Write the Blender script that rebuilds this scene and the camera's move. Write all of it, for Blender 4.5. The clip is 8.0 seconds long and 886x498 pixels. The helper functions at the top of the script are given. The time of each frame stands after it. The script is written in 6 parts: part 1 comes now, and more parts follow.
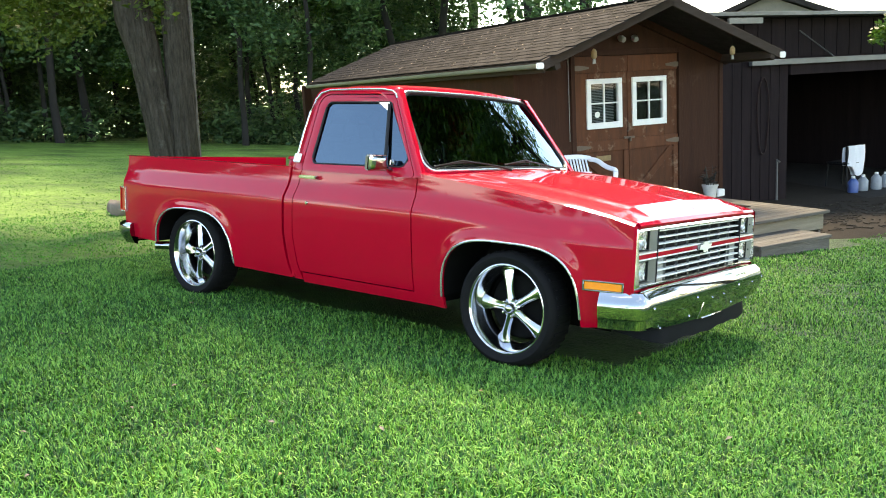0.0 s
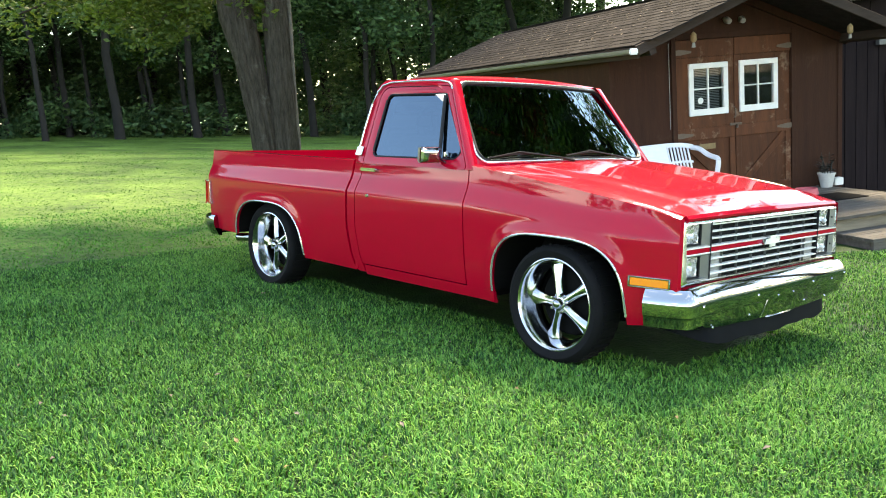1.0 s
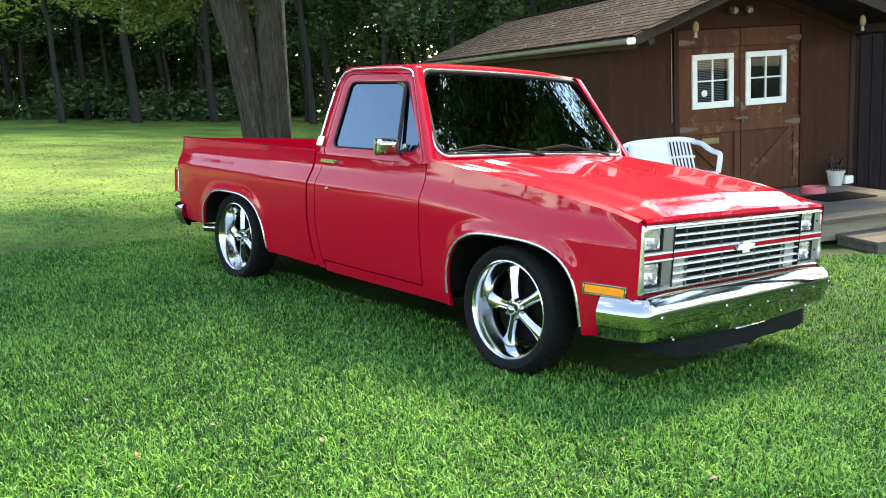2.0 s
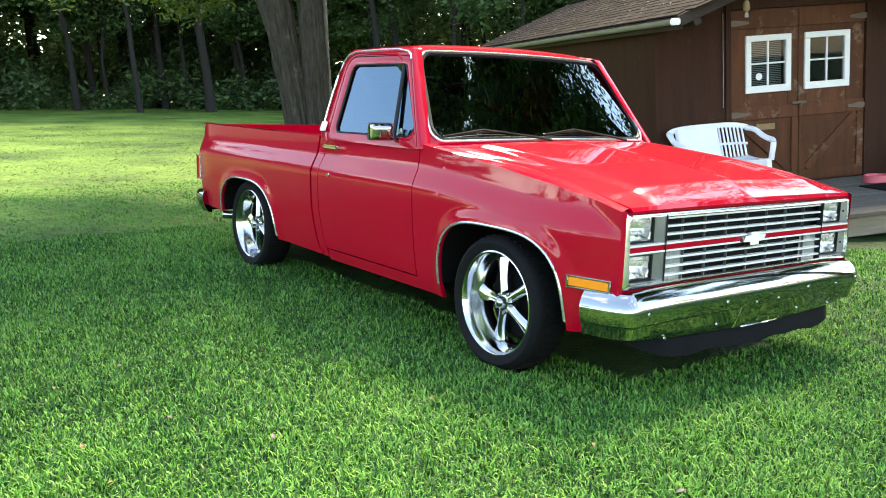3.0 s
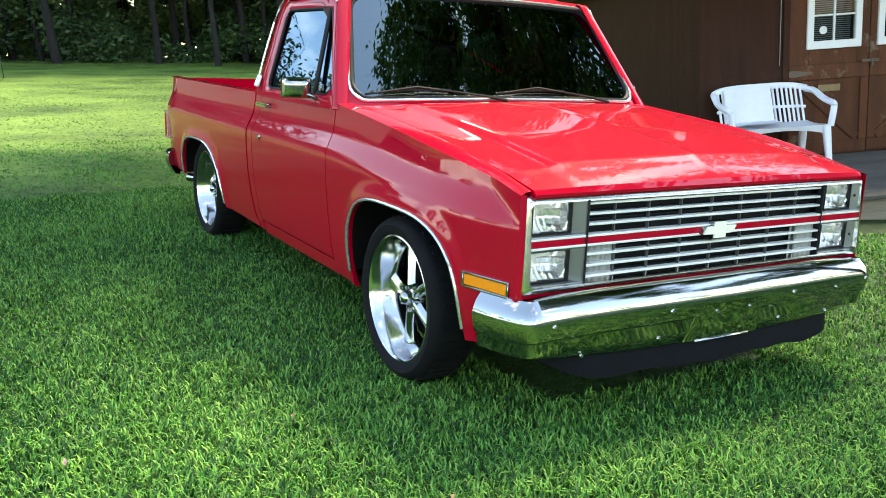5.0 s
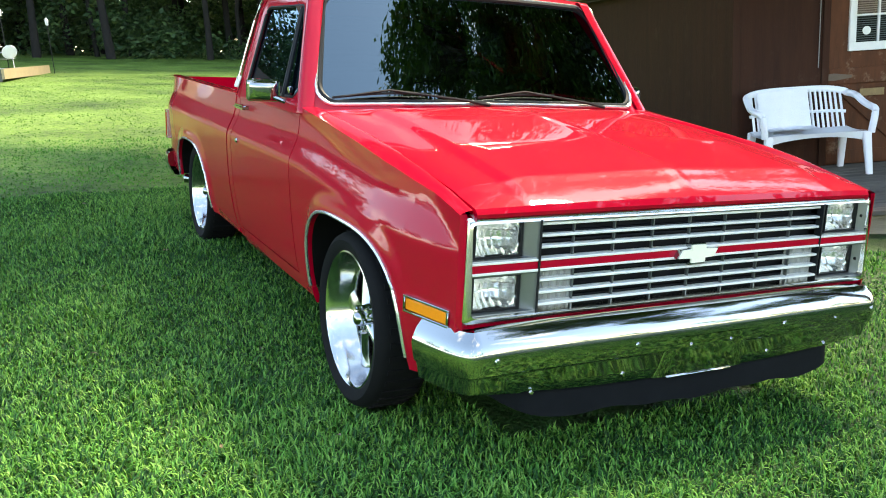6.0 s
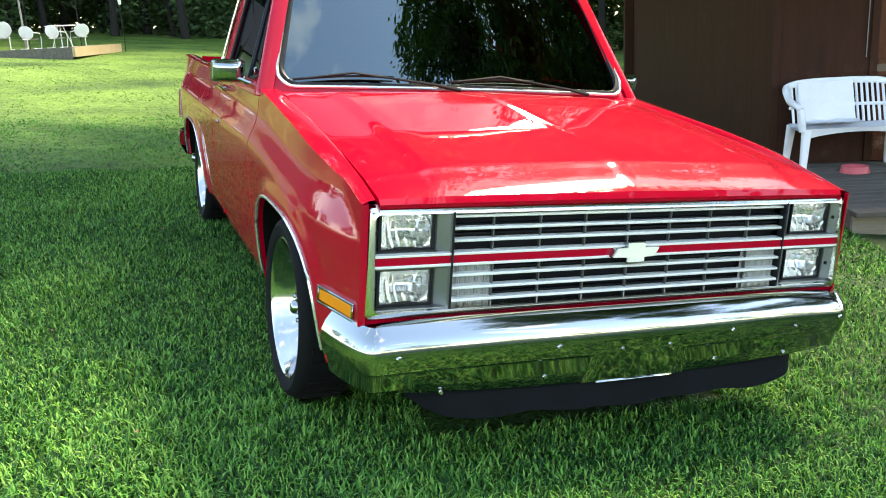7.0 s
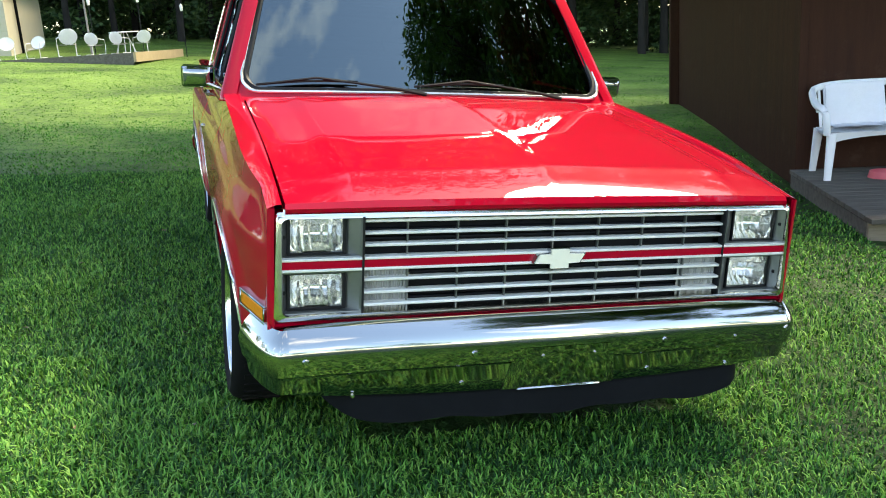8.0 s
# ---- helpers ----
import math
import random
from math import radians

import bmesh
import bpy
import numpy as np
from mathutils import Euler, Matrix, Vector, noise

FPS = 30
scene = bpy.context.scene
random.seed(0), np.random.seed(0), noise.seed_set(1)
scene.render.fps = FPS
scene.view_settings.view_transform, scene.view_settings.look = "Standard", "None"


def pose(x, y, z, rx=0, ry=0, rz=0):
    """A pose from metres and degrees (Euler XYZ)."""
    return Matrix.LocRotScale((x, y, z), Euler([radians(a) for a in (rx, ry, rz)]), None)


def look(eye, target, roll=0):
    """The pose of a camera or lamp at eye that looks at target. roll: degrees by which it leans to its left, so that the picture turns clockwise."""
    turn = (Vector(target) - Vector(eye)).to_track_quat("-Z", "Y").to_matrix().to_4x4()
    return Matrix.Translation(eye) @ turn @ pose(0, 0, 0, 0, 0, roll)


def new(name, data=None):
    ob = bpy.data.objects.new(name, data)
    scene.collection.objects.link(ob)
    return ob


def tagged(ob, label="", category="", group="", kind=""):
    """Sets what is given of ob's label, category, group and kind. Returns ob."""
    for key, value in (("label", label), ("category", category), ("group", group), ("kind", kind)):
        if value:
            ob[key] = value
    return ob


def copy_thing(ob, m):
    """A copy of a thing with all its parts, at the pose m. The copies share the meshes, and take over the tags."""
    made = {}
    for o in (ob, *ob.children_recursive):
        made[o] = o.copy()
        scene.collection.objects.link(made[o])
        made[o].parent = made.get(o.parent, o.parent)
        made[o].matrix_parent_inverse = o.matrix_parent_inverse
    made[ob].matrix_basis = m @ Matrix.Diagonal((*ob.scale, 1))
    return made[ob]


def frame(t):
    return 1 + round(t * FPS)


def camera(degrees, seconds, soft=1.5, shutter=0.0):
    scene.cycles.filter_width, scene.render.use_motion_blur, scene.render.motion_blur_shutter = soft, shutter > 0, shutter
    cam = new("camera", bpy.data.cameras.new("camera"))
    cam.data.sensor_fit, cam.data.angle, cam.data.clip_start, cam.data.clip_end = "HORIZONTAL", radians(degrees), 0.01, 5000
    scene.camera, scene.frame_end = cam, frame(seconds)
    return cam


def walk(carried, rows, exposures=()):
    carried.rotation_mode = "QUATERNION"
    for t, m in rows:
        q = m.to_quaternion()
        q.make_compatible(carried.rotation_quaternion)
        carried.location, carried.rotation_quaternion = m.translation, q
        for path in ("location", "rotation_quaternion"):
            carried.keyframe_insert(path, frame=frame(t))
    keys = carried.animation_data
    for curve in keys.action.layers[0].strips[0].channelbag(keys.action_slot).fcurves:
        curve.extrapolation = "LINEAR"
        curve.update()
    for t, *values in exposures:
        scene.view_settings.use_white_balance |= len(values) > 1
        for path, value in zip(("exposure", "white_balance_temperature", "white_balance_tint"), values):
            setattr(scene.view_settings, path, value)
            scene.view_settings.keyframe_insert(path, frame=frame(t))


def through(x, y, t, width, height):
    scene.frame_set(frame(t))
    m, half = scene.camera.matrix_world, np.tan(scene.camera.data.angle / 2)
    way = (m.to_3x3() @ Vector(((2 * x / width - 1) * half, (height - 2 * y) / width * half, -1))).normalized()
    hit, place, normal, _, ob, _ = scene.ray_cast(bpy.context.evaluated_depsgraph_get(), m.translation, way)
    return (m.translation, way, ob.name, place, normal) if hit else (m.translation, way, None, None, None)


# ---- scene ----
cam = camera(53.7, 8.0, soft=1.0)
PATH = [
    (0, (2.828, -4.957, 1.596), (1.582, -3.433, 1.240), -3.17),
    (0.5, (3.029, -4.756, 1.572), (1.648, -3.348, 1.239), -4.17),
    (1, (3.131, -4.571, 1.571), (1.668, -3.255, 1.212), -4.52),
    (1.5, (3.129, -4.316, 1.543), (1.659, -3.015, 1.162), -3.80),
    (1.7, (3.126, -4.215, 1.552), (1.653, -2.917, 1.169), -3.70),
    (2.8, (3.289, -3.678, 1.493), (1.697, -2.531, 1.109), -4.08),
    (3, (3.285, -3.577, 1.478), (1.683, -2.446, 1.083), -4.15),
    (3.5, (3.247, -3.308, 1.441), (1.644, -2.180, 1.043), -4.65),
    (4, (3.227, -3.039, 1.427), (1.604, -1.936, 1.039), -6.11),
    (4.5, (3.225, -2.735, 1.403), (1.536, -1.746, 0.990), -5.05),
    (5, (3.097, -2.461, 1.375), (1.397, -1.520, 0.901), -3.89),
    (5.2, (3.029, -2.365, 1.391), (1.337, -1.407, 0.921), -3.81),
    (6.3, (3.018, -1.850, 1.357), (1.226, -1.098, 0.884), -3.34),
    (6.5, (3.051, -1.742, 1.358), (1.242, -1.037, 0.879), -3.08),
    (7, (3.103, -1.507, 1.329), (1.289, -0.828, 0.832), -2.94),
    (7.5, (3.137, -1.273, 1.331), (1.312, -0.621, 0.838), -2.70),
    (8, (3.254, -1.074, 1.311), (1.389, -0.537, 0.828), -3.46),
]
EXPOSURES = [(0.0, 2.74, 8700, 8), (3.5, 2.73, 8400, 7), (4.5, 2.68, 8300, 7), (5.0, 2.53, 8300, 6), (6.5, 2.56, 8400, 5), (7.0, 2.52, 8400, 5), (8.0, 2.23, 8300, 6)]
walk(cam, [(t, look(eye, target, roll)) for t, eye, target, roll in PATH], EXPOSURES)

# ---- world, sun ----
SUN_EL, SUN_AZ = 54.0, 111.0     # azimuth counted from +x towards +y
world = bpy.data.worlds.new("world")
scene.world = world
world.use_nodes = True
wn = world.node_tree.nodes
sky = wn.new("ShaderNodeTexSky")
sky.sky_type = "NISHITA"
sky.sun_disc = False
sky.sun_elevation = radians(SUN_EL)
sky.sun_rotation = radians(90 - SUN_AZ)
sky.air_density, sky.dust_density, sky.ozone_density = 1.0, 0.6, 2.5
wn["Background"].inputs["Strength"].default_value = 0.17
# thin broken cloud all over the sky
wl = world.node_tree.links
wtc, wnz, wrp, wpale, wmx = wn.new("ShaderNodeTexCoord"), wn.new("ShaderNodeTexNoise"), wn.new("ShaderNodeMapRange"), wn.new("ShaderNodeHueSaturation"), wn.new("ShaderNodeMix")
wnz.inputs["Scale"].default_value, wnz.inputs["Detail"].default_value, wnz.inputs["Roughness"].default_value = 3.2, 7, 0.6
wrp.inputs["From Min"].default_value, wrp.inputs["From Max"].default_value = 0.55, 0.70
wpale.inputs["Saturation"].default_value, wpale.inputs["Value"].default_value = 0.25, 1.7
wmx.data_type = "RGBA"
wmap = wn.new("ShaderNodeMapping")
wmap.inputs["Rotation"].default_value = (0.0, 0.0, 2.2)
wl.new(wtc.outputs["Generated"], wmap.inputs["Vector"])
wl.new(wmap.outputs["Vector"], wnz.inputs["Vector"])
wl.new(wnz.outputs["Fac"], wrp.inputs["Value"])
wl.new(sky.outputs["Color"], wpale.inputs["Color"])
wl.new(wrp.outputs["Result"], wmx.inputs["Factor"])
wl.new(sky.outputs["Color"], wmx.inputs["A"])
wl.new(wpale.outputs["Color"], wmx.inputs["B"])
wl.new(wmx.outputs["Result"], wn["Background"].inputs["Color"])
sun_data = bpy.data.lights.new("sun", "SUN")
sun_data.energy, sun_data.angle, sun_data.color = 2.45, radians(14.0), (1.0, 0.92, 0.78)
sun = new("sun", sun_data)
sd = Vector((math.cos(radians(SUN_EL)) * math.cos(radians(SUN_AZ)), math.cos(radians(SUN_EL)) * math.sin(radians(SUN_AZ)), math.sin(radians(SUN_EL))))
sun.matrix_world = look(sd * 60, (0, 0, 0))


# ---- materials ----
def material(name, color, rough=0.6, metal=0.0, spec=0.5, coat=0.0, var=0.0, scale=8.0, bump=0.0, bump_scale=60.0, color2=None, streak=None, obj_random=0.0, trans=0.0, scuff=None):
    """Principled surface whose colour wanders between two tones at two scales, with a fine relief."""
    m = bpy.data.materials.new(name)
    m.use_nodes = True
    nt = m.node_tree
    N, L = nt.nodes, nt.links
    b = N["Principled BSDF"]
    b.inputs["Base Color"].default_value = (*color, 1)
    b.inputs["Roughness"].default_value = rough
    b.inputs["Metallic"].default_value = metal
    b.inputs["Specular IOR Level"].default_value = spec
    b.inputs["Coat Weight"].default_value = coat
    b.inputs["Coat Roughness"].default_value = 0.015
    b.inputs["Coat IOR"].default_value = 1.44
    b.inputs["Transmission Weight"].default_value = trans
    tc = N.new("ShaderNodeTexCoord")
    mp = N.new("ShaderNodeMapping")
    L.new(tc.outputs["Object"], mp.inputs["Vector"])
    if streak:
        mp.inputs["Scale"].default_value = streak
    col = None
    if var > 0 or color2:
        c2 = color2 or tuple(c * (1 - var) for c in color)
        n1 = N.new("ShaderNodeTexNoise")
        n1.inputs["Scale"].default_value = scale
        n1.inputs["Detail"].default_value = 6
        n1.inputs["Roughness"].default_value = 0.65
        n2 = N.new("ShaderNodeTexNoise")
        n2.inputs["Scale"].default_value = scale * 7.3
        n2.inputs["Detail"].default_value = 4
        L.new(mp.outputs["Vector"], n1.inputs["Vector"])
        L.new(mp.outputs["Vector"], n2.inputs["Vector"])
        add = N.new("ShaderNodeMath")
        add.operation = "MULTIPLY_ADD"
        add.inputs[1].default_value = 0.45
        L.new(n2.outputs["Fac"], add.inputs[0])
        sc = N.new("ShaderNodeMath")
        sc.operation = "MULTIPLY_ADD"
        sc.inputs[1].default_value = 1.5
        sc.inputs[2].default_value = -0.48
        L.new(n1.outputs["Fac"], sc.inputs[0])
        L.new(sc.outputs[0], add.inputs[2])
        mix = N.new("ShaderNodeMix")
        mix.data_type = "RGBA"
        mix.inputs["A"].default_value = (*color, 1)
        mix.inputs["B"].default_value = (*c2, 1)
        mix.clamp_factor = True
        L.new(add.outputs[0], mix.inputs["Factor"])
        col = mix.outputs["Result"]
    if scuff and col:
        sn, sr, sx = N.new("ShaderNodeTexNoise"), N.new("ShaderNodeMapRange"), N.new("ShaderNodeMix")
        sn.inputs["Scale"].default_value, sn.inputs["Detail"].default_value, sn.inputs["Roughness"].default_value = 3.2, 9, 0.72
        sr.inputs["From Min"].default_value, sr.inputs["From Max"].default_value, sr.inputs["To Max"].default_value = 0.57, 0.72, 0.65
        sx.data_type = "RGBA"
        sx.inputs["B"].default_value = (*scuff, 1)
        L.new(tc.outputs["Object"], sn.inputs["Vector"])
        L.new(sn.outputs["Fac"], sr.inputs["Value"])
        L.new(sr.outputs["Result"], sx.inputs["Factor"])
        L.new(col, sx.inputs["A"])
        col = sx.outputs["Result"]
    if obj_random > 0:
        oi = N.new("ShaderNodeObjectInfo")
        hs = N.new("ShaderNodeHueSaturation")
        mr = N.new("ShaderNodeMapRange")
        mr.inputs["To Min"].default_value = 1 - obj_random
        mr.inputs["To Max"].default_value = 1 + obj_random
        L.new(oi.outputs["Random"], mr.inputs["Value"])
        L.new(mr.outputs["Result"], hs.inputs["Value"])
        if col:
            L.new(col, hs.inputs["Color"])
        else:
            hs.inputs["Color"].default_value = (*color, 1)
        col = hs.outputs["Color"]
    if col:
        L.new(col, b.inputs["Base Color"])
    if bump > 0:
        bn = N.new("ShaderNodeTexNoise")
        bn.inputs["Scale"].default_value = bump_scale
        bn.inputs["Detail"].default_value = 5
        L.new(mp.outputs["Vector"], bn.inputs["Vector"])
        bp = N.new("ShaderNodeBump")
        bp.inputs["Strength"].default_value = bump
        bp.inputs["Distance"].default_value = 0.01
        L.new(bn.outputs["Fac"], bp.inputs["Height"])
        L.new(bp.outputs["Normal"], b.inputs["Normal"])
    return m


def pane_glass(name, tint, ior=1.5, gloss=(1, 1, 1)):
    """A thin pane: tinted see-through with a mirror gloss that grows at grazing angles."""
    m = bpy.data.materials.new(name)
    m.use_nodes = True
    N, L = m.node_tree.nodes, m.node_tree.links
    N.remove(N["Principled BSDF"])
    tr, gl, fr, mx = N.new("ShaderNodeBsdfTransparent"), N.new("ShaderNodeBsdfGlossy"), N.new("ShaderNodeFresnel"), N.new("ShaderNodeMixShader")
    tr.inputs["Color"].default_value = (*tint, 1)
    gl.inputs["Roughness"].default_value = 0.003
    gl.inputs["Color"].default_value = (*gloss, 1)
    fr.inputs["IOR"].default_value = ior
    L.new(fr.outputs["Fac"], mx.inputs["Fac"])
    L.new(tr.outputs["BSDF"], mx.inputs[1])
    L.new(gl.outputs["BSDF"], mx.inputs[2])
    L.new(mx.outputs["Shader"], N["Material Output"].inputs["Surface"])
    return m


def leaf_material(name, dark, light, through=0.35):
    m = bpy.data.materials.new(name)
    m.use_nodes = True
    N, L = m.node_tree.nodes, m.node_tree.links
    b = N["Principled BSDF"]
    b.inputs["Roughness"].default_value = 0.5
    b.inputs["Specular IOR Level"].default_value = 0.3
    geo = N.new("ShaderNodeNewGeometry")
    ramp = N.new("ShaderNodeValToRGB")
    ramp.color_ramp.elements[0].color = (*dark, 1)
    ramp.color_ramp.elements[1].color = (*light, 1)
    L.new(geo.outputs["Random Per Island"], ramp.inputs["Fac"])
    tc = N.new("ShaderNodeTexCoord")
    nz = N.new("ShaderNodeTexNoise")
    nz.inputs["Scale"].default_value = 0.6
    nz.inputs["Detail"].default_value = 4
    L.new(tc.outputs["Object"], nz.inputs["Vector"])
    mr = N.new("ShaderNodeMapRange")
    mr.inputs["From Min"].default_value, mr.inputs["From Max"].default_value = 0.3, 0.7
    mr.inputs["To Min"].default_value, mr.inputs["To Max"].default_value = 0.6, 1.35
    L.new(nz.outputs["Fac"], mr.inputs["Value"])
    hs = N.new("ShaderNodeHueSaturation")
    L.new(mr.outputs["Result"], hs.inputs["Value"])
    L.new(ramp.outputs["Color"], hs.inputs["Color"])
    L.new(hs.outputs["Color"], b.inputs["Base Color"])
    tl = N.new("ShaderNodeBsdfTranslucent")
    L.new(hs.outputs["Color"], tl.inputs["Color"])
    mx = N.new("ShaderNodeMixShader")
    mx.inputs["Fac"].default_value = through
    L.new(b.outputs["BSDF"], mx.inputs[1])
    L.new(tl.outputs["BSDF"], mx.inputs[2])
    L.new(mx.outputs["Shader"], N["Material Output"].inputs["Surface"])
    return m


RED = material("red_paint", (0.395, 0.0006, 0.017), rough=0.5, spec=0.02, coat=0.85, var=0.06, scale=3, bump=0.006, bump_scale=5)
CHROME = material("chrome", (0.38, 0.39, 0.39), rough=0.06, metal=1.0, bump=0.01, bump_scale=9)
ALLOY = material("polished_alloy", (0.60, 0.61, 0.62), rough=0.13, metal=1.0, var=0.12, scale=20)
RUBBER = material("rubber", (0.007, 0.007, 0.008), rough=0.8, spec=0.15, var=0.4, scale=12, bump=0.1, bump_scale=80)
BLACK = material("black_plastic", (0.008, 0.009, 0.011), rough=0.5, spec=0.25, var=0.3, scale=14)
DAM = material("satin_black_valance", (0.009, 0.010, 0.013), rough=0.55, spec=0.04, var=0.4, scale=5, bump=0.04, bump_scale=8)
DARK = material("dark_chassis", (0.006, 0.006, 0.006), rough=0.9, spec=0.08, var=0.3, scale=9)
GRILLE_BLACK = material("grille_black", (0.008, 0.009, 0.012), rough=0.6, spec=0.1, var=0.3, scale=20)
SILVER = material("silver_grille_paint", (0.82, 0.81, 0.77), rough=0.35, metal=0.15, var=0.08, scale=20)
GREY_SATIN = material("satin_grey_bezel", (0.19, 0.20, 0.20), rough=0.32, metal=0.7, var=0.15, scale=15)
AMBER = material("amber_lens", (0.90, 0.26, 0.015), rough=0.18, coat=0.6, var=0.1, scale=40, bump=0.15, bump_scale=120)
RED_LENS = material("red_lens", (0.40, 0.01, 0.01), rough=0.15, coat=0.6)
LAMP_CLEAR = material("clear_ribbed_lens", (0.36, 0.36, 0.35), rough=0.2, metal=0.1, coat=1.0, var=0.3, scale=22, bump=0.35, bump_scale=25, streak=(1, 3, 1))
REFLECTOR = material("lamp_reflector", (0.95, 0.95, 0.93), rough=0.13, metal=0.75, var=0.1, scale=30, bump=0.08, bump_scale=30)
BRIGHT = material("bright_moulding", (0.72, 0.73, 0.72), rough=0.2, metal=0.8, var=0.06, scale=25)
TRIM = material("aluminium_trim", (0.80, 0.78, 0.72), rough=0.16, metal=1.0, var=0.08, scale=25)
IVORY = material("ivory_badge", (0.88, 0.84, 0.70), rough=0.3, var=0.08, scale=30)
WHITE_EMBLEM = material("white_emblem", (0.78, 0.78, 0.76), rough=0.3, var=0.06, scale=30)
CLOTH_GREY = material("seat_cloth", (0.035, 0.036, 0.042), rough=0.9, var=0.3, scale=25, bump=0.2)
DASH = material("dash_vinyl", (0.02, 0.021, 0.025), rough=0.6, var=0.2, scale=20)
GLASS = pane_glass("tinted_glass", (0.025, 0.032, 0.036), 2.2, (0.72, 0.93, 1.0))
SIDE_GLASS = pane_glass("side_glass", (0.025, 0.035, 0.05), 2.1, (0.55, 0.78, 1.0))
CLEAR = pane_glass("clear_pane", (0.50, 0.53, 0.56), 1.32)
LENS_GLASS = pane_glass("lamp_glass", (0.97, 0.98, 0.98), 1.5)
BLIND = material("grey_blind", (0.30, 0.31, 0.33), rough=0.6, var=0.2, scale=12)
SIDING = material("brown_siding", (0.056, 0.022, 0.012), rough=0.75, color2=(0.024, 0.011, 0.008), scuff=(0.075, 0.042, 0.030), spec=0.12, scale=1.3, bump=0.35, bump_scale=14, streak=(6, 6, 0.5))
DOORWOOD = material("worn_brown_door_boards", (0.125, 0.042, 0.017), rough=0.7, scuff=(0.34, 0.24, 0.17), color2=(0.045, 0.017, 0.009), spec=0.2, scale=2.2, bump=0.3, bump_scale=20, streak=(5, 5, 0.7), obj_random=0.15)
WHITE = material("white_paint", (0.78, 0.78, 0.76), rough=0.5, var=0.12, scale=9, bump=0.05, bump_scale=60)
PLASTIC_WHITE = material("white_garden_plastic", (0.80, 0.82, 0.86), rough=0.38, var=0.08, scale=6)
TOWEL = material("white_towel", (0.80, 0.81, 0.86), rough=0.95, var=0.08, scale=14, bump=0.5, bump_scale=90)
SHINGLE = material("weathered_shingle", (0.040, 0.036, 0.036), rough=0.95, spec=0.06, color2=(0.014, 0.012, 0.011), scale=7, bump=0.5, bump_scale=70, obj_random=0.3)
FASCIA = material("weathered_fascia", (0.055, 0.040, 0.033), rough=0.85, spec=0.15, var=0.5, scale=3, bump=0.2, bump_scale=30, streak=(1, 1, 4))
GUTTER = material("grey_gutter", (0.27, 0.255, 0.23), rough=0.55, var=0.4, scale=3)
DECK = material("grey_deck_boards", (0.165, 0.150, 0.130), rough=0.85, spec=0.2, color2=(0.050, 0.044, 0.038), scale=2.0, bump=0.6, bump_scale=14, streak=(0.8, 9, 9), obj_random=0.18)
GARAGE = material("dark_garage_boards", (0.026, 0.019, 0.021), rough=0.9, spec=0.06, color2=(0.012, 0.009, 0.010), scale=1.2, bump=0.3, bump_scale=18, streak=(5, 5, 0.5))
TIN = material("galvanised_tin", (0.16, 0.165, 0.17), rough=0.45, metal=0.4, var=0.4, scale=2.5)
BARK = material("tree_bark", (0.075, 0.066, 0.054), rough=0.95, spec=0.05, scuff=(0.13, 0.13, 0.11), color2=(0.010, 0.008, 0.007), scale=9, bump=1.0, bump_scale=20, streak=(3.5, 3.5, 0.7))
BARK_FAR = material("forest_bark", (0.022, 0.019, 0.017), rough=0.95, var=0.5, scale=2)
LEAF = leaf_material("leaves", (0.025, 0.075, 0.010), (0.085, 0.17, 0.02))
LEAF_FAR = leaf_material("forest_leaves", (0.034, 0.088, 0.038), (0.105, 0.185, 0.062))
# leaf copy with sunshine put into its yellower colour, for the low hanging leaves
LEAF_LIT = leaf_material("sunlit_leaves", (0.035, 0.075, 0.012), (0.095, 0.135, 0.020))
CREAM = material("cream_house_wall", (0.50, 0.46, 0.36), rough=0.7, var=0.08, scale=2)
RIM_WOOD = material("pale_weathered_lumber", (0.27, 0.23, 0.17), rough=0.85, color2=(0.13, 0.11, 0.08), scale=2, bump=0.4, bump_scale=14, streak=(0.8, 9, 9))
PALE_WOOD = material("pale_new_lumber", (0.48, 0.36, 0.22), rough=0.8, var=0.3, scale=3)
POT = material("grey_white_pot", (0.58, 0.58, 0.55), rough=0.6, var=0.3, scale=10)
PINK = material("faded_pink_plastic", (0.55, 0.09, 0.11), rough=0.5, var=0.15, scale=8)
STRAW = material("straw_yellow_wood", (0.30, 0.20, 0.09), rough=0.8, var=0.4, scale=25)
BLUE = material("blue_plastic", (0.06, 0.12, 0.35), rough=0.4, var=0.2, scale=12)
JUG = material("milky_plastic", (0.28, 0.31, 0.35), rough=0.4, var=0.3, scale=12)
STONE = material("pale_fieldstone", (0.26, 0.21, 0.17), rough=0.9, spec=0.15, color2=(0.14, 0.11, 0.09), scale=6, bump=0.5, bump_scale=20)
DIRT = material("bare_dirt", (0.036, 0.028, 0.021), rough=0.95, spec=0.1, color2=(0.020, 0.016, 0.013), scale=3, bump=0.6, bump_scale=30)
CONCRETE = material("dusty_concrete", (0.050, 0.044, 0.040), spec=0.1, rough=0.9, var=0.4, scale=2, bump=0.2, bump_scale=30)
PALE_METAL = material("worn_steel", (0.15, 0.11, 0.085), rough=0.6, metal=0.5, var=0.3, scale=20)


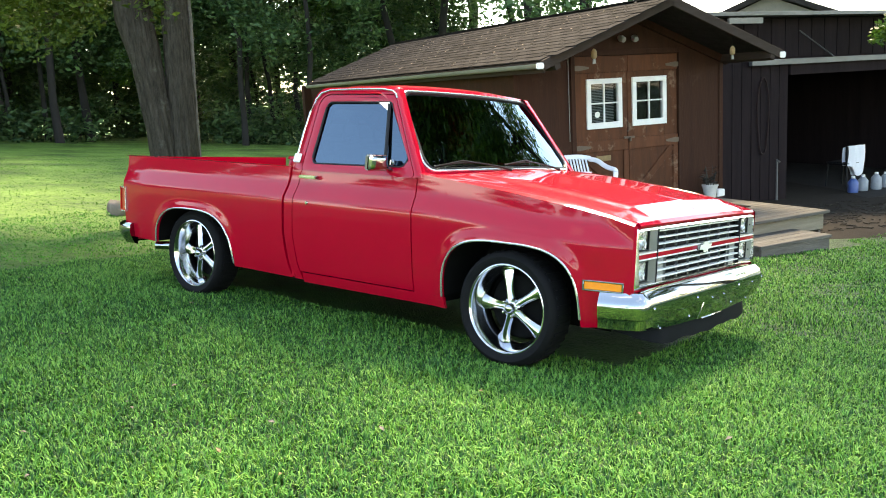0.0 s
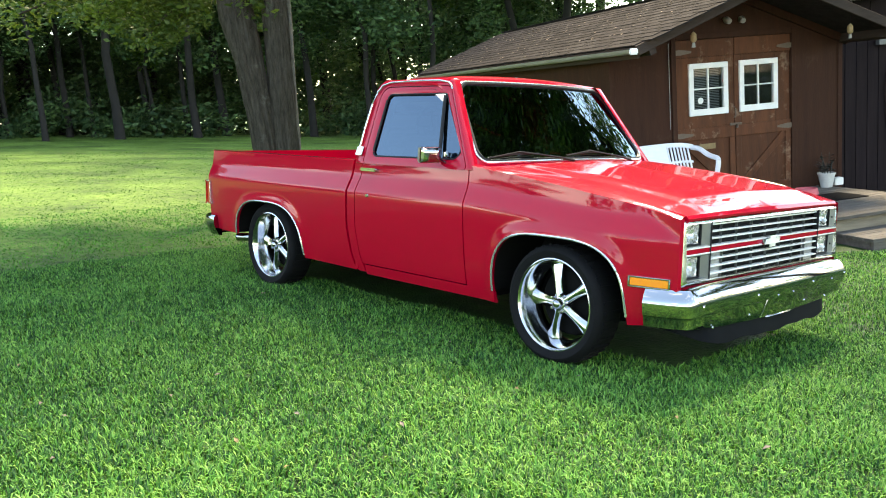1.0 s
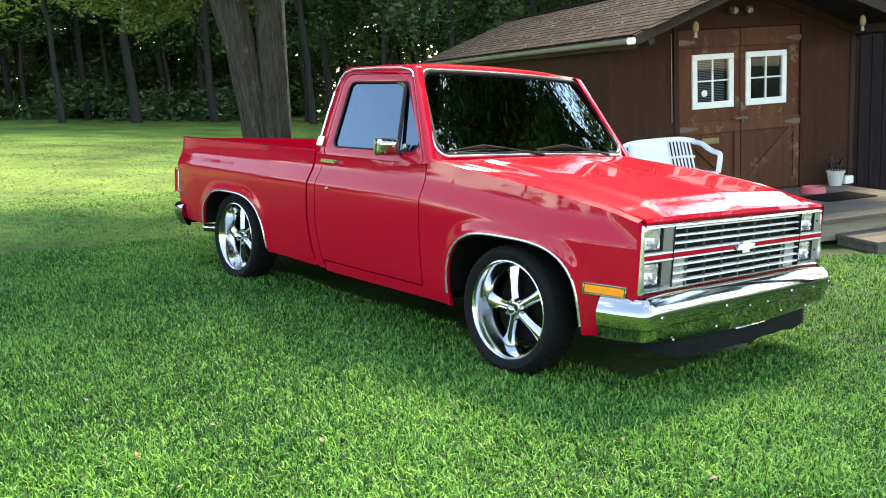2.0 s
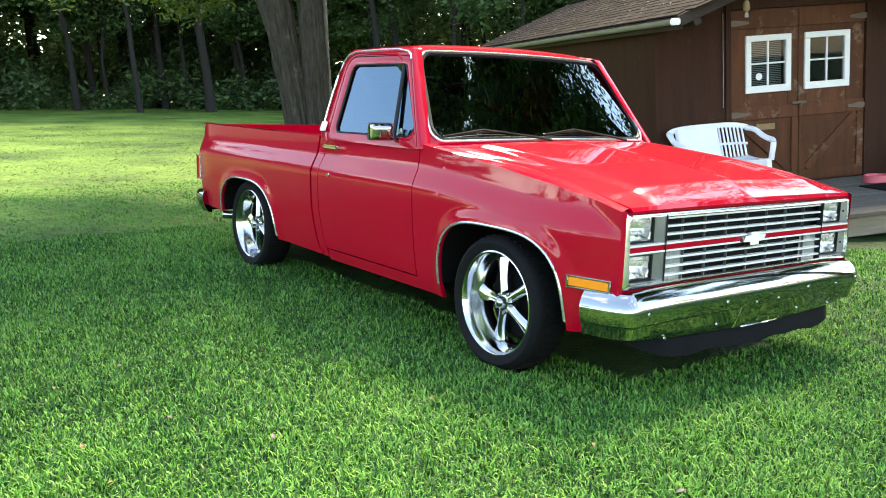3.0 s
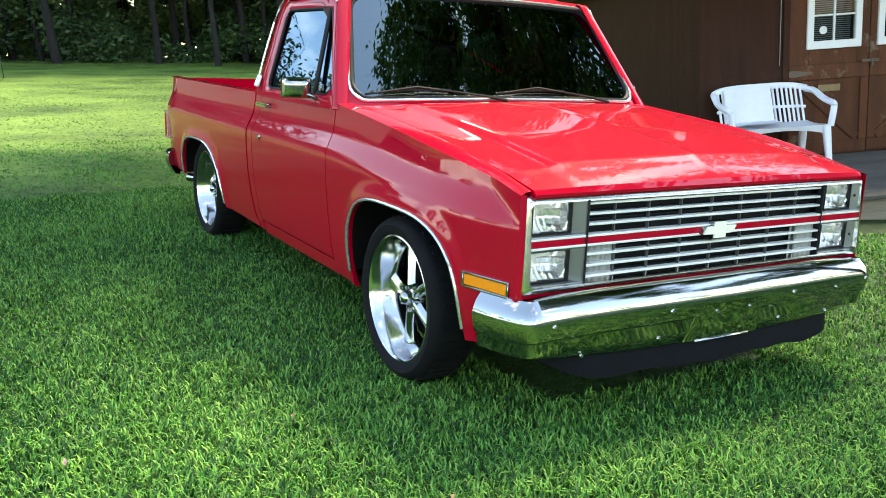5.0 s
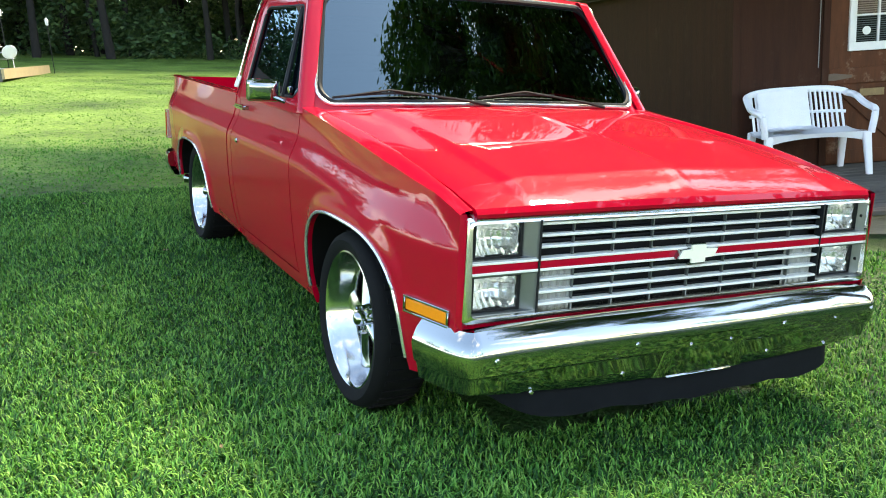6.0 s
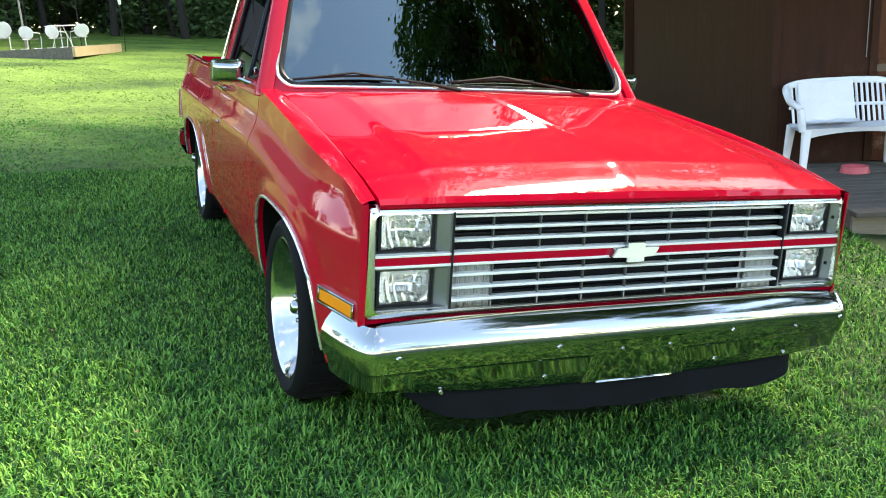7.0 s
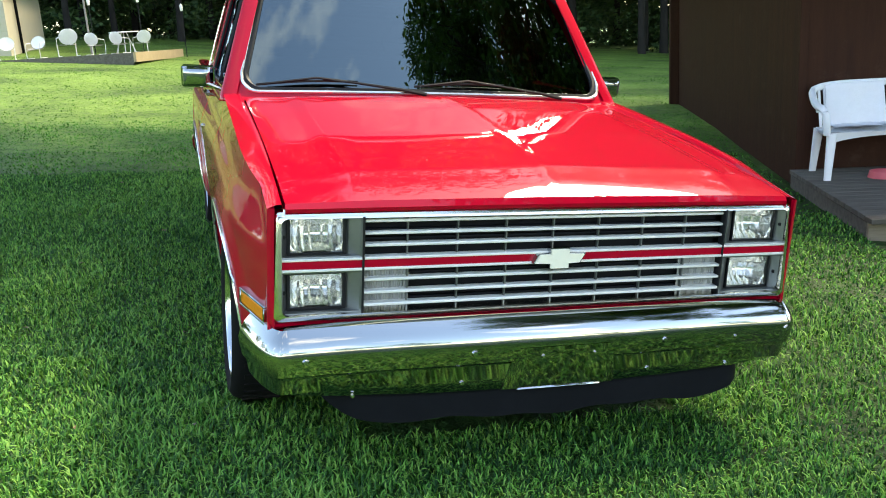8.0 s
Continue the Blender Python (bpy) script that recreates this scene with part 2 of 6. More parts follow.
def lawn_material(name, tip):
    """Grass: blades differ one by one, and patches of the lawn run greener, yellower or paler."""
    m = bpy.data.materials.new(name)
    m.use_nodes = True
    N, L = m.node_tree.nodes, m.node_tree.links
    b = N["Principled BSDF"]
    b.inputs["Roughness"].default_value = 0.55
    b.inputs["Specular IOR Level"].default_value = 0.25
    tc = N.new("ShaderNodeTexCoord")
    big, mid = N.new("ShaderNodeTexNoise"), N.new("ShaderNodeTexNoise")
    big.inputs["Scale"].default_value, mid.inputs["Scale"].default_value = 0.55, 9.0
    big.inputs["Detail"].default_value, mid.inputs["Detail"].default_value = 4, 5
    L.new(tc.outputs["Object"], big.inputs["Vector"])
    L.new(tc.outputs["Object"], mid.inputs["Vector"])
    ramp = N.new("ShaderNodeValToRGB")
    e = ramp.color_ramp.elements
    sun_tint = 1.45 if name == "sunlit_blades" else 1.0      # redder blades put the far field's sunlight into the colour
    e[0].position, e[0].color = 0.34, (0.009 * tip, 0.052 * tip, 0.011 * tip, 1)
    e[1].position, e[1].color = 0.68, (0.104 * tip * sun_tint, 0.285 * tip, 0.048 * tip, 1)
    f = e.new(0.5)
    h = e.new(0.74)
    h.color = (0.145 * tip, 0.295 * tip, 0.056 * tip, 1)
    if name == "sunlit_blades":
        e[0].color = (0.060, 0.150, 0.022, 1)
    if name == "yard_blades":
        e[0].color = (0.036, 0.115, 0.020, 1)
    f.color = (0.042 * tip * sun_tint, 0.155 * tip, 0.021 * tip, 1)
    ad = N.new("ShaderNodeMath")
    ad.operation = "MULTIPLY_ADD"
    ad.inputs[1].default_value = 0.45
    L.new(mid.outputs["Fac"], ad.inputs[0])
    half = N.new("ShaderNodeMath")
    half.operation = "MULTIPLY"
    half.inputs[1].default_value = 0.55
    L.new(big.outputs["Fac"], half.inputs[0])
    L.new(half.outputs[0], ad.inputs[2])
    if name != "lawn_soil_and_thatch":
        geo = N.new("ShaderNodeNewGeometry")
        rb = N.new("ShaderNodeMath")
        rb.operation = "MULTIPLY_ADD"
        spread = {"grass_blades": 0.75, "yard_blades": 0.34, "sunlit_blades": 0.12}[name]
        rb.inputs[1].default_value = spread
        rb.inputs[2].default_value = -spread / 2
        L.new(geo.outputs["Random Per Island"], rb.inputs[0])
        sm = N.new("ShaderNodeMath")
        L.new(ad.outputs[0], sm.inputs[0])
        L.new(rb.outputs[0], sm.inputs[1])
        L.new(sm.outputs[0], ramp.inputs["Fac"])
        tl, mx = N.new("ShaderNodeBsdfTranslucent"), N.new("ShaderNodeMixShader")
        mx.inputs["Fac"].default_value = 0.2
        L.new(ramp.outputs["Color"], tl.inputs["Color"])
        L.new(b.outputs["BSDF"], mx.inputs[1])
        L.new(tl.outputs["BSDF"], mx.inputs[2])
        L.new(mx.outputs["Shader"], N["Material Output"].inputs["Surface"])
    else:
        L.new(ad.outputs[0], ramp.inputs["Fac"])
        # beyond the yard, sunlight is put into the ground colour: brighter and yellower
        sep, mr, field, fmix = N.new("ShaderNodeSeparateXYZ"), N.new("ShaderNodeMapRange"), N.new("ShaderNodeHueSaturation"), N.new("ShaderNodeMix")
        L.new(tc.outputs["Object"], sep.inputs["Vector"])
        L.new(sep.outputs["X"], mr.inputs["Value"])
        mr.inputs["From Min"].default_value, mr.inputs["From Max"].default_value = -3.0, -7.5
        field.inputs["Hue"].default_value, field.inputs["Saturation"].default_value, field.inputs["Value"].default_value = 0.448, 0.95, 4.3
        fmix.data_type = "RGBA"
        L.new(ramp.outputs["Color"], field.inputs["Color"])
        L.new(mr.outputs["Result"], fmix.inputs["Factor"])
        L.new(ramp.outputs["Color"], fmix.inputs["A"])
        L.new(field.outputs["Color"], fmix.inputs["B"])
        bp, bn = N.new("ShaderNodeBump"), N.new("ShaderNodeTexNoise")
        bn.inputs["Scale"].default_value, bn.inputs["Detail"].default_value = 45, 6
        bp.inputs["Strength"].default_value, bp.inputs["Distance"].default_value = 0.9, 0.04
        L.new(tc.outputs["Object"], bn.inputs["Vector"])
        L.new(bn.outputs["Fac"], bp.inputs["Height"])
        L.new(bp.outputs["Normal"], b.inputs["Normal"])
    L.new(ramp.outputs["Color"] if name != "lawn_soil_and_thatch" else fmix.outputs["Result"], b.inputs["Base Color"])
    return m


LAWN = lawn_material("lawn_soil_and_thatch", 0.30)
BLADES = lawn_material("grass_blades", 1.28)
YARD = lawn_material("yard_blades", 1.28)
# copy of the blade material, yellowed to look sunlit on the far field
FIELD = lawn_material("sunlit_blades", 1.3)


# ---- mesh tools ----
class Geo:
    """Vertices and faces gathered for one mesh."""

    def __init__(self):
        self.v, self.f = [], []

    def add(self, v, f):
        k = len(self.v)
        self.v += [tuple(p) for p in v]
        self.f += [tuple(i + k for i in q) for q in f]
        return self

    def box(self, x0, x1, y0, y1, z0, z1, m=None, c=0.0):
        """A box, with its edges chamfered by c, turned by m."""
        bm = bmesh.new()
        bmesh.ops.create_cube(bm, size=1)
        for q in bm.verts:
            q.co = Vector(((x0 + x1) / 2 + q.co.x * (x1 - x0), (y0 + y1) / 2 + q.co.y * (y1 - y0), (z0 + z1) / 2 + q.co.z * (z1 - z0)))
        if c > 0:
            bmesh.ops.bevel(bm, geom=bm.edges[:], offset=c, segments=2 if c > 0.006 else 1, affect="EDGES")
        if m:
            bm.transform(m)
        bm.verts.index_update()
        self.add([q.co[:] for q in bm.verts], [[q.index for q in fc.verts] for fc in bm.faces])
        bm.free()
        return self

    def grid(self, fn, nu, nv, wrap=False):
        """A sheet fn(i / nu, j / nv)."""
        v = [fn(i / nu, j / nv) for i in range(nu + (0 if wrap else 1)) for j in range(nv + 1)]
        w = nv + 1
        c = nu if wrap else nu + 1
        f = [(i * w + j, ((i + 1) % c) * w + j, ((i + 1) % c) * w + j + 1, i * w + j + 1) for i in range(nu) for j in range(nv)]
        return self.add(v, f)

    def lathe(self, prof, n=40, axis="z", m=None):
        """Turn (radius, along) points round an axis."""
        v, f = [], []
        for k in range(n):
            a = 2 * math.pi * k / n
            for r, h in prof:
                p = Vector((r * math.cos(a), r * math.sin(a), h))
                if axis == "y":
                    p = Vector((r * math.cos(a), h, r * math.sin(a)))
                if axis == "x":
                    p = Vector((h, r * math.cos(a), r * math.sin(a)))
                v.append(m @ p if m else p)
        w = len(prof)
        for k in range(n):
            for j in range(w - 1):
                f.append((k * w + j, ((k + 1) % n) * w + j, ((k + 1) % n) * w + j + 1, k * w + j + 1))
        return self.add(v, f)

    def tube(self, pts, r, n=8, closed=False, taper=None, flat=1.0):
        """A round bar along a line of points."""
        pts = [Vector(p) for p in pts]
        N = len(pts)
        v, f = [], []
        for i, p in enumerate(pts):
            if closed:
                t = pts[(i + 1) % N] - pts[i - 1]
            else:
                t = pts[min(i + 1, N - 1)] - pts[max(i - 1, 0)]
            t.normalize()
            up = Vector((0, 0, 1)) if abs(t.z) < 0.9 else Vector((0, 1, 0))
            a = t.cross(up).normalized()
            b = a.cross(t)
            rr = r * (taper[i] if taper else 1)
            for k in range(n):
                q = 2 * math.pi * k / n
                v.append(p + a * (rr * math.cos(q) * flat) + b * (rr * math.sin(q)))
        for i in range(N if closed else N - 1):
            j = (i + 1) % N
            for k in range(n):
                f.append((i * n + k, i * n + (k + 1) % n, j * n + (k + 1) % n, j * n + k))
        if not closed:
            f.append(tuple(range(n)))
            f.append(tuple((N - 1) * n + k for k in range(n)))
        return self.add(v, f)

    def prism(self, outline, y0, y1, plane="xz"):
        """A flat outline pushed through from y0 to y1."""
        n = len(outline)
        put = {"xz": lambda p, y: (p[0], y, p[1]), "yz": lambda p, y: (y, p[0], p[1]), "xy": lambda p, y: (p[0], p[1], y)}[plane]
        v = [put(p, y0) for p in outline] + [put(p, y1) for p in outline]
        f = [tuple(range(n)), tuple(range(n, 2 * n))] + [(i, (i + 1) % n, n + (i + 1) % n, n + i) for i in range(n)]
        return self.add(v, f)


def part(name, geo, mat, parent=None, label="", smooth=40.0, flip=False):
    """One mesh object under a thing or a part, or a top-level one."""
    me = bpy.data.meshes.new(name)
    me.from_pydata(geo.v, [], geo.f)
    bm = bmesh.new()
    bm.from_mesh(me)
    bmesh.ops.recalc_face_normals(bm, faces=bm.faces[:])
    bm.to_mesh(me)
    bm.free()
    if smooth:
        me.shade_smooth()
        me.set_sharp_from_angle(angle=radians(smooth))
    me.materials.append(mat)
    ob = new(name, me)
    if parent:
        ob.parent = parent
    if label:
        tagged(ob, label)
    return ob


def group_empty(name, m, label, category, group=""):
    e = new(name)
    e.matrix_world = m
    e.empty_display_size = 0.2
    return tagged(e, label, category, group)


def interp(x, pts):
    """Piecewise linear through (x, y) pairs."""
    if x <= pts[0][0]:
        return pts[0][1]
    for (a, p), (b, q) in zip(pts, pts[1:]):
        if x <= b:
            return p + (q - p) * (x - a) / (b - a)
    return pts[-1][1]


def smoothstep(a, b, x):
    t = min(1.0, max(0.0, (x - a) / (b - a)))
    return t * t * (3 - 2 * t)


def lawn_z(x, y):
    """Height of the soil: one hillside falling towards the shed, levelling out by the garage, with a hollow under the truck."""
    ye = y
    if y > 4.5:
        w = smoothstep(-14, -7, x)
        ye = y - w * (y - 4.5) * 0.55
    xe = max(-60.0, min(40.0, x))
    ye = max(-40.0, min(60.0, ye))
    z = -0.066 - 0.037 * xe - 0.0763 * ye
    z -= 0.045 * math.exp(-((x + 1.5) / 2.6) ** 2 - ((y - 1.0) / 0.8) ** 2)
    z += 0.012 * noise.noise((x * 0.6, y * 0.6, 3.1)) + 0.006 * noise.noise((x * 2.1, y * 2.1, 7.7))
    return z


# ---- the pickup truck ----
# Own axes: x to its nose, y to its left, z up from the tyres' feet; the front axle is at x = 0.
TRUCK = Matrix.Translation((-0.003, -0.062, -0.079)) @ pose(0, 0, 0, 1.2) @ pose(0, 0, 0, 0, 1.95) @ pose(0, 0, 0, -6.8)
truck = group_empty("pickup_truck", TRUCK, "glossy red lowered single-cab pickup truck parked on the lawn, chrome trim", "pickup truck")
AXLE_R = -2.985

SIDE = [(0.22, 0.885)]
for k in range(48):              # the section turns under at the sill, bellies out to the waist, steps in over it and stands up
    z = 0.22 + 0.02 * (k + 0.5)
    lean_in = interp(z, [(0.22, 0.60), (0.30, 0.30), (0.42, 0.15), (0.60, 0.085), (0.76, 0.05), (0.835, 0.02), (0.855, -0.34), (0.90, -0.46), (0.935, -0.40), (0.965, -0.12), (1.05, -0.05), (1.17, -0.08)])
    SIDE.append((0.22 + 0.02 * (k + 1), SIDE[-1][1] + 0.02 * lean_in))


def flare(x, z, xc, r, zb, zt, p=3.0):
    """How far the sheet swells out round a wheel opening."""
    nx = abs(x - xc) / r
    if nx > 1.35:
        return 0.0
    q = (nx ** p + max(0.0, (z - zb) / (zt - zb)) ** p) ** (1 / p)
    return 1 - smoothstep(0.0, 0.085, (q - 1) * r)


def half_width(x, z):
    drop = 0.085 * smoothstep(-0.80, 0.62, x) * smoothstep(0.58, 0.80, z)     # the waist crease falls towards the nose
    w = interp(z + drop, SIDE)
    w += 0.020 * flare(x, z, 0.002, 0.470, 0.26, 0.720, 3.4) + 0.014 * flare(x, z, -2.938, 0.482, 0.26, 0.690)
    t = max(0.0, (x - 0.15) / 0.6)
    r = max(0.0, (-3.55 - x) / 0.35)
    w = w - 0.085 * t ** 2.3 - 0.03 * r ** 2
    return max(w, 0.899) if x > 0.3 and z > 0.5 else w


def arch_z(x, xc, r, zb, zt, p=3.0):
    d = abs(x - xc) / r
    return None if d >= 1 else zb + (zt - zb) * (1 - d ** p) ** (1 / p)


def stations(x0, x1, n, xc=None, r=None):
    xs = [x0 + (x1 - x0) * i / n for i in range(n + 1)]
    if xc is not None:
        xs = [x for x in xs if abs(x - xc) > r + 0.004]
        xs += [xc + (r - 0.0005) * math.sin(math.pi / 2 * k / 18) for k in range(-18, 19)] + [xc - r - 0.001, xc + r + 0.001]
    return sorted(xs)


def side_panel(name, x0, x1, side, zlow, ztop, n=14, nz=30, arch=None, fn=half_width, lean=None, mat=None, lip=0.022):
    """A body-side sheet with turned-in edges, cut away over a wheel."""
    xs = stations(x0, x1, n, *(arch[:2] if arch else ()))
    rows = []
    for x in xs:
        zl = zlow(x)
        if arch:
            a = arch_z(x, *arch)
            if a is not None:
                zl = max(zl, a)
        zt = ztop(x)
        row = []
        for j in range(nz + 1):
            z = zl + (zt - zl) * j / nz
            xx = x + (lean(x, z) if lean else 0)
            row.append((xx, side * fn(xx, z), z))
        rows.append(row)
    g = Geo()
    nx = len(rows)
    flat = [p for r in rows for p in r]
    w = nz + 1
    g.add(flat, [(i * w + j, (i + 1) * w + j, (i + 1) * w + j + 1, i * w + j + 1) for i in range(nx - 1) for j in range(nz)])
    ring = [(i, 0) for i in range(nx)] + [(nx - 1, j) for j in range(1, w)] + [(i, w - 1) for i in range(nx - 2, -1, -1)] + [(0, j) for j in range(w - 2, 0, -1)]
    k = len(g.v)
    for i, j in ring:
        p = rows[i][j]
        g.v.append((p[0], p[1] - side * lip, p[2]))
    m = len(ring)
    for q in range(m):
        i, j = ring[q]
        i2, j2 = ring[(q + 1) % m]
        g.f.append((i * w + j, i2 * w + j2, k + (q + 1) % m, k + q))
    return part(name, g, mat or RED, truck, smooth=50)


RAIL = [(-3.9, 1.066), (-1.85, 1.062)]
FENDER_TOP = [(-0.70, 1.075), (-0.40, 1.045), (0.0, 1.000), (0.35, 0.952), (0.60, 0.905), (0.745, 0.872)]
ARCH_F = (0.002, 0.470, 0.26, 0.720, 3.4)
ARCH_R = (-2.938, 0.482, 0.26, 0.690)


def gap_lean(x, z):
    # the cab's rear edge sweeps: back at the waist, forward at the sill
    return interp(z, [(0.25, 0.075), (0.40, 0.028), (0.60, 0.0), (0.85, 0.012), (1.05, 0.045), (1.15, 0.05)])


def fade(x, a, b, fn):
    return lambda xx, z: fn(xx, z) * smoothstep(a, b, xx)


for s in (-1, 1):
    rear_low = lambda x: interp(x, [(-3.9, 0.40), (-3.41, 0.385), (-2.44, 0.295), (-1.8, 0.285)])
    bed = side_panel("bed_side", -3.885, -1.905, s, rear_low, lambda x: interp(x, RAIL), n=56, nz=36, arch=ARCH_R, lean=lambda x, z: gap_lean(x, z) * smoothstep(-2.3, -1.905, x) + 0.008 * smoothstep(-3.6, -3.885, x) * smoothstep(0.8, 1.06, z))
    rail = Geo()
    rail.grid(lambda u, v: (-3.87 + 2.0 * u, s * (half_width(-3.0, interp(-3.87 + 2.0 * u, RAIL)) - 0.004 - 0.085 * v), interp(-3.87 + 2.0 * u, RAIL) + 0.006 * math.sin(math.pi * v) - (0.02 if v > 0.99 else 0)), 20, 6)
    part("bed_rail", rail, RED, bed)
    inner = Geo().grid(lambda u, v: (-3.86 + 1.97 * u, s * (0.862 - 0.03 * math.sin(math.pi * v)), interp(-3.86 + 1.97 * u, RAIL) - 0.012 - 0.34 * v), 8, 6)
    part("bed_inner_wall", inner, RED, bed)
    # narrow corner of the cab between door and bed
    side_panel("cab_corner", -1.882, -1.800, s, lambda x: 0.285, lambda x: 1.10, n=3, lean=gap_lean)
    side_panel("rocker_panel", -1.80, -0.46, s, lambda x: 0.268, lambda x: 0.338, n=12, nz=4, lean=lambda x, z: 0.07 * smoothstep(-1.5, -1.80, x))
    door = side_panel("door", -1.792, -0.712, s, lambda x: 0.345, lambda x: 1.088 + 0.012 * smoothstep(-1.7, -0.8, x), n=16, lean=lambda x, z: gap_lean(x, z) * smoothstep(-1.5, -1.792, x))
    fender = side_panel("front_fender", -0.703, 0.742, s, lambda x: interp(x, [(-0.7, 0.272), (-0.45, 0.268), (0.48, 0.30), (0.745, 0.33)]), lambda x: interp(x, FENDER_TOP), n=48, nz=36, arch=ARCH_F)
    # top of the fender, rolling in to the bonnet seam
    def roll(u, v, s=s):
        x = -0.703 + 1.445 * u
        zt = interp(x, FENDER_TOP)
        y0 = half_width(x, zt)
        y1 = 0.852
        rise = interp(x, [(-0.7, 0.003), (-0.3, 0.012), (0.2, 0.020), (0.745, 0.012)])
        return (x, s * (y0 + (y1 - y0) * v), zt + rise * math.sin(math.pi / 2 * min(1, v * 1.15)) - (0.0 if v < 0.99 else 0.014))
    part("fender_top", Geo().grid(roll, 30, 8), RED, fender, smooth=60)
    # blunt front end of the fender beside the lamps
    def snout(u, v, s=s):
        z = 0.33 + (interp(0.742, FENDER_TOP) - 0.33) * u
        y0 = half_width(0.742, z)
        return (0.742 + 0.010 * math.sin(math.pi / 2 * v), s * (y0 - (y0 - 0.880) * v), z)
    part("fender_front", Geo().grid(snout, 10, 5), RED, fender)
    # bright lips round the wheel cut-outs
    for a, top in ((ARCH_F, fender), (ARCH_R, bed)):
        g = Geo()
        pts = []
        for k in range(41):
            t = -math.pi / 2 + math.pi * k / 40
            x = a[0] + a[1] * math.sin(t)
            z = arch_z(a[0] + (a[1] - 0.0004) * math.sin(t), *a)
            low = 0.31 if a is ARCH_F else (0.39 if x < a[0] else 0.31)
            z = max(z if z is not None else low, low)
            pts.append((x, s * (half_width(x, z) + 0.003), z + 0.002))
        g.tube(pts, 0.0070, 6)
        part("wheel_arch_trim", g, BRIGHT, top, "bright chrome wheel-arch trim")
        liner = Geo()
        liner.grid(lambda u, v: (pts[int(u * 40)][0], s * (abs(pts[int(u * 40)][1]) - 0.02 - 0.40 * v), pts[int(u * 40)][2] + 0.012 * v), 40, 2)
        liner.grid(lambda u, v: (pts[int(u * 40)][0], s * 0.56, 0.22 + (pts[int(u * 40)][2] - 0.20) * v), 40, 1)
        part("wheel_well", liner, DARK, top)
    # amber side marker in its bright frame
    x0, x1, zc = 0.485, 0.705, 0.540
    tilt = math.atan2(half_width(x1, zc) - half_width(x0, zc), x1 - x0)
    mm = Matrix.Translation(((x0 + x1) / 2, s * (half_width((x0 + x1) / 2, zc) + 0.004), zc)) @ Matrix.Rotation(s * tilt, 4, "Z")
    g = Geo()
    for (a, b, c, d) in ((-0.112, 0.112, 0.021, 0.029), (-0.112, 0.112, -0.029, -0.021), (-0.112, -0.102, -0.021, 0.021), (0.102, 0.112, -0.021, 0.021)):
        g.box(a, b, -0.009, 0.009, c, d, mm, 0.002)
    lamp = part("side_marker_lamp", g, CHROME, truck, "amber side marker lamp in a chrome frame")
    part("lens", Geo().box(-0.101, 0.101, -0.006, 0.006, -0.020, 0.020, mm, 0.003), AMBER, lamp, "amber lens")
    # door furniture
    hx = -1.655
    g = Geo().box(-0.085, 0.085, -0.012, 0.012, -0.011, 0.011, Matrix.Translation((hx, s * (half_width(hx, 1.0) + 0.030), 1.005)), 0.008)
    g.box(-0.075, -0.045, -0.02, 0.02, -0.012, 0.010, Matrix.Translation((hx, s * (half_width(hx, 1.0) + 0.010), 1.003)), 0.004)
    g.box(0.05, 0.08, -0.02, 0.02, -0.012, 0.010, Matrix.Translation((hx, s * (half_width(hx, 1.0) + 0.010), 1.003)), 0.004)
    part("door_handle", g, CHROME, door, "chrome pull handle")
    part("lock_cylinder", Geo().lathe([(0.0, 0.008), (0.010, 0.008), (0.013, 0.0)], 14, "y", Matrix.Translation((-1.64, s * (half_width(-1.64, 0.83) + 0.002), 0.83)) @ Matrix.Scale(s, 4, (0, 1, 0))), CHROME, door)

# ---- cab above the waist ----
def cab_y(z):
    return 0.938 - 0.235 * (z - 1.08) - 0.06 * max(0, z - 1.08) ** 2


def cab_side(x, z, s=-1):
    """Half width of the cab above the waist; it narrows a little towards the windscreen."""
    return cab_y(z) - (0.040 if s < 0 else 0.085) * smoothstep(-1.22, -0.80, x) * smoothstep(1.06, 1.26, z)


def round_poly(corners, n=6):
    """Corners (x, z, radius) rounded off, as a closed outline."""
    out = []
    m = len(corners)
    for i in range(m):
        p, a, b = (Vector(corners[k % m][:2]) for k in (i, i - 1, i + 1))
        r = corners[i][2]
        d1, d2 = (a - p).normalized(), (b - p).normalized()
        ang = d1.angle(d2)
        t = r / math.tan(ang / 2)
        s1, s2 = p + d1 * t, p + d2 * t
        c = p + (d1 + d2).normalized() * (r / math.sin(ang / 2))
        a1 = math.atan2(s1.y - c.y, s1.x - c.x)
        a2 = math.atan2(s2.y - c.y, s2.x - c.x)
        while a2 - a1 > math.pi:
            a2 -= 2 * math.pi
        while a2 - a1 < -math.pi:
            a2 += 2 * math.pi
        for k in range(n + 1):
            q = a1 + (a2 - a1) * k / n
            out.append((c.x + r * math.cos(q), c.y + r * math.sin(q)))
    return out


WINDOW = [(-1.662, 1.096, 0.045), (-1.618, 1.512, 0.055), (-1.050, 1.512, 0.03), (-0.785, 1.106, 0.045)]
FRAME = [(-1.738, 1.045, 0.03), (-1.680, 1.560, 0.09), (-1.030, 1.560, 0.05), (-0.718, 1.045, 0.02)]
CABSIDE = [(-1.838, 1.045, 0.01), (-1.752, 1.612, 0.11), (-1.030, 1.612, 0.04), (-0.668, 1.045, 0.01)]


